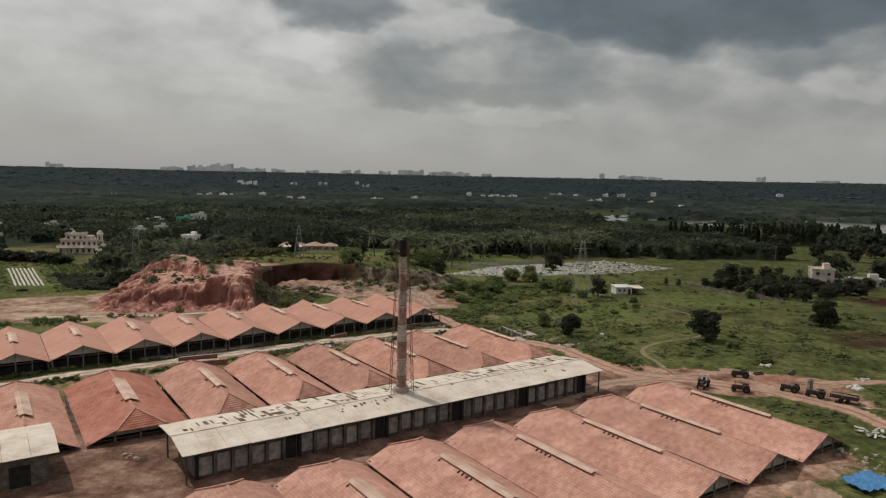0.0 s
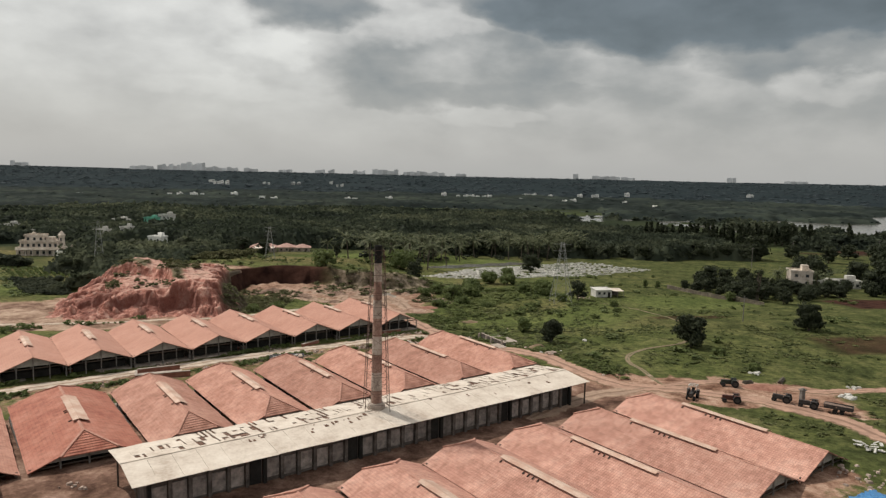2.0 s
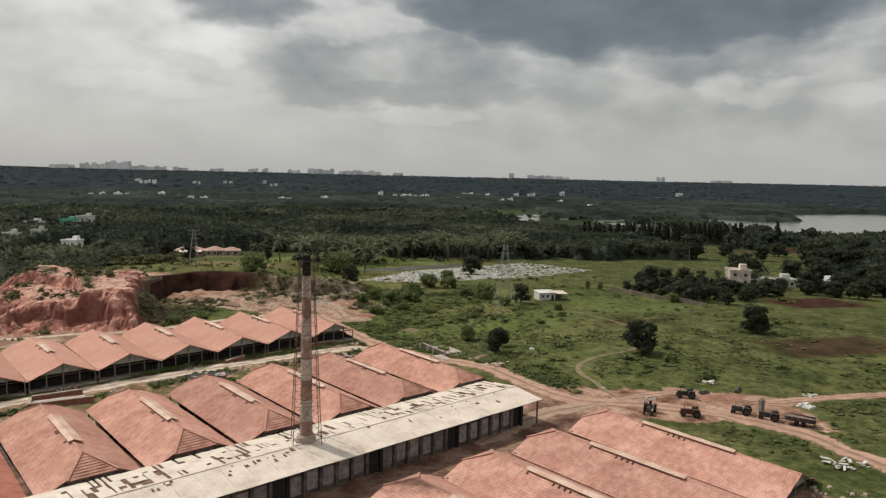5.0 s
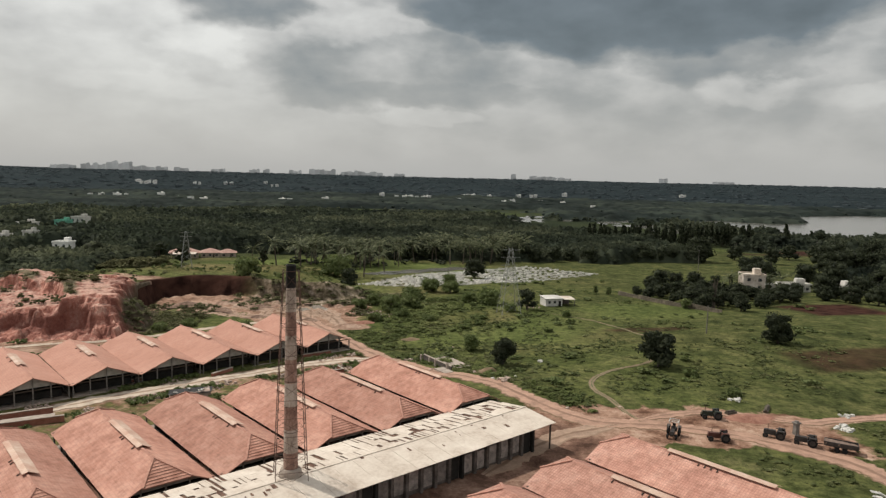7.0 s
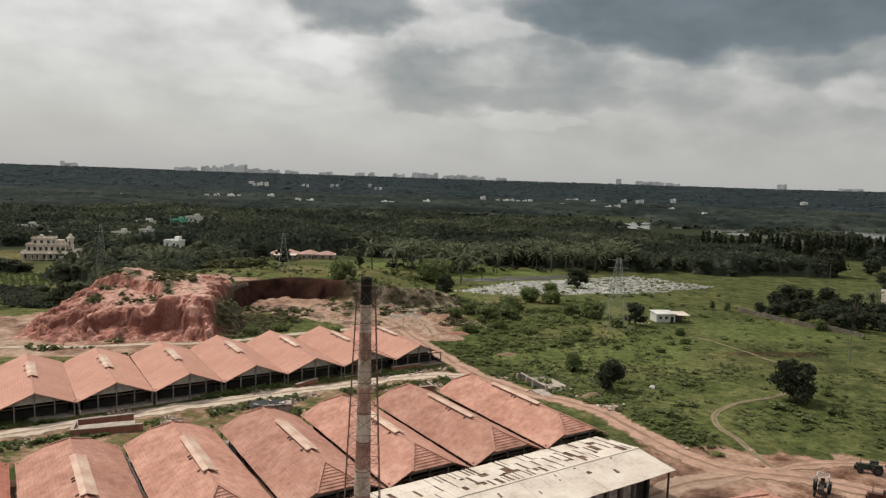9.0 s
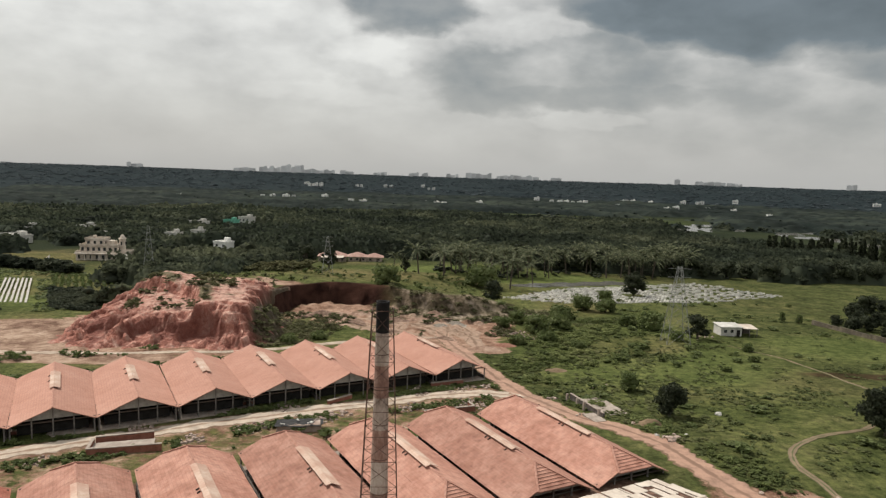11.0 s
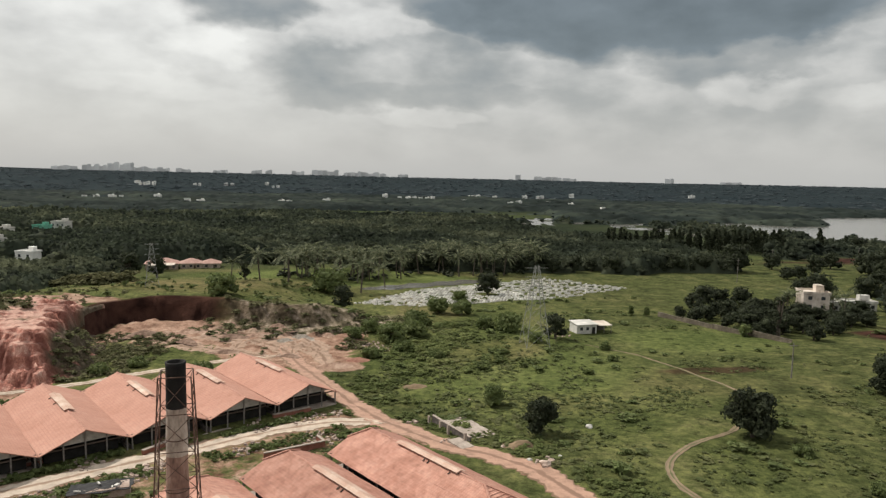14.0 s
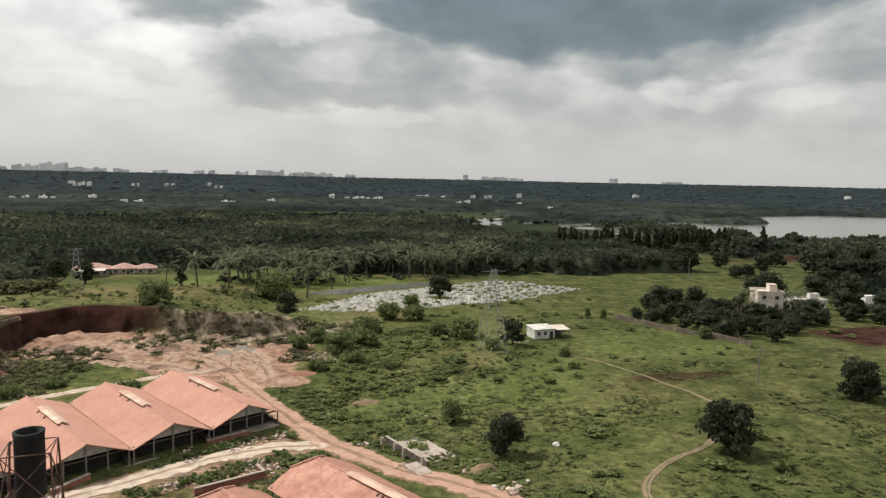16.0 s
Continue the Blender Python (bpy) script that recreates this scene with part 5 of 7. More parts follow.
for i, (x, y, w, h) in enumerate(TREES):
    tree("broadleaf_tree", x, y, w, h, "dark green broadleaf tree with a dense uneven crown", 100 + i, LEAF, 0.1, 4800 if y < 240 else 1000)
BUSHES = [(-55, 294, 12, 6.5), (-27, 345, 15, 9), (14.7, 304, 10, 5.5), (22, 302, 8, 5), (33.7, 273.5, 10.5, 5.5), (27, 277, 6, 4), (4.6, 265, 8.5, 4.5), (-1.3, 258, 8.7, 5.5), (6.6, 281, 10, 4.5), (19.2, 202.4, 5.6, 4.1), (56, 250, 3.6, 2.2), (39, 257, 5.5, 2.6),
          (24, 329, 7, 5), (104, 268, 4.2, 4), (81.9, 304.7, 2.4, 3.6), (86.8, 302.8, 2.4, 3.4), (66, 157.5, 3.0, 1.6), (-66, 227, 5, 2.4), (-60, 233, 5, 2.2), (-43, 225, 6, 2.6), (-36, 231, 6, 2.4), (63, 171, 3.6, 1.5),
          (-12, 262, 6, 3.5), (-8, 272, 7, 4), (2, 246, 6, 3.2), (10, 238, 5, 2.6), (-6, 240, 5, 2.4)]
for i, (x, y, w, h) in enumerate(BUSHES):
    tree("bush", x, y, w, h, "rounded green bush standing in rough grass", 300 + i, LEAF_BUSH, 0.04, 1100, "bush")


def scatter(name, label, category, places, leaf, seed, per, size, n_lobes=5, level=None, surface=height):
    """One mesh of many plants. places: rows of x, y, width, height."""
    rng = np.random.RandomState(seed)
    vs, qs, k = [], [], 0
    P = np.array(places)
    Z = surface(P[:, 0], P[:, 1])
    protos = []
    for i in range(12):
        c, r = lobes(rng, 1.0, 1.0, 0.05, n_lobes)
        protos.append(cards(rng, c, r, max(2, per // n_lobes), size) if level is None else clumps(rng, c, r * 1.15, level, 0.34))
    for (x, y, w, h), z in zip(P, Z):
        v, q = protos[rng.randint(12)]
        a = rng.rand() * 6.283
        ca, sa = math.cos(a), math.sin(a)
        vs.append(np.stack([(v[:, 0] * ca - v[:, 1] * sa) * w + x, (v[:, 0] * sa + v[:, 1] * ca) * w + y, v[:, 2] * h + z - 0.05 * h], 1))
        qs.append(q + k)
        k += len(v)
    me = fast_mesh(name, np.concatenate(vs), np.concatenate(qs), leaf, level is not None)
    return tagged(new(name, me), label, category, kind="stuff")


ALL_ROADS = (ROAD_MAIN, ROAD_ROW, ROAD_BEHIND, ROAD_EAST, TRACK, ROAD_SIDE)


def roads_away(x, y):
    return np.minimum.reduce([line_distance(x, y, l[:-1:3] + l[-1:]) for l in ALL_ROADS])


def in_sheds(x, y):
    u, v = x * CP + y * SP, -x * SP + y * CP
    return (u > -30) & (u < 117) & (((v > 45) & (v < 145)) | ((v > 166) & (v < 201)))


def in_quarry(x, y):
    return (x > -100) & (x < -4) & (y > 226) & (y < 284)


rs = np.random.RandomState(77)
x, y = rs.uniform(-122, -12, 260), rs.uniform(288, 352, 260)
k = 1.0 + 3.2 * rs.rand(260) ** 2
ok = (wobble(x, y, 26, 57) > 0.0) & (side_of(x, y, RIM) > 3)
scatter("plateau_scrub", "low scrub on the grassy ground above the quarry", "shrubs", np.stack([x, y, k, k * 0.55], 1)[ok], LEAF_BUSH, 16, 50, 0.14)
x, y = rs.uniform(-92, -58, 1500), rs.uniform(220, 264, 1500)
k = 0.7 + 1.9 * rs.rand(1500) ** 2
ok = (wobble(x, y, 9, 56) > -0.45) & (x > -79 - 0.27 * (y - 238)) & (roads_away(x, y) > 2.0)
scatter("slope_scrub", "dull olive scrub down the flank of the mound", "shrubs", np.stack([x, y, k * 1.3, k * 0.5], 1)[ok][:700], SCRUB, 15, 40, 0.12, surface=mound_top)
x, y = rs.uniform(-128, -84, 600), rs.uniform(226, 268, 600)
k = 0.8 + 2.0 * rs.rand(600) ** 2
k = k * 1.35
ok = (wobble(x, y, 11, 67) > -0.1) & (side_of(x, y, TOE) > 15)
scatter("mound_scrub", "green scrub on the flat top of the mound", "shrubs", np.stack([x, y, k, k * 0.5], 1)[ok][:190], SCRUB, 17, 60, 0.12, surface=mound_top)
# broken bank between the quarry floor and the meadow
x, y = rs.uniform(-60, 4, 1400), rs.uniform(244, 296, 1400)
k = 0.8 + 2.4 * rs.rand(1400) ** 2
sd = side_of(x, y, RIM)
ok = (((sd > -15) & (sd < 3) & (x > -52)) | ((wobble(x, y, 15, 55) > 0.35) & (sd < -3))) & (wobble(x, y, 8, 54) > -0.15)
scatter("bank_scrub", "dull scrub on the broken quarry bank", "shrubs", np.stack([x, y, k * 1.4, k * 0.5], 1)[ok][:330], SCRUB, 18, 56, 0.11)
# rank growth between the quarry and the meadow and beside the roads
x, y = rs.uniform(-18, 62, 9000), rs.uniform(122, 318, 9000)
away = roads_away(x, y)
k = 1.2 + 3.6 * rs.rand(9000) ** 2
belt = np.exp(-((x - 8) / 20) ** 2 - ((y - 258) / 40) ** 2) + np.exp(-((line_distance(x, y, ROAD_MAIN[16:]) - 6) / 5) ** 2) * 0.8
ok = (belt * (0.7 + 0.8 * wobble(x, y, 13, 53)) > 0.25 + 0.6 * rs.rand(9000)) & ~in_sheds(x, y) & ~in_quarry(x, y) & (away > 2.6 + 0.4 * k) & ~((x > 36) & (y < 152))
k = np.where(away < 14, np.minimum(k, 2.4), k)
rank = np.stack([x, y, k, k * rs.uniform(0.2, 0.42, 9000)], 1)[ok][:1500]
scatter("rank_growth", "soft mounds of rank green growth", "shrubs", rank[::2], RANK, 19, 90, 0.075, 6)
scatter("rank_growth", "soft mounds of taller rank growth", "shrubs", rank[1::2], RANK, 20, 90, 0.075, 6)
scatter("rank_growth", "dense green hearts of the rank growth", "shrubs", rank * np.array([1, 1, 0.9, 0.8]), RANK, 22, 0, 0, 5, 0)
x, y = rs.uniform(-75, 150, 9000), rs.uniform(128, 345, 9000)
thick = np.where(np.abs(x - 0.2 * (y - 160) - 17) < 38, 0.55, 0.2)
ok = (wobble(x, y, 38, 51) + rs.rand(9000) * 0.9 > 1.0 - thick) & ~in_sheds(x, y) & ~in_quarry(x, y) & (roads_away(x, y) > 4.2) & ~((x > 30) & (y < 152))
w = 0.9 + 2.6 * rs.rand(9000) ** 2
low = np.stack([x, y, w * 1.25, w * rs.uniform(0.3, 0.55, 9000)], 1)[ok][:330]
scatter("low_shrubs", "scattered low green shrubs in rough grass", "shrubs", low, LEAF_BUSH, 5, 60, 0.13)
x, y = rs.uniform(-20, 112, 30000), rs.uniform(118, 290, 30000)
patch = 0.6 * wobble(x, y, 24, 44) + 0.5 * wobble(x, y, 9, 45) + 0.5 * smooth((60 - x) / 40) - 0.35 * smooth((y - 200) / 50)
ok = ~in_sheds(x, y) & (roads_away(x, y) > 3.0) & ~in_quarry(x, y) & ~((x > 34) & (x < 78) & (y > 130) & (y < 151)) & (patch > 0.9 * rs.rand(30000) - 0.15)
w = 0.35 + 1.1 * rs.rand(30000) ** 2
tuft = np.stack([x, y, w * 1.3, w * rs.uniform(0.18, 0.45, 30000)], 1)[ok][:11000]
scatter("grass_tufts", "clumps of tall green weeds", "weeds", tuft, GRASS_LEAF, 6, 14, 0.2, 2)
# weeds along the road by the drying sheds and between the sheds
u, t = rs.uniform(-10, 114, 1500), rs.rand(1500)
off = np.where(t < 0.55, rs.uniform(156.5, 160.3, 1500), rs.uniform(166.6, 168.3, 1500))
x, y = plan(u, off + 1.2 * np.sin(u * 0.11))
w = rs.uniform(0.6, 1.5, 1500)
ok = (np.sin(u * 0.21) + 0.6 * np.sin(u * 0.53 + t) > -0.25) & (roads_away(x, y) > 2.3)
u = rs.uniform(20, 70, 400)
bx, by = plan(u, rs.uniform(203, 209, 400))
scrub = np.concatenate([np.stack([x, y, w, w * 0.6], 1)[ok], np.stack([bx, by, rs.uniform(0.8, 2.4, 400), rs.uniform(0.5, 1.3, 400)], 1)])
scatter("roadside_weeds", "green weeds along the dirt road", "weeds", scrub, LEAF_BUSH, 7, 24, 0.2, 3)


def palm(m, label):
    root = thing("coconut_palm", m, label, "palm", "palms by the white plots")
    rng = np.random.RandomState(9)
    t = Shape().tube([(0, 0, -0.3, 0.26), (0.25, 0.1, 2.6, 0.22), (0.5, 0.1, 5.4, 0.18), (0.6, 0.1, 7.6, 0.16)], 7)
    part("trunk", t, BARK, root)
    for i in range(20):
        a = i * 2.4 + rng.rand() * 0.4
        up = rng.uniform(-0.35, 1.3)
        ln = rng.uniform(4.3, 5.7)
        pts = []
        for k in range(6):
            t_ = k / 5
            r = ln * t_ * (1 - 0.1 * t_)
            pts.append(Vector((0.6 + math.cos(a) * r, 0.1 + math.sin(a) * r, 7.6 + up * ln * t_ * 0.8 - ln * 0.42 * t_ * t_)))
        side = Vector((-math.sin(a), math.cos(a), 0))
        s = Shape()
        for k in range(5):
            for sg in (-1, 1):
                for h in range(2):
                    p = pts[k].lerp(pts[k + 1], h * 0.5)
                    q = pts[k].lerp(pts[k + 1], h * 0.5 + 0.42)
                    wd = 0.6 * (1 - 0.65 * (k / 5)) + 0.1
                    tip = p.lerp(q, 0.8) + side * sg * wd + Vector((math.cos(a) * 0.25, math.sin(a) * 0.25, -0.28))
                    s.add([p, q, tip], [(0, 1, 2)])
        part("frond", s, PALM_LEAF, root)
    return root


# the palest tone puts glints on the fronds into their colour
PALM_LEAF = material("palm_fronds", [(0.026, 0.034, 0.015), (0.068, 0.080, 0.038), (0.20, 0.20, 0.12)], 0.5, 0.7, coords="World", spec=0.15, island=0.4, leafy=0.2)
palms = []
while len(palms) < 92:
    t = rs.rand()
    x = -52 + 128 * t + rs.normal() * 3
    y = 376 + 56 * t + rs.uniform(-10, 40)
    if len(palms) < 7:
        x, y = -62 + 9.5 * len(palms), 336 + 4.5 * len(palms) + rs.uniform(-7, 7)
    if all(math.hypot(x - a, y - b) > 4.0 for a, b in palms):
        palms.append((x, y))
under = []
for px, py in palms[14:]:
    for k in range(2):
        wd = rs.uniform(2, 5.5)
        under.append((px + rs.normal() * 4, py + rs.uniform(-2, 9), wd, wd * rs.uniform(0.5, 0.8)))
scatter("palm_undergrowth", "dark shrubs growing below the palms", "shrubs", under, LEAF, 12, 0, 0, 4, 1)
first_palm = None
for i, (x, y) in enumerate(palms):
    k = rs.uniform(1.05, 1.6)
    m = pose(x, y, gz(x, y) - 0.1, rs.uniform(-5, 5), rs.uniform(-5, 5), rs.uniform(0, 360)) @ Matrix.Diagonal((k, k, k, 1))
    if first_palm is None:
        first_palm = palm(pose(x, y, gz(x, y)), "coconut palm with drooping pale fronds and a thin trunk")
    else:
        c = copy_thing(first_palm, m)
        c.scale = (k, k, k)


# ---- woods ----
def open_land(x, y):
    """Where no wood stands: fields, water, yards, clearings."""
    d, a = np.hypot(x, y), np.degrees(np.arctan2(x, y))
    fields = (x > 95) & (d < 640) & (a < 52) & ~((x < 188) & (y > 434))
    hedge = wobble(x, y, 90, 71)
    wooded = (((a > 34) & (d < 560)) | (d < 330)) & (hedge > -0.35) | (hedge > 0.62)
    bare = (lake_mask(x, y) > 0.05) | (fields & ~wooded) | ((x > -125) & (x < 125) & (y < np.where(x < -5, 446, 424)))
    bare |= (x < -60) & (y < 300) & ~((x < -170) & (wobble(x, y, 50, 72) > -0.2) & (y > 150)) & ~((x < -134) & (y > 262))
    bare |= (x > 60) & (d < 352)
    bare |= (x > 130) & (x < 300) & (y > 588) & (y < 900)
    bare |= (x < -186) & (x > -290) & (y > 280) & (y < 388)
    bare |= (wobble(x * 0.6, y, 100, 73) > 0.62) & (d > 520) & (d < 930)
    bare |= (d > 930) & ((wobble(x, y, 210, 74) > 0.5) | ((d > 960) & (d < 1120) & (a > -8) & (a < 12) & (wobble(x, y, 40, 77) > -0.6)))
    for hx, hy, hr in OPEN_SPOTS:
        bare |= np.hypot(x - hx, y - hy) < hr
    return bare


def crowns(X, Y, size, seed):
    """Rounded tree crowns packed side by side: height of the crown over a point, and a random tone for each crown."""
    gx, gy = np.floor(X / size), np.floor(Y / size)
    best, tone = np.full(X.shape, -9.0), np.zeros(X.shape)

    def chance(a, b, k):
        v = np.sin(a * 127.1 + b * 311.7 + k * 74.7 + seed) * 43758.5453
        return v - np.floor(v)

    for i in (-1, 0, 1):
        for j in (-1, 0, 1):
            cx, cy = gx + i, gy + j
            px, py = (cx + chance(cx, cy, 1)) * size, (cy + chance(cx, cy, 2)) * size
            r = size * (0.55 + 0.5 * chance(cx, cy, 3))
            d2 = ((X - px) ** 2 + (Y - py) ** 2) / r ** 2
            h = 0.9 * (chance(cx, cy, 4) - 0.5) + np.where(d2 < 1, np.sqrt(np.maximum(0, 1 - d2)), 1 - d2) * (0.6 + 0.5 * chance(cx, cy, 5))
            tone = np.where(h > best, chance(cx, cy, 6), tone)
            best = np.maximum(best, h)
    return np.maximum(best, -0.45), tone


def canopy(name, lo, hi, lift, size, leaf, label, fine, sprays=None):
    """The closed leaf roof of a wood, let down to the ground at its edges."""
    az = np.radians(np.arange(-53, 61, 0.24 * fine))
    ds = lo * (hi / lo) ** np.linspace(0, 1, int(math.log(hi / lo) / (0.0046 * fine)))
    A, D = np.meshgrid(az, ds)
    r = np.random.RandomState(int(lo))
    A, D = A + 0.0012 * r.normal(size=A.shape), D * (1 + 0.0012 * r.normal(size=A.shape))
    X, Y = D * np.sin(A), D * np.cos(A)
    k = (~open_land(X, Y)).astype(float)
    for i in range(2):
        e = np.pad(k, 1, mode="edge")
        k = np.minimum.reduce([k, 0.5 * (e[:-2, 1:-1] + e[2:, 1:-1]), 0.5 * (e[1:-1, :-2] + e[1:-1, 2:])])
    crown, tone = crowns(X, Y, size, 3.0)
    rise = lift * (1 + 0.75 * wobble(X * 0.45, Y, size * 11, 78)) + 0.42 * size * crown + 0.07 * size * r.normal(size=X.shape)
    Z = height(X, Y) + k * rise - 1.2 * (1 - k)
    idx = np.arange(X.size).reshape(X.shape)
    q = np.stack([idx[:-1, :-1], idx[:-1, 1:], idx[1:, 1:], idx[1:, :-1]], -1)
    keep = (k[:-1, :-1] + k[:-1, 1:] + k[1:, 1:] + k[1:, :-1] > 0.1).reshape(-1)
    me = fast_mesh(name, np.stack([X, Y, Z], -1).reshape(-1, 3), q.reshape(-1, 4)[keep], leaf, True)
    at = me.color_attributes.new("crown", "FLOAT_COLOR", "POINT")
    at.data.foreach_set("color", np.stack([tone, tone, tone, 0 * tone + 1], -1).astype(np.float32).ravel()[:4 * len(me.vertices)])
    tagged(new(name, me), label, "woodland", kind="stuff")
    if sprays:
        ok = (k > 0.4) & (r.rand(*k.shape) < 0.95)
        n = int(ok.sum())
        v, q = cards(r, np.stack([X, Y, Z], -1)[ok], np.full((n, 3), 0.9), 2, np.repeat(D[ok], 2)[:, None] * 0.0021)
        tagged(new("woodland_foliage", fast_mesh("woodland_foliage", v, q, sprays)), "ragged leaf sprays over the woodland canopy", "foliage", kind="stuff")


def canopy_material(name, base, tones):
    """Leaf colours that differ from crown to crown."""
    m = material(name, base, *tones, coords="World", spec=0.05, leafy=0.2)
    nt = m.node_tree
    N, L = nt.nodes.new, nt.links.new
    bs = next(n for n in nt.nodes if n.type == "BSDF_PRINCIPLED")
    src = bs.inputs["Base Color"].links[0].from_socket
    at, mr, hs = N("ShaderNodeAttribute"), N("ShaderNodeMapRange"), N("ShaderNodeHueSaturation")
    at.attribute_name = "crown"
    mr.inputs[3].default_value, mr.inputs[4].default_value = 0.6, 1.45
    L(at.outputs["Fac"], mr.inputs[0]), L(mr.outputs[0], hs.inputs["Value"]), L(src, hs.inputs["Color"]), L(hs.outputs[0], bs.inputs["Base Color"])
    return m


LEAF_SPRAY = material("canopy_sprays", [(0.019, 0.025, 0.018), (0.050, 0.060, 0.040), (0.118, 0.127, 0.078)], 0.010, 0.9, coords="World", island=0.18, spec=0.05, leafy=0.55)
CANOPY_NEAR = canopy_material("canopy_leaves", [(0.014, 0.019, 0.015), (0.036, 0.044, 0.030), (0.092, 0.100, 0.062)], (0.010, 0.9, 0.8, 0.8))
CANOPY_FAR = canopy_material("far_canopy_leaves", [(0.011, 0.016, 0.015), (0.023, 0.030, 0.026), (0.048, 0.058, 0.043)], (0.005, 0.95, 0.6, 0.4))


def woods():
    r = np.random.RandomState(31)

    def ring(n, lo, hi, power):
        a, d = r.uniform(-52, 60, n), lo + (hi - lo) * r.rand(n) ** power
        return a, d, d * np.sin(np.radians(a)), d * np.cos(np.radians(a))

    n = 44000
    a, d, x, y = ring(n, 300, 940, 0.8)
    w = r.uniform(5.5, 13, n) * (1 + 0.3 * wobble(x, y, 70, 76))
    near = np.stack([x, y, w, w * r.uniform(0.6, 0.95, n)], 1)[~open_land(x, y)][:4200]
    n = 26000
    a, d, x, y = ring(n, 900, 1750, 1.0)
    w = r.uniform(7, 15, n)
    mid = np.stack([x, y, w, w * r.uniform(0.5, 0.75, n)], 1)[~open_land(x, y)][:4500]
    n = 12000
    a, d, x, y = ring(n, 1700, 4700, 0.9)
    bare = (wobble(x, y, 420, 75) > 0.6) & (d < 2600)
    w = r.uniform(24, 60, n)
    far = np.stack([x, y, w, w * r.uniform(0.09, 0.15, n)], 1)[~bare][:9000]
    return near, mid, far


VILLAGE = [(-510, 1359, 21, 8), (-568, 1422, 14, 6), (-452, 1419, 16, 12), (-344, 1285, 39, 8), (-408, 1388, 10, 5), (-210, 1340, 45, 5), (-136, 1404, 15, 8), (-31, 1705, 13, 16), (4, 1582, 10, 12), (23, 1628, 13, 10), (51, 1641, 41, 8), (84, 1687, 16, 10), (143, 1579, 10, 6),
           (189, 1799, 37, 10), (244, 1795, 11, 7), (229, 1472, 12, 6), (264, 1580, 15, 7), (329, 1857, 15, 10), (372, 1876, 21, 12), (328, 1571, 10, 6), (355, 1466, 14, 9)]
VILLAGE += [(492, 1991, 22, 13), (370, 1298, 8, 5), (883, 2095, 31, 10), (1590, 2080, 22, 11), (-589, 884, 8, 6), (-691, 1254, 9, 6), (-488, 819, 8, 5), (-569, 1378, 13, 7), (-534, 1423, 23, 6), (-275, 817, 8, 5), (-743, 2181, 56, 16), (-435, 2427, 24, 13), (-620, 2240, 20, 10), (-820, 2300, 22, 12), (-540, 2330, 30, 10), (-380, 2250, 24, 10)]
# houses and yards that stand clear of the woods
OPEN_SPOTS = [(-190, 280, 30), (-172, 285, 22), (-227, 374, 19), (-278, 421, 16), (-329, 440, 18), (-185, 424, 15), (-242, 474, 20), (-275, 612, 32), (-109, 421, 26), (156, 322, 12), (198, 320, 14)]
OPEN_SPOTS = [(x, y - 3, r + 3) for x, y, r in OPEN_SPOTS] + [(x * 0.955, y * 0.955, r + 4) for x, y, r in OPEN_SPOTS[2:9]] + [(x, y - 10, w / 2 + 16) for x, y, w, h in VILLAGE if y < 1760]
near_woods, mid_woods, far_woods = woods()
canopy("woodland_canopy", 300, 935, 5.0, 7.5, CANOPY_NEAR, "closed dark green leaf roof of the woods", 1.0, LEAF_SPRAY)
canopy("distant_canopy", 925, 1760, 3.0, 9, CANOPY_FAR, "closed leaf roof of the far woods", 1.35)
third = len(near_woods) // 3
near_woods = near_woods[np.argsort(near_woods[:, 0])]
for i in range(3):
    scatter("woodland", "dense dark green woodland canopy", "woodland", near_woods[i * third:(i + 1) * third], LEAF_FAR, 81 + i, 0, 0, 3, 0)
edge = near_woods[np.hypot(near_woods[:, 0], near_woods[:, 1]) < 600]
scatter("woodland_foliage", "ragged leaf sprays over the nearer woodland", "foliage", edge * np.array([1, 1, 1.05, 1.08]), LEAF_SPRAY, 89, 70, 0.085, 6)
scatter("distant_woodland", "hazy dark woodland beyond the lake", "woodland", mid_woods, LEAF_MID, 84, 0, 0, 1, 0)
scatter("hill_woodland", "dark wooded hills towards the horizon", "woodland", far_woods, LEAF_HILL_HAZE, 85, 0, 0, 1, 0)


# taller trees along the front of the woods
re_ = np.random.RandomState(64)
for i in range(34):
    x = -128 + 9.6 * i + re_.uniform(-3, 3)
    y = (450 if x < -5 else 429 if x < 120 else 436 + 0.05 * (x - 120)) + re_.uniform(-4, 4)
    w = re_.uniform(8, 13)
    if math.hypot(x + 109, y - 423) > 30:
        tree("broadleaf_tree", x, y, w, w * re_.uniform(0.75, 1.1), "dark broadleaf tree at the edge of the woods", 500 + i, LEAF, 0.1, 900)


# line of slender dark trees along the lake shore
def slender(m):
    root = thing("slender_tree", m, "tall narrow dark conifer-like tree by the lake", "tree", "trees along the lake shore")
    rng = np.random.RandomState(3)
    part("trunk", Shape().tube([(0, 0, -0.3, 0.3), (0, 0, 14, 0.08)], 6), BARK, root)
    n = 11
    z = np.linspace(2.5, 17, n)
    c = np.stack([rng.normal(size=n) * 0.4, rng.normal(size=n) * 0.4, z], 1)
    w = 2.6 * (1 - 0.78 * np.linspace(0, 1, n) ** 1.5)
    v, q = cards(rng, c, np.stack([w, w, w * 0.9], 1), 34, 0.75)
    part("crown", fast_mesh("crown", v, q, LEAF), LEAF, root)
    return root


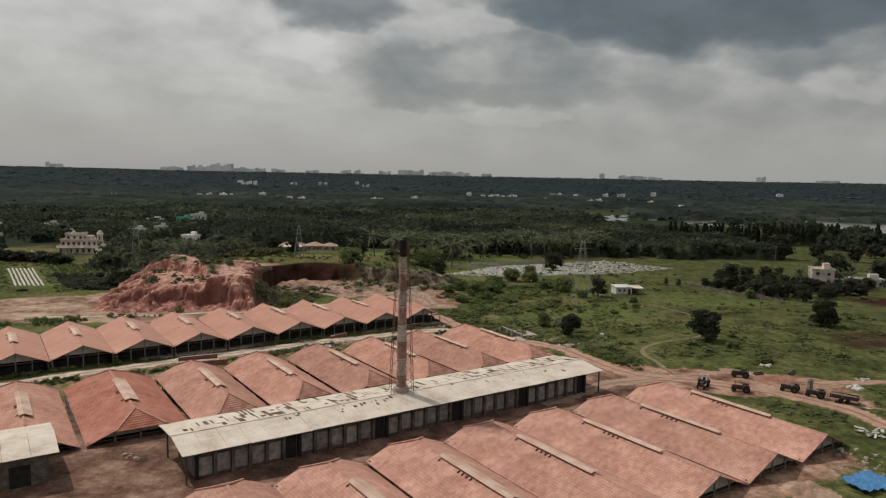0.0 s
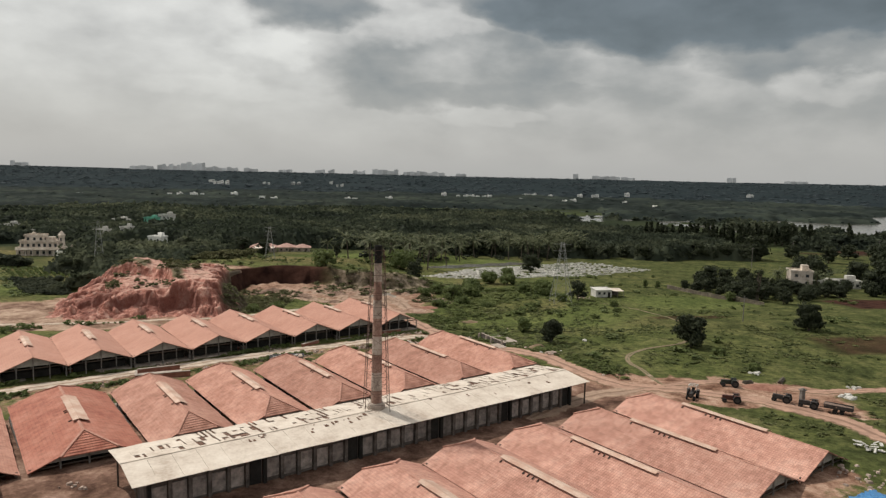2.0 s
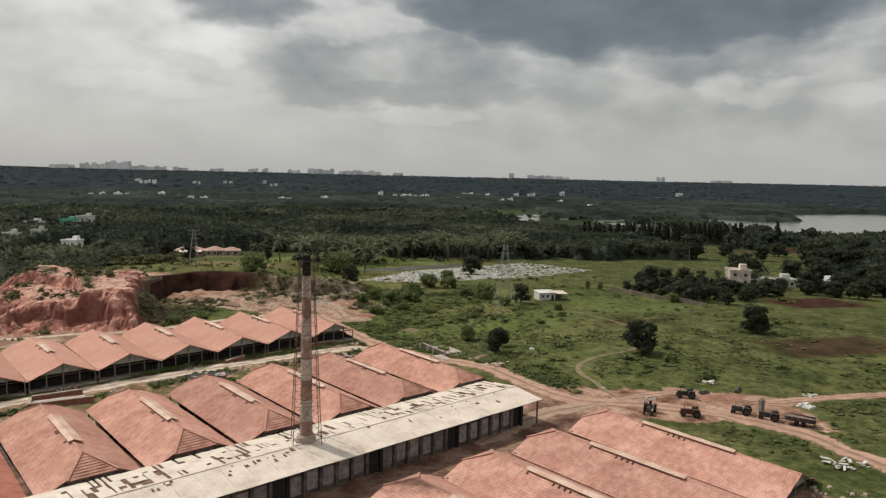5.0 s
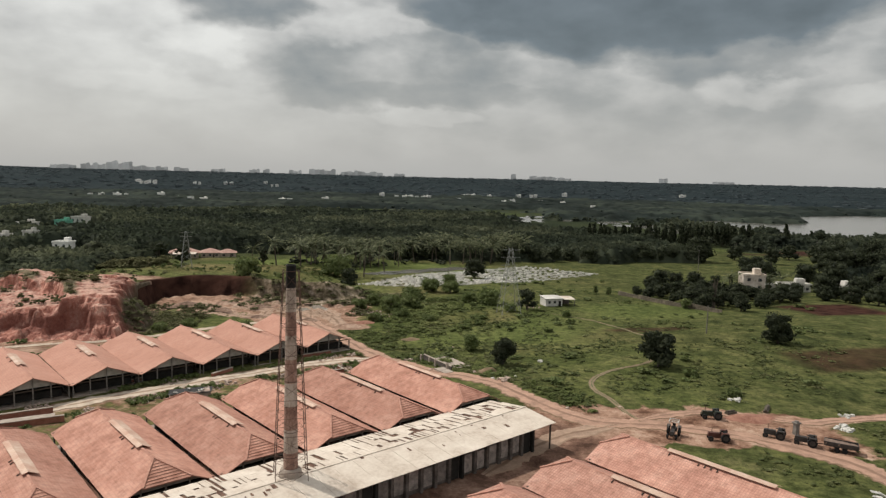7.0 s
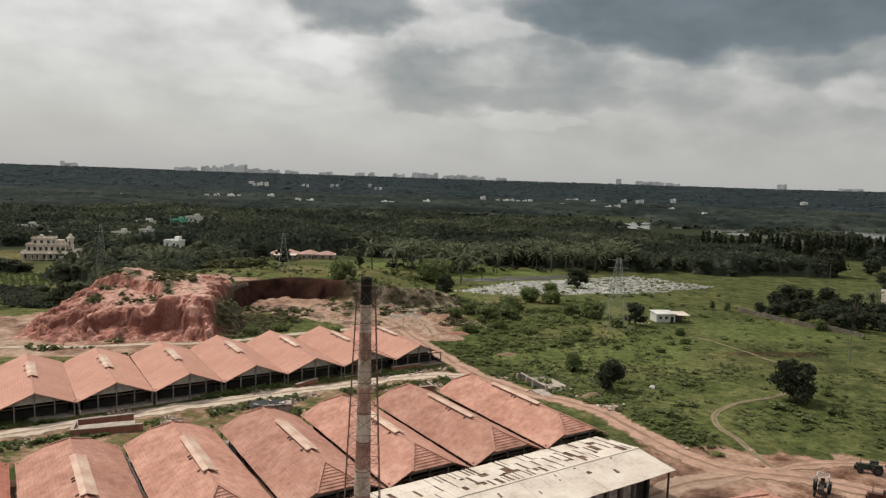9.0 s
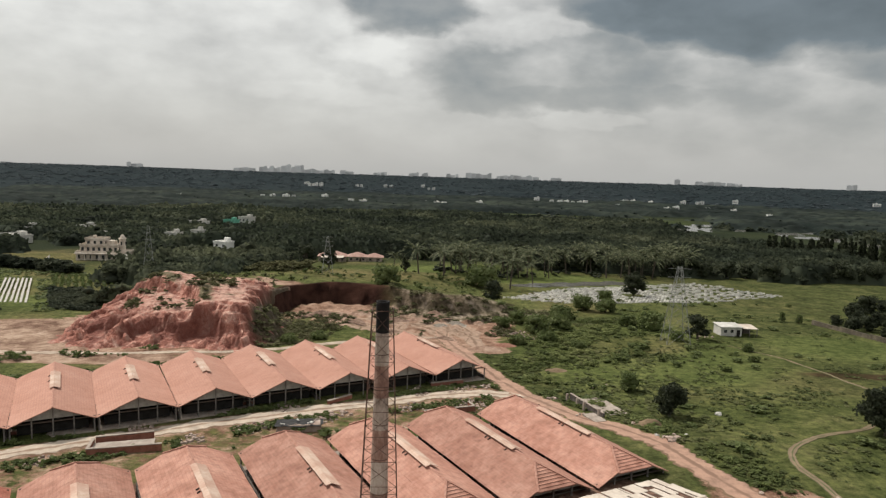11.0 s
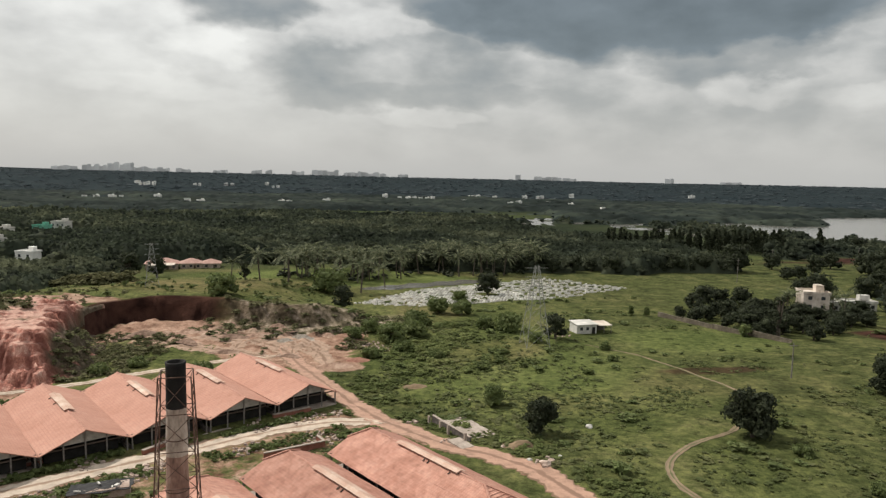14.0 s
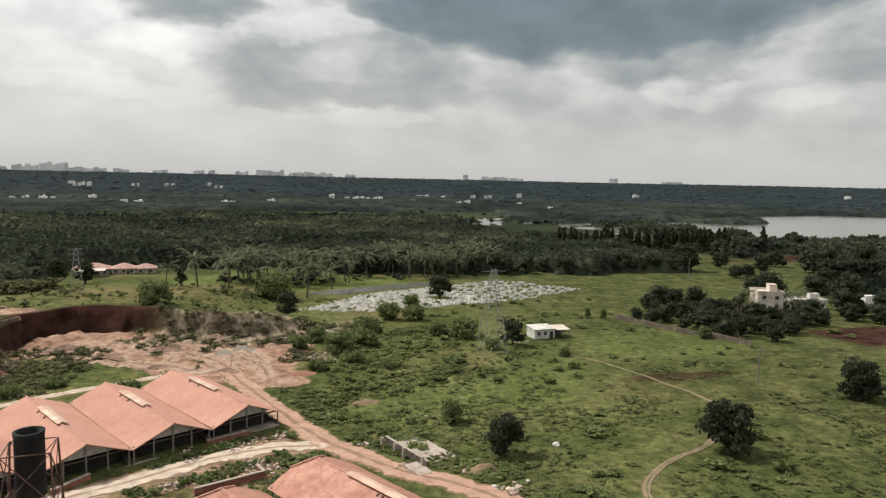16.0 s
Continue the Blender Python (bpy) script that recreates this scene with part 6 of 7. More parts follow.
first_slender = None
for i in range(66):
    t = (i // 3) / 21 + rs.uniform(-0.02, 0.02)
    x, y = 150 + 143 * t + rs.normal() * 1.5, 543 + 27 * t + 7 * (i % 3) + rs.uniform(-2, 2)
    k = rs.uniform(0.7, 1.0)
    m = pose(x, y, gz(x, y), rs.uniform(-3, 3), rs.uniform(-3, 3), rs.uniform(0, 360))
    if first_slender is None:
        first_slender = slender(m)
    else:
        copy_thing(first_slender, m).scale = (k, k, k)
for x, y, k in ((322, 577, 1.1), (327, 582, 0.8), (317, 573, 0.6), (352, 590, 0.75)):
    copy_thing(first_slender, pose(x, y, gz(x, y))).scale = (k, k, k)


# ---- white plots ----
def white_plots():
    r = np.random.RandomState(12)
    corners = [(-15.9, 324), (29, 316), (104, 373), (72.7, 404), (6.8, 358)]
    ux, uy = 0.926, 0.377
    s = Shape()
    for k in range(36):
        for j in range(110):
            a, b = j * 1.55 + r.uniform(-0.12, 0.12), k * 2.3
            x, y = -40 + a * ux - b * uy, 300 + a * uy + b * ux
            inside = True
            for (ax, ay), (bx, by) in zip(corners, corners[1:] + corners[:1]):
                if (bx - ax) * (y - ay) - (by - ay) * (x - ax) < 0:
                    inside = False
            if not inside or r.rand() < 0.07 or math.hypot(x - 37, y - 350) < 5:
                continue
            if x + 0.5 * (y - 340) > 58 and r.rand() < 0.3:
                continue
            if 18 < x < 40 and y < 326 and r.rand() < 0.7:
                continue
            sparse = x + 0.5 * (y - 340) > 58
            s.box((x, y, gz(x, y) + 0.2), (1.5 if sparse else r.uniform(1.0, 1.4), r.uniform(0.3, 0.4) if sparse else r.uniform(0.55, 0.75), r.uniform(0.4, 0.6)), 0.386 + r.uniform(-0.03, 0.03), 0.8)
    tagged(solid("white_plot_rows", s, PLOT, pose(0, 0, 0), "rows of small white blocks in a fenced plot", "plot rows", kind="stuff"))


PLOT = material("whitewashed_blocks", [(0.42, 0.40, 0.37), (0.66, 0.64, 0.60)], 0.8, 0.9, island=0.3)
white_plots()


# shallow flooded bed behind the plots
def pond(name, line, half, label):
    p = np.array(curve(line, 6))
    d = np.gradient(p, axis=0)
    d /= np.linalg.norm(d, axis=1)[:, None]
    a = np.linspace(-1, 1, 7)
    wide = half * (0.8 + 0.2 * np.sin(np.arange(len(p)) * 1.7)) * smooth(np.minimum(np.arange(len(p)), len(p) - 1 - np.arange(len(p))) / 3 + 0.1)
    P = p[:, None, :] + np.stack([-d[:, 1], d[:, 0]], 1)[:, None, :] * (a[None, :, None] * wide[:, None, None])
    z = height(P[..., 0], P[..., 1]) + 0.12
    idx = np.arange(z.size).reshape(z.shape)
    q = np.stack([idx[:-1, :-1], idx[:-1, 1:], idx[1:, 1:], idx[1:, :-1]], -1).reshape(-1, 4)
    tagged(new(name, fast_mesh(name, np.concatenate([P, z[..., None]], -1).reshape(-1, 3), q, WATER, True)), label, "pond", kind="structure")


pond("pond_water", [(-16, 362), (2, 369), (22, 381), (42, 394)], 7, "shallow grey flooded bed beside the white plots")


# ---- nursery rows by the white house ----
COVER = material("crop_sheet", [(0.26, 0.24, 0.21), (0.50, 0.47, 0.43)], 0.6, 0.8, 0.2)
for i in range(7):
    s = Shape()
    x0, y0 = -172.5 - 1.75 * i, 260 - 0.2 * i
    s.slab((x0, y0, 0.5), (x0 + 0.9, y0, 0.5), (x0 - 34.1, y0 + 45, 0.5), (x0 - 35, y0 + 45, 0.5), 0.08, 1, 10, 0.1, random.Random(i))
    solid("crop_cover", s, COVER, pose(0, 0, gz(x0 - 17, y0 + 21) + 0.2), "long white sheet laid over a crop bed", "crop cover", "white crop covers")
rows_plants = []
for i in range(9):
    for j in range(26):
        rows_plants.append((-185 + 2.6 * i - 0.9 * j, 290 + 0.65 * i + 1.2 * j, 1.5, 1.4))
scatter("plantation_rows", "rows of green plants in a nursery plot", "crop rows", rows_plants, LEAF_BUSH, 91, 22, 0.2, 3)
rs = np.random.RandomState(92)
a, b = rs.rand(900), rs.rand(900)
k = 1.3 + 2.0 * rs.rand(900) ** 2
x, y = -156 + 17 * a - 30 * b, 252 + a + 36 * b
ok = wobble(x, y, 12, 93) > -0.7
scatter("field_scrub", "dense dark green scrub below the nursery plot", "shrubs", np.stack([x, y, k, k * 0.55], 1)[ok], LEAF_FAR, 93, 26, 0.17, 4)
# weeds along the back of the shed row
x = rs.uniform(-155, -94, 520)
y = 189 + 0.52 * (x + 133) + rs.normal(size=520) * 2.2
k = 0.8 + 1.9 * rs.rand(520) ** 2
ok = (wobble(x, y, 14, 88) > -0.15) & (roads_away(x, y) > 1.2)
scatter("lane_scrub", "green weeds and bushes along the lane behind the sheds", "shrubs", np.stack([x, y, k, k * 0.6], 1)[ok], LEAF_BUSH, 87, 44, 0.13, 4)
# rough dark grass and scrub round the crop beds
x, y = rs.uniform(-250, -150, 2600), rs.uniform(247, 330, 2600)
k = 1.2 + 2.2 * rs.rand(2600) ** 2
across = (x + 172) + 0.76 * (y - 260)
ok = (wobble(x, y, 20, 97) > -0.55) & ((across > 3) | (across < -14) | (y > 306)) & (across < 26)
scatter("field_scrub", "rough dark grass and scrub round the crop beds", "shrubs", np.stack([x, y, k, k * 0.3], 1)[ok][:1300], LEAF_BUSH, 98, 22, 0.17, 4)
a, b = rs.rand(120), rs.rand(120)
k = 5.5 + 4.5 * rs.rand(120)
x, y = -285 + 80 * a, 342 + 7 * b - 14 * a
scatter("hedge_bushes", "belt of dark bushes between a dry field and crop beds", "shrubs", np.stack([x, y, k, k * 0.62], 1)[:75], LEAF_FAR, 99, 240, 0.09, 7)
# hedge of tall bushes on the land behind the mound
a, b = rs.rand(150), rs.rand(150)
k = 4.0 + 4.5 * rs.rand(150) ** 1.5
x, y = -150 + 50 * a + 4 * b, 338 - 22 * a + 9 * b
scatter("hedge_bushes", "rounded olive bushes grown together behind the mound", "shrubs", np.stack([x, y, k, k * 0.5], 1)[:110], SCRUB, 94, 220, 0.085, 7)
x, y = rs.uniform(-135, -86, 420), rs.uniform(262, 330, 420)
k = 0.7 + 1.8 * rs.rand(420) ** 2
ok = (wobble(x, y, 12, 95) > -0.2) & (side_of(x, y, RIM) > 3)
scatter("plateau_scrub", "low dull scrub on the bare ground behind the mound", "shrubs", np.stack([x, y, k, k * 0.5], 1)[ok], SCRUB, 96, 40, 0.14, 4)


# ---- buildings in the fields ----
def house(name, x, y, w, d, h, turn, label, wall, storeys=1, group="", roof="flat", category="house"):
    """A plain house: walls with window and door openings set in, slab roof with a parapet, a stair room above."""
    rng = random.Random(int(x * 7 + y))
    root = thing(name, pose(x, y, gz(x, y) - 0.3, 0, 0, turn), label, category, group)
    part("wall", Shape().box((0, 0, h / 2), (w, d, h)), wall, root)
    if roof == "flat":
        r = Shape().box((0, 0, h + 0.12), (w + 0.6, d + 0.6, 0.24))
        for a, b, c, e in ((0, -d / 2 - 0.2, w + 0.5, 0.15), (0, d / 2 + 0.2, w + 0.5, 0.15), (-w / 2 - 0.2, 0, 0.15, d + 0.5), (w / 2 + 0.2, 0, 0.15, d + 0.5)):
            r.box((a, b, h + 0.55), (c, e, 0.7))
        part("roof", r, wall, root)
        if storeys > 1 or w > 9:
            part("stair_room", Shape().box((w * 0.22, d * 0.1, h + 1.5), (w * 0.3, d * 0.4, 2.6)), wall, root)
    else:
        r = Shape()
        o, t = 0.7, min(w, d) * 0.24
        pts = [(-w / 2 - o, -d / 2 - o, h), (w / 2 + o, -d / 2 - o, h), (w / 2 + o, d / 2 + o, h), (-w / 2 - o, d / 2 + o, h), (-w / 2 + d / 2, 0, h + t), (w / 2 - d / 2, 0, h + t)]
        r.add(pts, [(0, 1, 5, 4), (1, 2, 5), (2, 3, 4, 5), (3, 0, 4), (3, 2, 1, 0)])
        part("roof", r, ROOF_RED, root, "red tiled hipped roof")
    n = max(2, int(w / 3.2))
    for s in range(storeys):
        for i in range(n):
            xx = -w / 2 + w * (i + 0.5) / n
            z = (s + 0.55) * h / storeys
            win = part("window", Shape().box((xx, -d / 2 - 0.01, z), (min(1.3, w / n * 0.5), 0.12, h / storeys * 0.4)), WINDOW, root)
            part("sill", Shape().box((xx, -d / 2 - 0.12, z - h / storeys * 0.22), (min(1.6, w / n * 0.6), 0.25, 0.1)), wall, win)
    part("door", Shape().box((w * 0.18, -d / 2 - 0.02, 1.05), (1.1, 0.14, 2.1)), WOOD, root)
    return root


def low_wall(name, a, b, h, thick, mat, label, cap=None):
    (ax, ay), (bx, by) = a, b
    ln, ang = math.hypot(bx - ax, by - ay), math.degrees(math.atan2(by - ay, bx - ax))
    mx, my = (ax + bx) / 2, (ay + by) / 2
    root = thing(name, pose(mx, my, gz(mx, my) - 0.4, 0, 0, ang), label, "wall")
    n = max(2, int(ln / 1.4))
    r = random.Random(int(ln * 13))
    for i in range(n):
        hh = h + 0.4 + r.uniform(-0.12, 0.1)
        part("wall_segment", Shape().box((-ln / 2 + ln * (i + 0.5) / n, 0, hh / 2), (ln / n - 0.01, thick, hh)), mat, root)
    part("coping", Shape().box((0, 0, h + 0.46), (ln, thick + 0.1, 0.12)), cap or CONCRETE, root)
    return root


# small hut in the meadow
def hut():
    root = thing("field_hut", pose(58.6, 273.5, gz(58.6, 272) - 0.2, 0, 0, 12), "small white field hut with a flat sheet roof and open lean-to", "hut")
    part("wall", Shape().box((-2.4, 0, 1.5), (6.4, 5, 3.0)), WHITE, root)
    part("roof", Shape().slab((-5.9, -3, 3.05), (1.2, -3, 3.05), (1.2, 3, 3.35), (-5.9, 3, 3.35), 0.12, 6, 4, 0.05, random.Random(1)), WHITE, root)
    part("lean_to_roof", Shape().slab((1.3, -2.6, 2.6), (6.0, -2.6, 2.5), (6.0, 2.6, 2.9), (1.3, 2.6, 3.0), 0.1, 4, 4, 0.06, random.Random(2)), SHEET, root)
    for x, y in ((5.7, -2.3), (5.7, 2.3), (3.4, -2.3)):
        part("lean_to_post", Shape().box((x, y, 1.25), (0.16, 0.16, 2.6)), POST, root)
    part("lean_to_wall", Shape().box((3.4, 2.2, 1.2), (4.2, 0.2, 2.4)), PLASTER, root)
    part("door", Shape().box((-0.2, -2.52, 1.1), (1.0, 0.12, 2.1)), DARK, root)
    for x in (-4.2, -2.2):
        part("window", Shape().box((x, -2.52, 1.7), (0.9, 0.12, 0.9)), WINDOW, root)


hut()


def pylon(x, y, h, base, turn, label):
    root = thing("pylon", pose(x, y, gz(x, y) - 0.2, 0, 0, turn), label, "pylon")

    def leg(i, t):
        k = base / 2 * (1 - 0.86 * t)
        return Vector((k * (1 if i in (0, 3) else -1), k * (1 if i < 2 else -1), h * t))

    for i in range(4):
        part("leg", Shape().beam(leg(i, 0), leg(i, 1), 0.12), PALE_METAL, root)
    lv = [0, 0.22, 0.4, 0.55, 0.68, 0.79, 0.89, 1.0]
    for a, b in zip(lv[:-1], lv[1:]):
        for i in range(4):
            j = (i + 1) % 4
            part("brace", Shape().beam(leg(i, a), leg(j, b), 0.05), PALE_METAL, root)
            part("brace", Shape().beam(leg(j, a), leg(i, b), 0.05), PALE_METAL, root)
    for t in (0.74, 0.86, 0.97):
        part("cross_arm", Shape().beam((-base * 0.5, 0, h * t), (base * 0.5, 0, h * t), 0.1), PALE_METAL, root)


pylon(37.6, 253.5, 22, 6.6, 8, "grey steel lattice power pylon in the meadow")
pylon(-83, 310, 15, 4.4, 20, "grey steel lattice pylon behind the quarry")
pylon(-168, 326, 23, 5, 30, "grey steel lattice pylon among dark trees")
for x, y, h in ((167.7, 399, 12), (225, 470, 11), (86.5, 214, 8), (300, 500, 11)):
    solid("power_pole", Shape().tube([(0, 0, 0, 0.16), (0, 0, h, 0.1)], 8).beam((-0.9, 0, h - 0.6), (0.9, 0, h - 0.6), 0.12), POST, pose(x, y, gz(x, y) - 0.2), "thin grey power pole with a cross arm", "pole", "power poles")

# house among the grove
house("villa", 149.5, 308, 8.6, 8.5, 9.2, -14, "stained cream three-storey house among palms and dark trees", CREAM, 3)
house("outbuilding", 166, 325, 9, 6, 3.4, -10, "low white outbuilding with a flat roof", WHITE)
house("outbuilding", 180, 328, 13, 6, 3.2, -6, "low white outbuilding with a flat roof", WHITE)
house("walled_house", 198, 321, 18, 7, 3.6, 8, "long white single-storey house beside red soil", WHITE)
for x, y in ((152, 306), (158, 309), (139, 307), (142, 310), (164, 311)):
    copy_thing(first_palm, pose(x, y, gz(x, y), 0, 0, x * 31))

for i, (x, y, w, h) in enumerate(((145, 306, 6, 4.5), (160, 315, 6, 4.5), (169, 317, 7, 5), (176, 318, 7, 5), (190, 312, 7, 4.5))):
    tree("broadleaf_tree", x, y, w, h, "dark green broadleaf tree in front of white houses", 400 + i, LEAF, 0.08, 1200)

# farm with red roofs
house("farmhouse", -117, 422, 15, 10, 3.2, 14, "farmhouse with a red tiled hipped roof", BEIGE, 1, "farm buildings", "hip")
house("farmhouse", -104, 426, 10, 9, 3.0, 14, "farmhouse with a red tiled hipped roof", BEIGE, 1, "farm buildings", "hip")
house("farmhouse", -95, 429, 9, 8, 2.8, 14, "farmhouse with a red tiled hipped roof", BEIGE, 1, "farm buildings", "hip")
s = Shape().slab((-6, -3, 3.2), (6, -3, 3.2), (6, 3, 3.6), (-6, 3, 3.6), 0.1, 4, 2, 0.04, random.Random(4))
root = thing("cattle_shed", pose(-114, 412, gz(-114, 412), 0, 0, 12), "open shed with a pale sheet roof by the farm", "shed")
part("roof", s, SHEET, root)
for x in (-5.5, 0, 5.5):
    for y in (-2.6, 2.6):
        part("post", Shape().box((x, y, 1.6), (0.2, 0.2, 3.3)), POST, root)

# large cream house beyond the nursery plot
def mansion():
    root = thing("mansion", pose(-227, 381, gz(-227, 381) - 0.3, 0, 0, 14), "large ornate cream house with stepped terraces and a corner turret", "house")
    tiers = ((0, 0, 0, 24, 13, 3.9), (-1.5, 1.2, 3.9, 19, 10, 3.5), (-4.5, 2.2, 7.4, 9.5, 7, 3.0))
    for cx, cy, z, w, d, h in tiers:
        storey = part("storey", Shape().box((cx, cy, z + h / 2), (w, d, h)), CREAM, root)
        part("cornice", Shape().box((cx, cy, z + h + 0.1), (w + 0.8, d + 0.8, 0.25)), CREAM, storey)
        rail = Shape()
        for sx, sy, lx, ly in ((0, -1, w + 0.6, 0.18), (0, 1, w + 0.6, 0.18), (-1, 0, 0.18, d + 0.6), (1, 0, 0.18, d + 0.6)):
            rail.box((cx + sx * (w / 2 + 0.2), cy + sy * (d / 2 + 0.2), z + h + 0.95), (lx, ly, 0.16)).box((cx + sx * (w / 2 + 0.2), cy + sy * (d / 2 + 0.2), z + h + 0.5), (lx, ly, 0.5), 0)
        part("balustrade", rail, CREAM, storey)
        n = int(w / 2.7)
        for i in range(n):
            xx = cx - w / 2 + w * (i + 0.5) / n
            win = part("window", Shape().box((xx, cy - d / 2, z + h * 0.52), (1.25, 0.16, h * 0.52)), WINDOW, root)
            part("hood", Shape().box((xx, cy - d / 2 - 0.25, z + h * 0.84), (1.7, 0.6, 0.16)), CREAM, win)
        for i in range(int(d / 3)):
            part("window", Shape().box((cx + w / 2, cy - d / 2 + d * (i + 0.5) / int(d / 3), z + h * 0.52), (0.16, 1.2, h * 0.5)), WINDOW, root)
    for i in range(7):
        part("column", Shape().tube([(-10.5 + 3.5 * i, -8.2, 0, 0.32), (-10.5 + 3.5 * i, -8.2, 3.7, 0.26)], 10), CREAM, root)
    part("porch_roof", Shape().box((0, -7.4, 3.85), (24, 2.2, 0.3)), CREAM, root)
    turret = part("turret", Shape().tube([(8.5, 1, 3.9, 1.7), (8.5, 1, 10.6, 1.6), (8.5, 1, 10.7, 2.0), (8.5, 1, 11.2, 2.0), (8.5, 1, 11.4, 1.5), (8.5, 1, 12.6, 0.9), (8.5, 1, 13.2, 0.1)], 12), CREAM, root)
    for i in range(4):
        part("window", Shape().box((8.5 + 1.62 * math.cos(1.571 * i - 1.571), 1 + 1.62 * math.sin(1.571 * i - 1.571), 8.6), (0.7, 0.7, 1.8), 1.571 * i), WINDOW, turret)
    part("water_tank", Shape().tube([(-6, 3, 10.6, 1.0), (-6, 3, 12.2, 1.0), (-6, 3, 12.5, 0.4)], 12), CREAM, root)
    part("stair_room", Shape().box((2.5, 3, 8.6), (4, 4, 2.4)), CREAM, root)


mansion()
for (ax, ay), (bx, by) in (((-252, 372), (-243, 358)), ((-243, 358), (-228, 357)), ((-212, 374), (-206, 366))):
    low_wall("garden_wall", (ax, ay), (bx, by), 1.8, 0.3, VILLAGE_WHITE, "white painted garden wall before the cream house")
house("gatehouse", -211, 372, 6, 5, 3.2, 14, "small bright white gatehouse below the cream house", VILLAGE_WHITE, 1)
house("block_house", -318, 492, 10, 9, 8, -20, "pale three-storey house among trees", WHITE, 3)
house("block_house", -300, 482, 8, 8, 5, -20, "pale rendered house among trees", WHITE, 1)
house("block_house", -329, 440, 22, 9, 5, -25, "low white house with a long terrace", WHITE, 1)
house("block_house", -345, 470, 12, 10, 8, -25, "white two-storey house at the edge of the woods", WHITE, 2)
house("white_house", -185, 429, 9, 7, 7.0, -10, "bright white two-storey house among dark trees", VILLAGE_WHITE, 2)
house("white_house", -246, 480, 9, 7, 6.5, -10, "white two-storey house among dark trees", WHITE, 2)
house("white_house", -230, 483, 7, 6, 8.5, -10, "narrow white two-storey house among dark trees", WHITE, 2)
house("green_house", -275, 624, 11, 8, 7.5, -12, "green painted house with white upper floor", GREEN_PAINT, 2)
house("white_house", -268, 640, 12, 9, 9.5, -12, "white two-storey house behind a green one", WHITE, 2)
house("white_house", -292, 600, 14, 9, 7, -12, "white house by the green house", WHITE, 2)

rv = random.Random(21)
SPLIT = []
for x, y, w, h in VILLAGE:
    left = -w / 2
    while left < w / 2 - 3:
        bw = min(rv.uniform(8, 17), max(7, w / 2 - left))
        SPLIT.append((x + left + bw / 2, y + rv.uniform(-12, 12), bw, 0.42 * h * rv.uniform(0.6, 1.2)))
        left += bw * rv.uniform(1.1, 1.7)
for x, y, w, h in SPLIT:
    lift = 3.0 if y > 1200 else 2
    house("village_house", x, y, w * 0.85, max(7, w * 0.6), h + lift, math.degrees(math.atan2(-x, y)) + rv.uniform(-25, 25), "distant white flat-roofed village house among trees", VILLAGE_WHITE, 2 if h > 7 else 1, "distant village houses")

# towers of the far city on the skyline
CITY = [(-32.81, 82, 19), (-22.88, 128, 26), (-21.18, 131, 45), (-20.11, 75, 22), (-18.80, 150, 19), (-16.82, 75, 15), (-14.12, 75, 15), (-11.37, 52, 19), (-10.44, 30, 22), (-8.12, 75, 15), (-6.01, 158, 30), (-3.90, 90, 19), (-2.25, 172, 22), (0.32, 60, 11), (9.71, 22, 22), (12.13, 165, 15), (13.85, 75, 11), (21.57, 41, 30), (26.00, 112, 8), (-24.54, 68, 15), (-25.35, 45, 11)]
rc = random.Random(8)
for az, w, h in CITY:
    left = -w / 2
    while left < w / 2:
        bw = min(rc.uniform(18, 42), w / 2 - left + 12)
        a = radians(az) + (left + bw / 2) / 4550
        x, y = 4550 * math.sin(a), 4550 * math.cos(a) + 40
        bh = 1.15 * h * rc.uniform(0.5, 1.05) + 9
        root = thing("city_tower", pose(x, y, gz(x, y) - 2, 0, 0, math.degrees(-a)), "pale hazy apartment block on the skyline", "tower block", "far city blocks")
        part("wall", Shape().box((0, 0, bh / 2), (bw, 15, bh)), HAZE_WALL, root)
        part("roof_plant", Shape().box((bw * 0.1, 0, bh + 1.5), (bw * 0.3, 6, 3)), HAZE_WALL, root)
        left += bw * rc.uniform(0.75, 1.1)


# ---- yard and roadside things ----
def white_shed():
    x, y = plan(8, 99.5)
    root = thing("store_building", pose(x, y, 0, 0, 0, PHI), "dark low store with a clean white sheet roof", "building")
    for i in range(8):
        a, b = -3.2 * (i + 1), -3.2 * i - 0.02
        part("roof_sheet", Shape().slab((a, 0, 3.0), (b, 0, 3.0), (b, 6.4, 3.7), (a, 6.4, 3.7), 0.06, 2, 3, 0.03, random.Random(i)), SHEET, root)
        part("roof_sheet", Shape().slab((a, 6.3, 3.7), (b, 6.3, 3.7), (b, 12.6, 3.0), (a, 12.6, 3.0), 0.06, 2, 3, 0.03, random.Random(40 + i)), SHEET, root)
    for yy in (1.2, 11.4):
        part("wall", Shape().box((-13.5, yy, 0.8), (24, 0.35, 4.4)), PLASTER, root)
    part("end_wall", Shape().box((-1.4, 6.3, 0.8), (0.35, 10.2, 4.4)), PLASTER, root)
    # no opening here: the dark of the doorway is a near-black panel
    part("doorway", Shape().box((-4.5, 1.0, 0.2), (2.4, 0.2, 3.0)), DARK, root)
    part("window", Shape().box((-7.6, 1.0, 1.2), (1.6, 0.16, 1.0)), WINDOW, root)


white_shed()


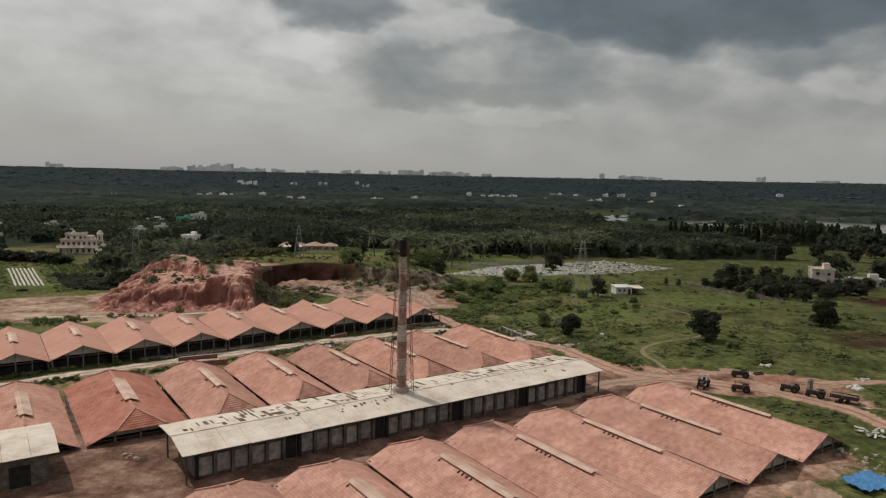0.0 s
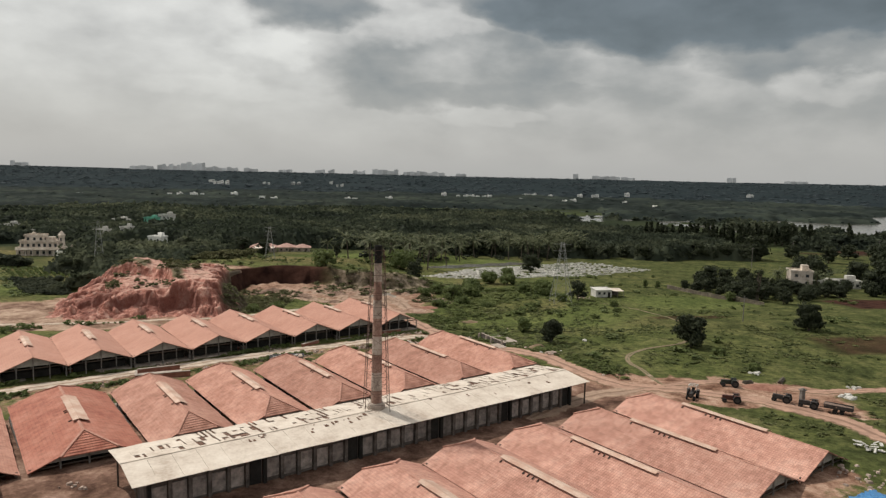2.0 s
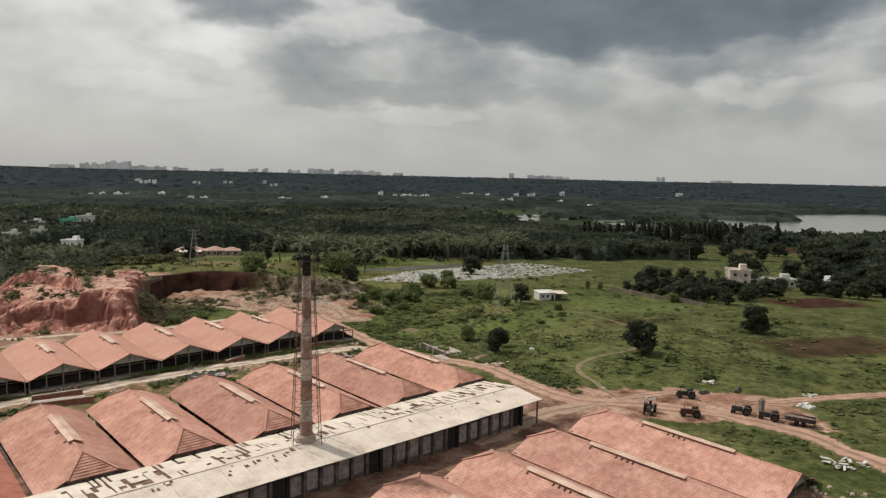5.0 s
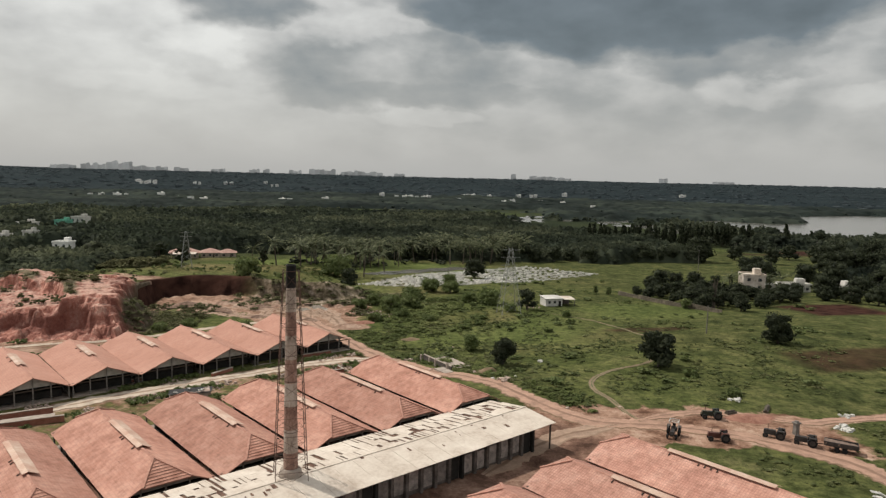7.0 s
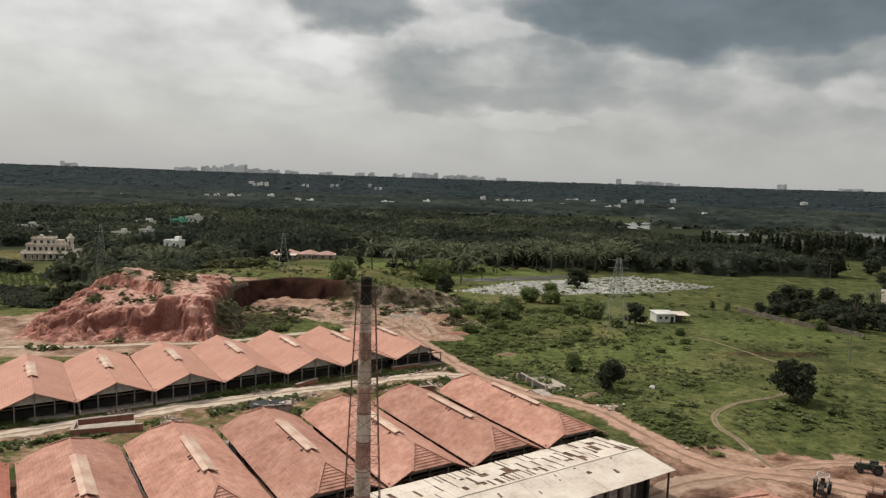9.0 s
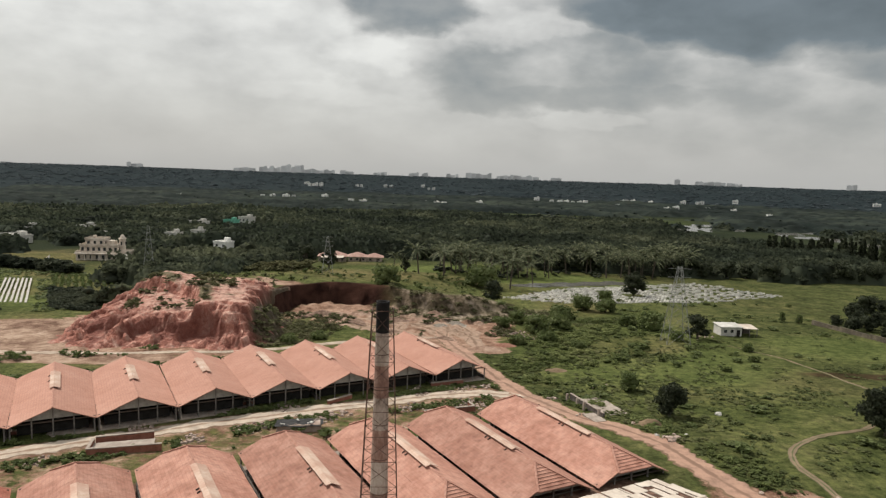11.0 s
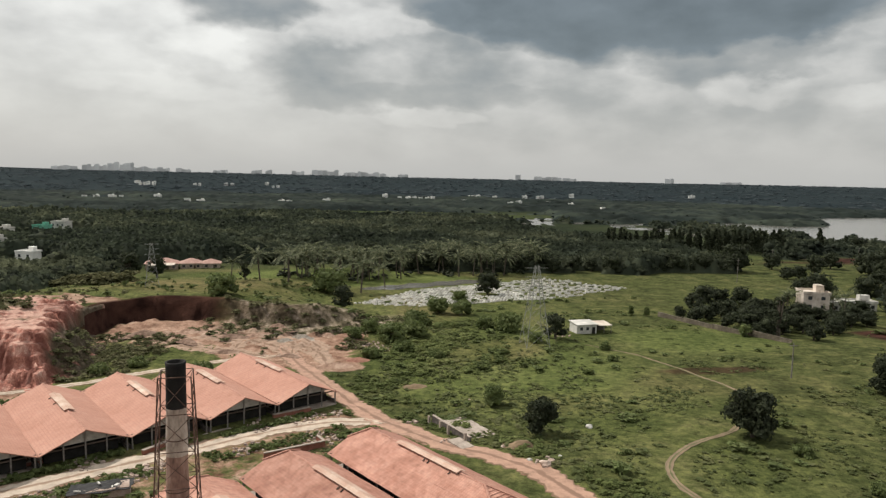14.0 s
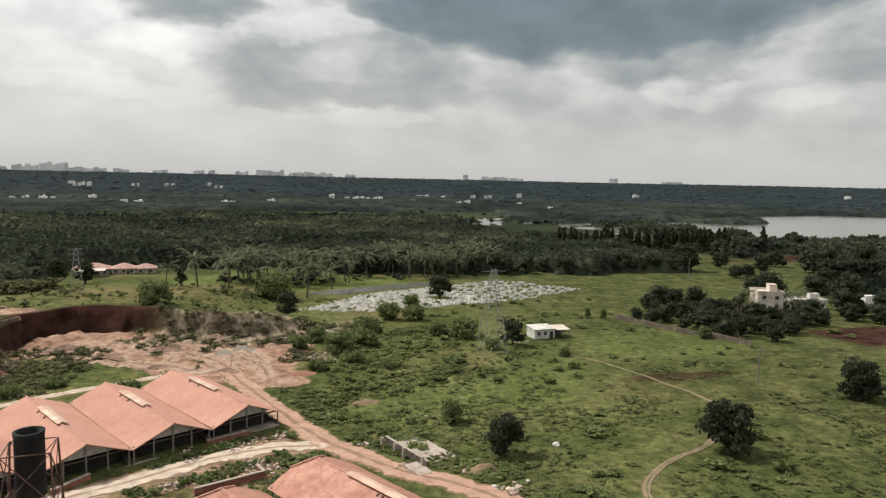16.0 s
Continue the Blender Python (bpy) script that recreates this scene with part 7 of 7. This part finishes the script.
def tractor(m, label, canopy=False, paint=None):
    paint = paint or MACHINE
    root = thing("tractor", m, label, "tractor", "farm vehicles in the yard")
    b = Shape().box((0, 0.9, 1.0), (0.62, 1.9, 0.62), 0, 0.92).box((0, 0.2, 0.65), (0.5, 3.0, 0.35)).box((0, -0.75, 1.05), (1.0, 1.0, 0.5), 0, 0.85)
    part("body", b, paint, root)
    part("seat", Shape().box((0, -0.7, 1.45), (0.5, 0.45, 0.12)).box((0, -0.92, 1.65), (0.5, 0.08, 0.45)), TYRE, root)
    part("steering_wheel", Shape().tube([(0, -0.1, 1.62, 0.2), (0, -0.1, 1.66, 0.2)], 10), TYRE, root)
    part("exhaust", Shape().tube([(0.2, 1.2, 1.3, 0.05), (0.2, 1.2, 2.1, 0.05)], 6), IRON, root)

    def wheel(x, y, r, w):
        s = Shape()
        n = 16
        pts = [(x + sx, y + rr * math.cos(6.2832 * i / n), r + rr * math.sin(6.2832 * i / n)) for sx, rr in ((-w / 2, r * 0.6), (-w / 2, r * 0.92), (-w / 4, r), (w / 4, r), (w / 2, r * 0.92), (w / 2, r * 0.6)) for i in range(n)]
        f = [(k * n + i, k * n + (i + 1) % n, (k + 1) * n + (i + 1) % n, (k + 1) * n + i) for k in range(5) for i in range(n)]
        s.add(pts, f)
        t = part("wheel", s, TYRE, root)
        h = Shape()
        h.add([(x + sx, y + r * 0.6 * math.cos(6.2832 * i / n), r + r * 0.6 * math.sin(6.2832 * i / n)) for sx in (-w / 3, w / 3) for i in range(n)], [tuple(range(n)), tuple(range(2 * n - 1, n - 1, -1))])
        part("rim", h, MACHINE, t)

    for x in (-0.85, 0.85):
        wheel(x, -0.75, 0.72, 0.42)
        wheel(x * 0.8, 1.45, 0.42, 0.26)
        part("mudguard", Shape().box((x, -0.75, 1.5), (0.5, 1.1, 0.08)).box((x, -1.25, 1.25), (0.5, 0.08, 0.5)), paint, root)
    if canopy:
        for x in (-0.75, 0.75):
            for y in (-1.35, 0.15):
                part("canopy_post", Shape().beam((x, y, 1.4), (x * 0.95, y, 2.45), 0.07), WHITE, root)
        for x in (-0.72, 0.72):
            part("canopy_rail", Shape().beam((x, -1.4, 2.45), (x, 0.2, 2.45), 0.09), WHITE, root)
        for y in (-1.38, -0.6, 0.18):
            part("canopy_rail", Shape().beam((-0.75, y, 2.45), (0.75, y, 2.45), 0.09), WHITE, root)
    return root


def trailer(m, label, length=3.6):
    root = thing("trailer", m, label, "trailer", "farm vehicles in the yard")
    part("bed", Shape().box((0, 0, 0.95), (1.8, length, 0.14)), MACHINE, root)
    for x, y, sx, sy in ((-0.9, 0, 0.08, length), (0.9, 0, 0.08, length), (0, length / 2, 1.8, 0.08), (0, -length / 2, 1.8, 0.08)):
        part("side_board", Shape().box((x, y, 1.3), (sx, sy, 0.6)), MACHINE, root)
    part("load", Shape().slab((-0.85, -length / 2, 1.45), (0.85, -length / 2, 1.45), (0.85, length / 2, 1.5), (-0.85, length / 2, 1.5), 0.3, 8, 14, 0.2, random.Random(3)), CARGO, root, "rough brown load")
    for x in (-0.8, 0.8):
        for y in (-0.55, 0.55):
            s = Shape()
            n = 14
            s.add([(x + sx, y + 0.4 * math.cos(6.2832 * i / n), 0.4 + 0.4 * math.sin(6.2832 * i / n)) for sx in (-0.13, 0.13) for i in range(n)], [tuple(range(n)), tuple(range(2 * n - 1, n - 1, -1))] + [(i, (i + 1) % n, n + (i + 1) % n, n + i) for i in range(n)])
            part("wheel", s, TYRE, root)
    part("drawbar", Shape().beam((0, length / 2, 0.8), (0, length / 2 + 1.4, 0.6), 0.12), IRON, root)


tractor(pose(45.1, 136.7, gz(45, 136.7), 0, 0, 150), "dark tractor with a white canopy frame", True)
PAINT_RED = material("worn_red_paint", [(0.05, 0.022, 0.017), (0.11, 0.04, 0.03)], 1.5, 0.5)
PAINT_GREEN = material("worn_green_paint", [(0.014, 0.018, 0.013), (0.035, 0.042, 0.03)], 1.5, 0.5)
tractor(pose(55.6, 145.0, gz(55.6, 145), 0, 0, 80), "muddy dark green-black tractor standing on red earth", False, PAINT_GREEN)
tractor(pose(52.0, 134.8, gz(52, 134.8), 0, 0, 75), "muddy red tractor standing at the track's edge", False, PAINT_RED)
tractor(pose(61.8, 135.6, gz(61.8, 135.6), 0, 0, 55), "dark muddy tractor parked by the track")
tractor(pose(65.4, 132.8, gz(65.4, 132.8), 0, 0, 58), "dark tractor hitched to a long trailer")
trailer(pose(69.3, 130.2, gz(69.3, 130.2), 0, 0, 57), "long loaded trailer behind a tractor", 4.6)
s = Shape().box((0, 0, 0.95), (0.8, 0.7, 1.9), 0.3, 0.9).box((0, 0, 2.0), (1.1, 0.95, 0.2), 0.3).box((0, 0, 2.2), (0.5, 0.45, 0.25), 0.3)
solid("steel_hopper", s, POST, pose(66.2, 137.2, gz(66.2, 137.2)), "upright grey steel hopper beside the tractors", "hopper")


def heap(name, x, y, w, d, h, mat, label, category, seed, turn=0):
    n = 26
    g = np.linspace(-1, 1, n)
    X, Y = np.meshgrid(g, g)
    r2 = np.hypot(X, Y)
    z = h * smooth((1 - r2) / 0.95) * (1 + 0.25 * wobble(X, Y, 0.8, seed)) + 0.08 * h * wobble(X, Y, 0.25, seed + 1) * (r2 < 0.9) - 0.12
    v = np.stack([X * w / 2, Y * d / 2, z], -1).reshape(-1, 3)
    idx = np.arange(n * n).reshape(n, n)
    q = np.stack([idx[:-1, :-1], idx[:-1, 1:], idx[1:, 1:], idx[1:, :-1]], -1).reshape(-1, 4)
    ob = new(name, fast_mesh(name, v, q, mat))
    ob.matrix_world = pose(x, y, gz(x, y), 0, 0, turn)
    tagged(ob, label, category)


REDSOIL = material("red_soil_heap", [(0.15, 0.062, 0.042), (0.30, 0.155, 0.11)], 0.6, 0.95, 0.4, 3)
PALESOIL = material("pale_soil_heap", [(0.13, 0.075, 0.052), (0.28, 0.18, 0.13), (0.44, 0.32, 0.245)], 0.35, 0.95, 0.4, 3)
heap("soil_bank", 63, 145, 14, 7, 0.5, REDSOIL, "low heap of red soil in the yard", "soil heap", 1)
heap("soil_bank", 44.7, 90.5, 9, 7, 1.3, PALESOIL, "heap of pale earth beside the kiln sheds", "soil heap", 2)
heap("soil_bank", -49, 263, 10, 6, 1.4, PALESOIL, "low heap of earth on the quarry floor", "soil heap", 3)
heap("soil_bank", -58, 268, 9, 5, 1.2, PALESOIL, "heap of pale earth on the quarry floor", "soil heap", 4)
heap("soil_bank", -38, 266, 12, 5, 1.3, PALESOIL, "rough ridge of pale earth on the quarry floor", "soil heap", 5)
heap("soil_bank", -30, 258, 9, 6, 1.1, GREYSOIL, "rough heap of grey earth on the quarry floor", "soil heap", 6)
heap("soil_bank", -14, 232, 11, 6, 1.0, PALESOIL, "pale bare earth bank beside the track", "soil heap", 7)
heap("soil_bank", -9, 237, 8, 5, 0.8, REDSOIL, "red earth bank beside the track", "soil heap", 8)
BROWNSOIL = material("churned_brown_earth", [(0.075, 0.042, 0.028), (0.16, 0.10, 0.072), (0.29, 0.20, 0.15)], 0.7, 0.95, 0.6, 2.5)
for i, (x, y, w, d, h) in enumerate(((-69, 263, 13, 6, 1.3), (-45, 262, 12, 6, 1.2), (-42, 246, 12, 5, 0.9), (-26, 241, 8, 4, 0.8), (-55, 256, 8, 4, 0.9), (-34, 272, 12, 5, 1.5), (-48, 276, 11, 5, 1.7))):
    heap("earth_bank", x, y, w, d, h, BROWNSOIL, "churned bank of brown earth on the quarry floor", "earth bank", 60 + i, 20 - 13 * i)
heap("dry_brush", 4.6, 216, 7, 5, 0.7, BROWN_LEAF, "dry brown brush heap in the grass", "brush heap", 10)
heap("dry_brush", 20.5, 178, 6, 4, 1.0, BROWN_LEAF, "dry brown brush heap below a tree", "brush heap", 11)


for i, (x, y, k) in enumerate(((-19, 266, 9), (-33, 267, 11), (-26, 263, 8))):
    heap("spoil_bank", x, y, k, 4.5, 1.2, GREYSOIL if i % 3 else PALESOIL, "eroded grey spoil bank at the quarry's edge", "spoil bank", 30 + i, -15)


def boulder(x, y, w, label, mat, seed):
    rng = np.random.RandomState(seed)
    bm = bmesh.new()
    bmesh.ops.create_icosphere(bm, subdivisions=2, radius=0.5)
    for v in bm.verts:
        v.co *= 0.8 + 0.4 * noise.noise(v.co * 2.2 + Vector((seed, 0, 0)))
        v.co.z *= 0.6
        v.co *= w
    me = bpy.data.meshes.new("boulder")
    bm.to_mesh(me)
    bm.free()
    me.materials.append(mat)
    ob = new("boulder", me)
    ob.matrix_world = pose(x, y, gz(x, y) + 0.15 * w, 0, 0, seed * 40)
    tagged(ob, label, "boulder", "boulders")


for i, (x, y, w) in enumerate(((33.8, 186, 1.5), (22.4, 169, 2.2), (23.6, 170.5, 1.4), (20.6, 171.6, 1.0), (25.5, 172.5, 0.8), (31, 150, 0.8), (17.5, 178, 0.9), (27, 197, 0.7), (15, 206, 0.6), (41, 151, 0.7), (12, 203, 0.6))):
    boulder(x, y, w, "pale grey boulder lying in rough grass", WHITE if i in (0, 3, 4) else STONE, i + 1)


def rubble(name, label, spots, seed, mat, size=(0.15, 0.55)):
    r = random.Random(seed)
    s = Shape()
    for x, y, rad, n in spots:
        for i in range(n):
            a, d = r.uniform(0, 6.283), rad * r.random() ** 0.7
            px, py = x + d * math.cos(a), y + d * math.sin(a)
            k = r.uniform(*size)
            s.box((px, py, gz(px, py) + k * 0.25), (k * r.uniform(0.7, 1.6), k, k * r.uniform(0.4, 0.9)), r.uniform(0, 3.14), 0.75)
    solid(name, s, mat, pose(0, 0, 0), label, "rubble", kind="stuff")


spots = []
for u, v, rad, n in ((40, 159.5, 3, 40), (52, 159, 2.5, 45), (62, 159.5, 3, 60), (74, 159.2, 3.5, 80), (78, 160, 2.5, 40), (92, 158.5, 3, 45), (103, 155.5, 4, 90), (108, 152, 3, 50), (98, 167.3, 3, 40), (106, 166.5, 4, 70), (70, 167.8, 2.5, 40), (45, 167.6, 2, 30), (112, 164.5, 2.5, 25), (30, 159, 2.5, 35)):
    x, y = plan(u, v)
    spots.append((x, y, rad, n))
rubble("roadside_rubble", "broken pale bricks and stones along the road", spots, 2, STONE)
rubble("quarry_stones", "pale stones scattered at the quarry's edge", [(-8, 254, 5, 60), (-4, 250, 4, 40), (-12, 258, 4, 30), (22, 170, 3, 12), (48, 268, 3, 25), (9.5, 182, 2, 12), (4, 193, 2, 15)], 3, STONE, (0.2, 0.6))
rubble("white_debris", "broken white sheets lying in the grass", [(65.4, 155.3, 1.6, 14), (76.6, 139.8, 1.6, 16), (81, 146, 1.2, 8)], 9, WHITE, (0.3, 0.8))
rubble("yard_scrap", "scattered scrap and bricks on the bare yard", [(-50, 93, 3, 8), (36, 97, 5, 40), (58, 102, 5, 40)], 4, STONE)


# brick-lined tanks beside the road
low_wall("tank_wall", (-67.3, 147.6), (-57.6, 152.2), 1.1, 0.4, REDWALL, "red soil-stained tank wall by the road")
low_wall("tank_wall", (-69.3, 152.6), (-61.8, 157.0), 1.2, 0.4, REDWALL, "red soil-stained tank wall by the road")
low_wall("tank_wall", (-69.4, 152.2), (-67.5, 148.0), 1.1, 0.4, REDWALL, "short end wall of a red tank")
s = Shape().slab((-4.6, -1.3, 0.5), (4.6, -1.3, 0.5), (4.6, 1.6, 0.55), (-4.6, 1.6, 0.55), 0.2, 10, 4, 0.06, random.Random(7))
solid("tank_bed", s, CONCRETE, pose(-64.3, 152.3, gz(-64.3, 152.3), 0, 0, 27), "pale slurry bed in a tank beside the road", "tank")
low_wall("kerb_wall", (-84.6, 152.6), (-79.7, 155.8), 0.7, 0.5, REDWALL, "low wall before the drying sheds")
low_wall("kerb_wall", (-39.4, 179.4), (-36.2, 184.4), 0.7, 0.5, REDWALL, "low wall before the drying sheds")
low_wall("kerb_wall", (-22.2, 196.4), (-15.9, 200.6), 0.7, 0.5, REDWALL, "low wall before the drying sheds")
low_wall("kerb_wall", (-57, 174.2), (-50.5, 178.6), 0.6, 0.5, REDWALL, "low wall before the drying sheds")
low_wall("tank_wall", (-20.2, 177.2), (-11.4, 182.2), 1.0, 0.35, REDWALL, "long brick wall of a sunken tank by the road")
low_wall("tank_wall", (-11.4, 182.2), (-12.8, 184.6), 1.0, 0.35, REDWALL, "short end wall of a sunken tank")
for (ax, ay), (bx, by) in (((91, 303), (95.5, 292)), ((95.5, 292), (100, 281)), ((100, 281), (106, 268)), ((106, 268), (111.5, 256))):
    low_wall("field_wall", (ax, ay), (bx, by), 1.3, 0.4, OLDWALL, "old stained wall between the field and the grove", OLDWALL)
low_wall("trough_wall", (6.9, 192.1), (12.6, 181.4), 1.15, 0.35, PLASTER, "long concrete trough wall beside the dirt road")
for i, t in enumerate((0.02, 0.34, 0.55, 0.98)):
    x, y = 6.6 + 5.7 * t, 191.9 - 10.7 * t
    solid("trough_pier", Shape().box((0, 0, 0.7), (0.4, 0.4, 1.9)), CONCRETE, pose(x - 0.5, y - 0.2, gz(x, y), 0, 0, 28), "square concrete pier at the trough", "pier", "trough piers")
s = Shape().slab((-2.4, -5, 0.25), (2.4, -5, 0.25), (2.4, 5, 0.25), (-2.4, 5, 0.25), 0.7, 5, 10, 0.05, random.Random(8))
solid("concrete_apron", s, CONCRETE, pose(13.0, 188.4, gz(13, 188), 0, 0, 28), "cracked concrete slab behind the trough", "slab")
s = Shape().slab((-1.2, -2.2, 0.3), (1.2, -2.2, 0.3), (1.2, 2.2, 0.3), (-1.2, 2.2, 0.3), 0.6, 3, 5, 0.04, random.Random(9))
solid("concrete_apron", s, CONCRETE, pose(10.9, 180.2, gz(11, 180), 0, 0, 28), "small concrete slab before the trough", "slab")


def tarp_pile():
    rng = random.Random(6)
    root = thing("covered_stack", pose(-39.8, 165.0, gz(-39.8, 165), 0, 0, 20), "low stack under torn dark plastic sheets", "stack")
    part("block_core", Shape().box((0, 0, 0.6), (7.6, 2.6, 1.2), 0, 0.95), STONE, root)
    part("dark_sheet", Shape().slab((-4, -1.7, 1.2), (3.9, -1.6, 1.25), (4.1, 1.6, 1.35), (-3.8, 1.7, 1.3), 0.05, 16, 8, 0.22, rng), TARP_DARK, root)
    for i in range(4):
        x, y = rng.uniform(-3.6, 3.6), rng.uniform(-1.5, 1.4)
        part("white_scrap", Shape().box((x, y, 1.55), (rng.uniform(0.3, 0.9), rng.uniform(0.2, 0.5), 0.12), rng.uniform(0, 3)), WHITE, root)


tarp_pile()
rng_p = random.Random(14)
for i in range(22):
    x, y = 66.4 + rng_p.uniform(-3.2, 3.2), 113.6 + rng_p.uniform(-2.2, 2.2)
    s = Shape().box((0, 0, 0), (rng_p.uniform(0.5, 1.5), rng_p.uniform(0.15, 0.5), 0.1))
    solid("scrap_plank", s, WHITE, pose(x, y, gz(x, y) + rng_p.uniform(0.15, 0.7), rng_p.uniform(-20, 20), rng_p.uniform(-20, 20), rng_p.uniform(0, 180)), "broken whitewashed plank on a scrap pile", "plank", "scrap planks")
s = Shape().slab((-3.6, -2.2, 0.5), (3.6, -2.0, 0.5), (3.4, 2.2, 0.7), (-3.5, 2.1, 0.6), 0.05, 18, 12, 0.35, random.Random(10))
solid("tarpaulin", s, TARP_BLUE, pose(54.2, 93.8, gz(54, 94), 0, 0, 30), "crumpled blue tarpaulin on the ground", "tarpaulin")
for x, y, ln, a in ((60.2, 147.2, 2.2, 20), (68, 149, 4.0, 55)):
    solid("log_pile", Shape().beam((-ln / 2, 0, 0.25), (ln / 2, 0, 0.25), 0.4).beam((-ln / 2, 0.42, 0.25), (ln / 2 * 0.9, 0.42, 0.25), 0.35).beam((-ln / 2, 0.2, 0.55), (ln / 2 * 0.8, 0.2, 0.55), 0.3), BARK, pose(x, y, gz(x, y), 0, 0, a), "dark logs lying in the yard", "logs", kind="stuff")
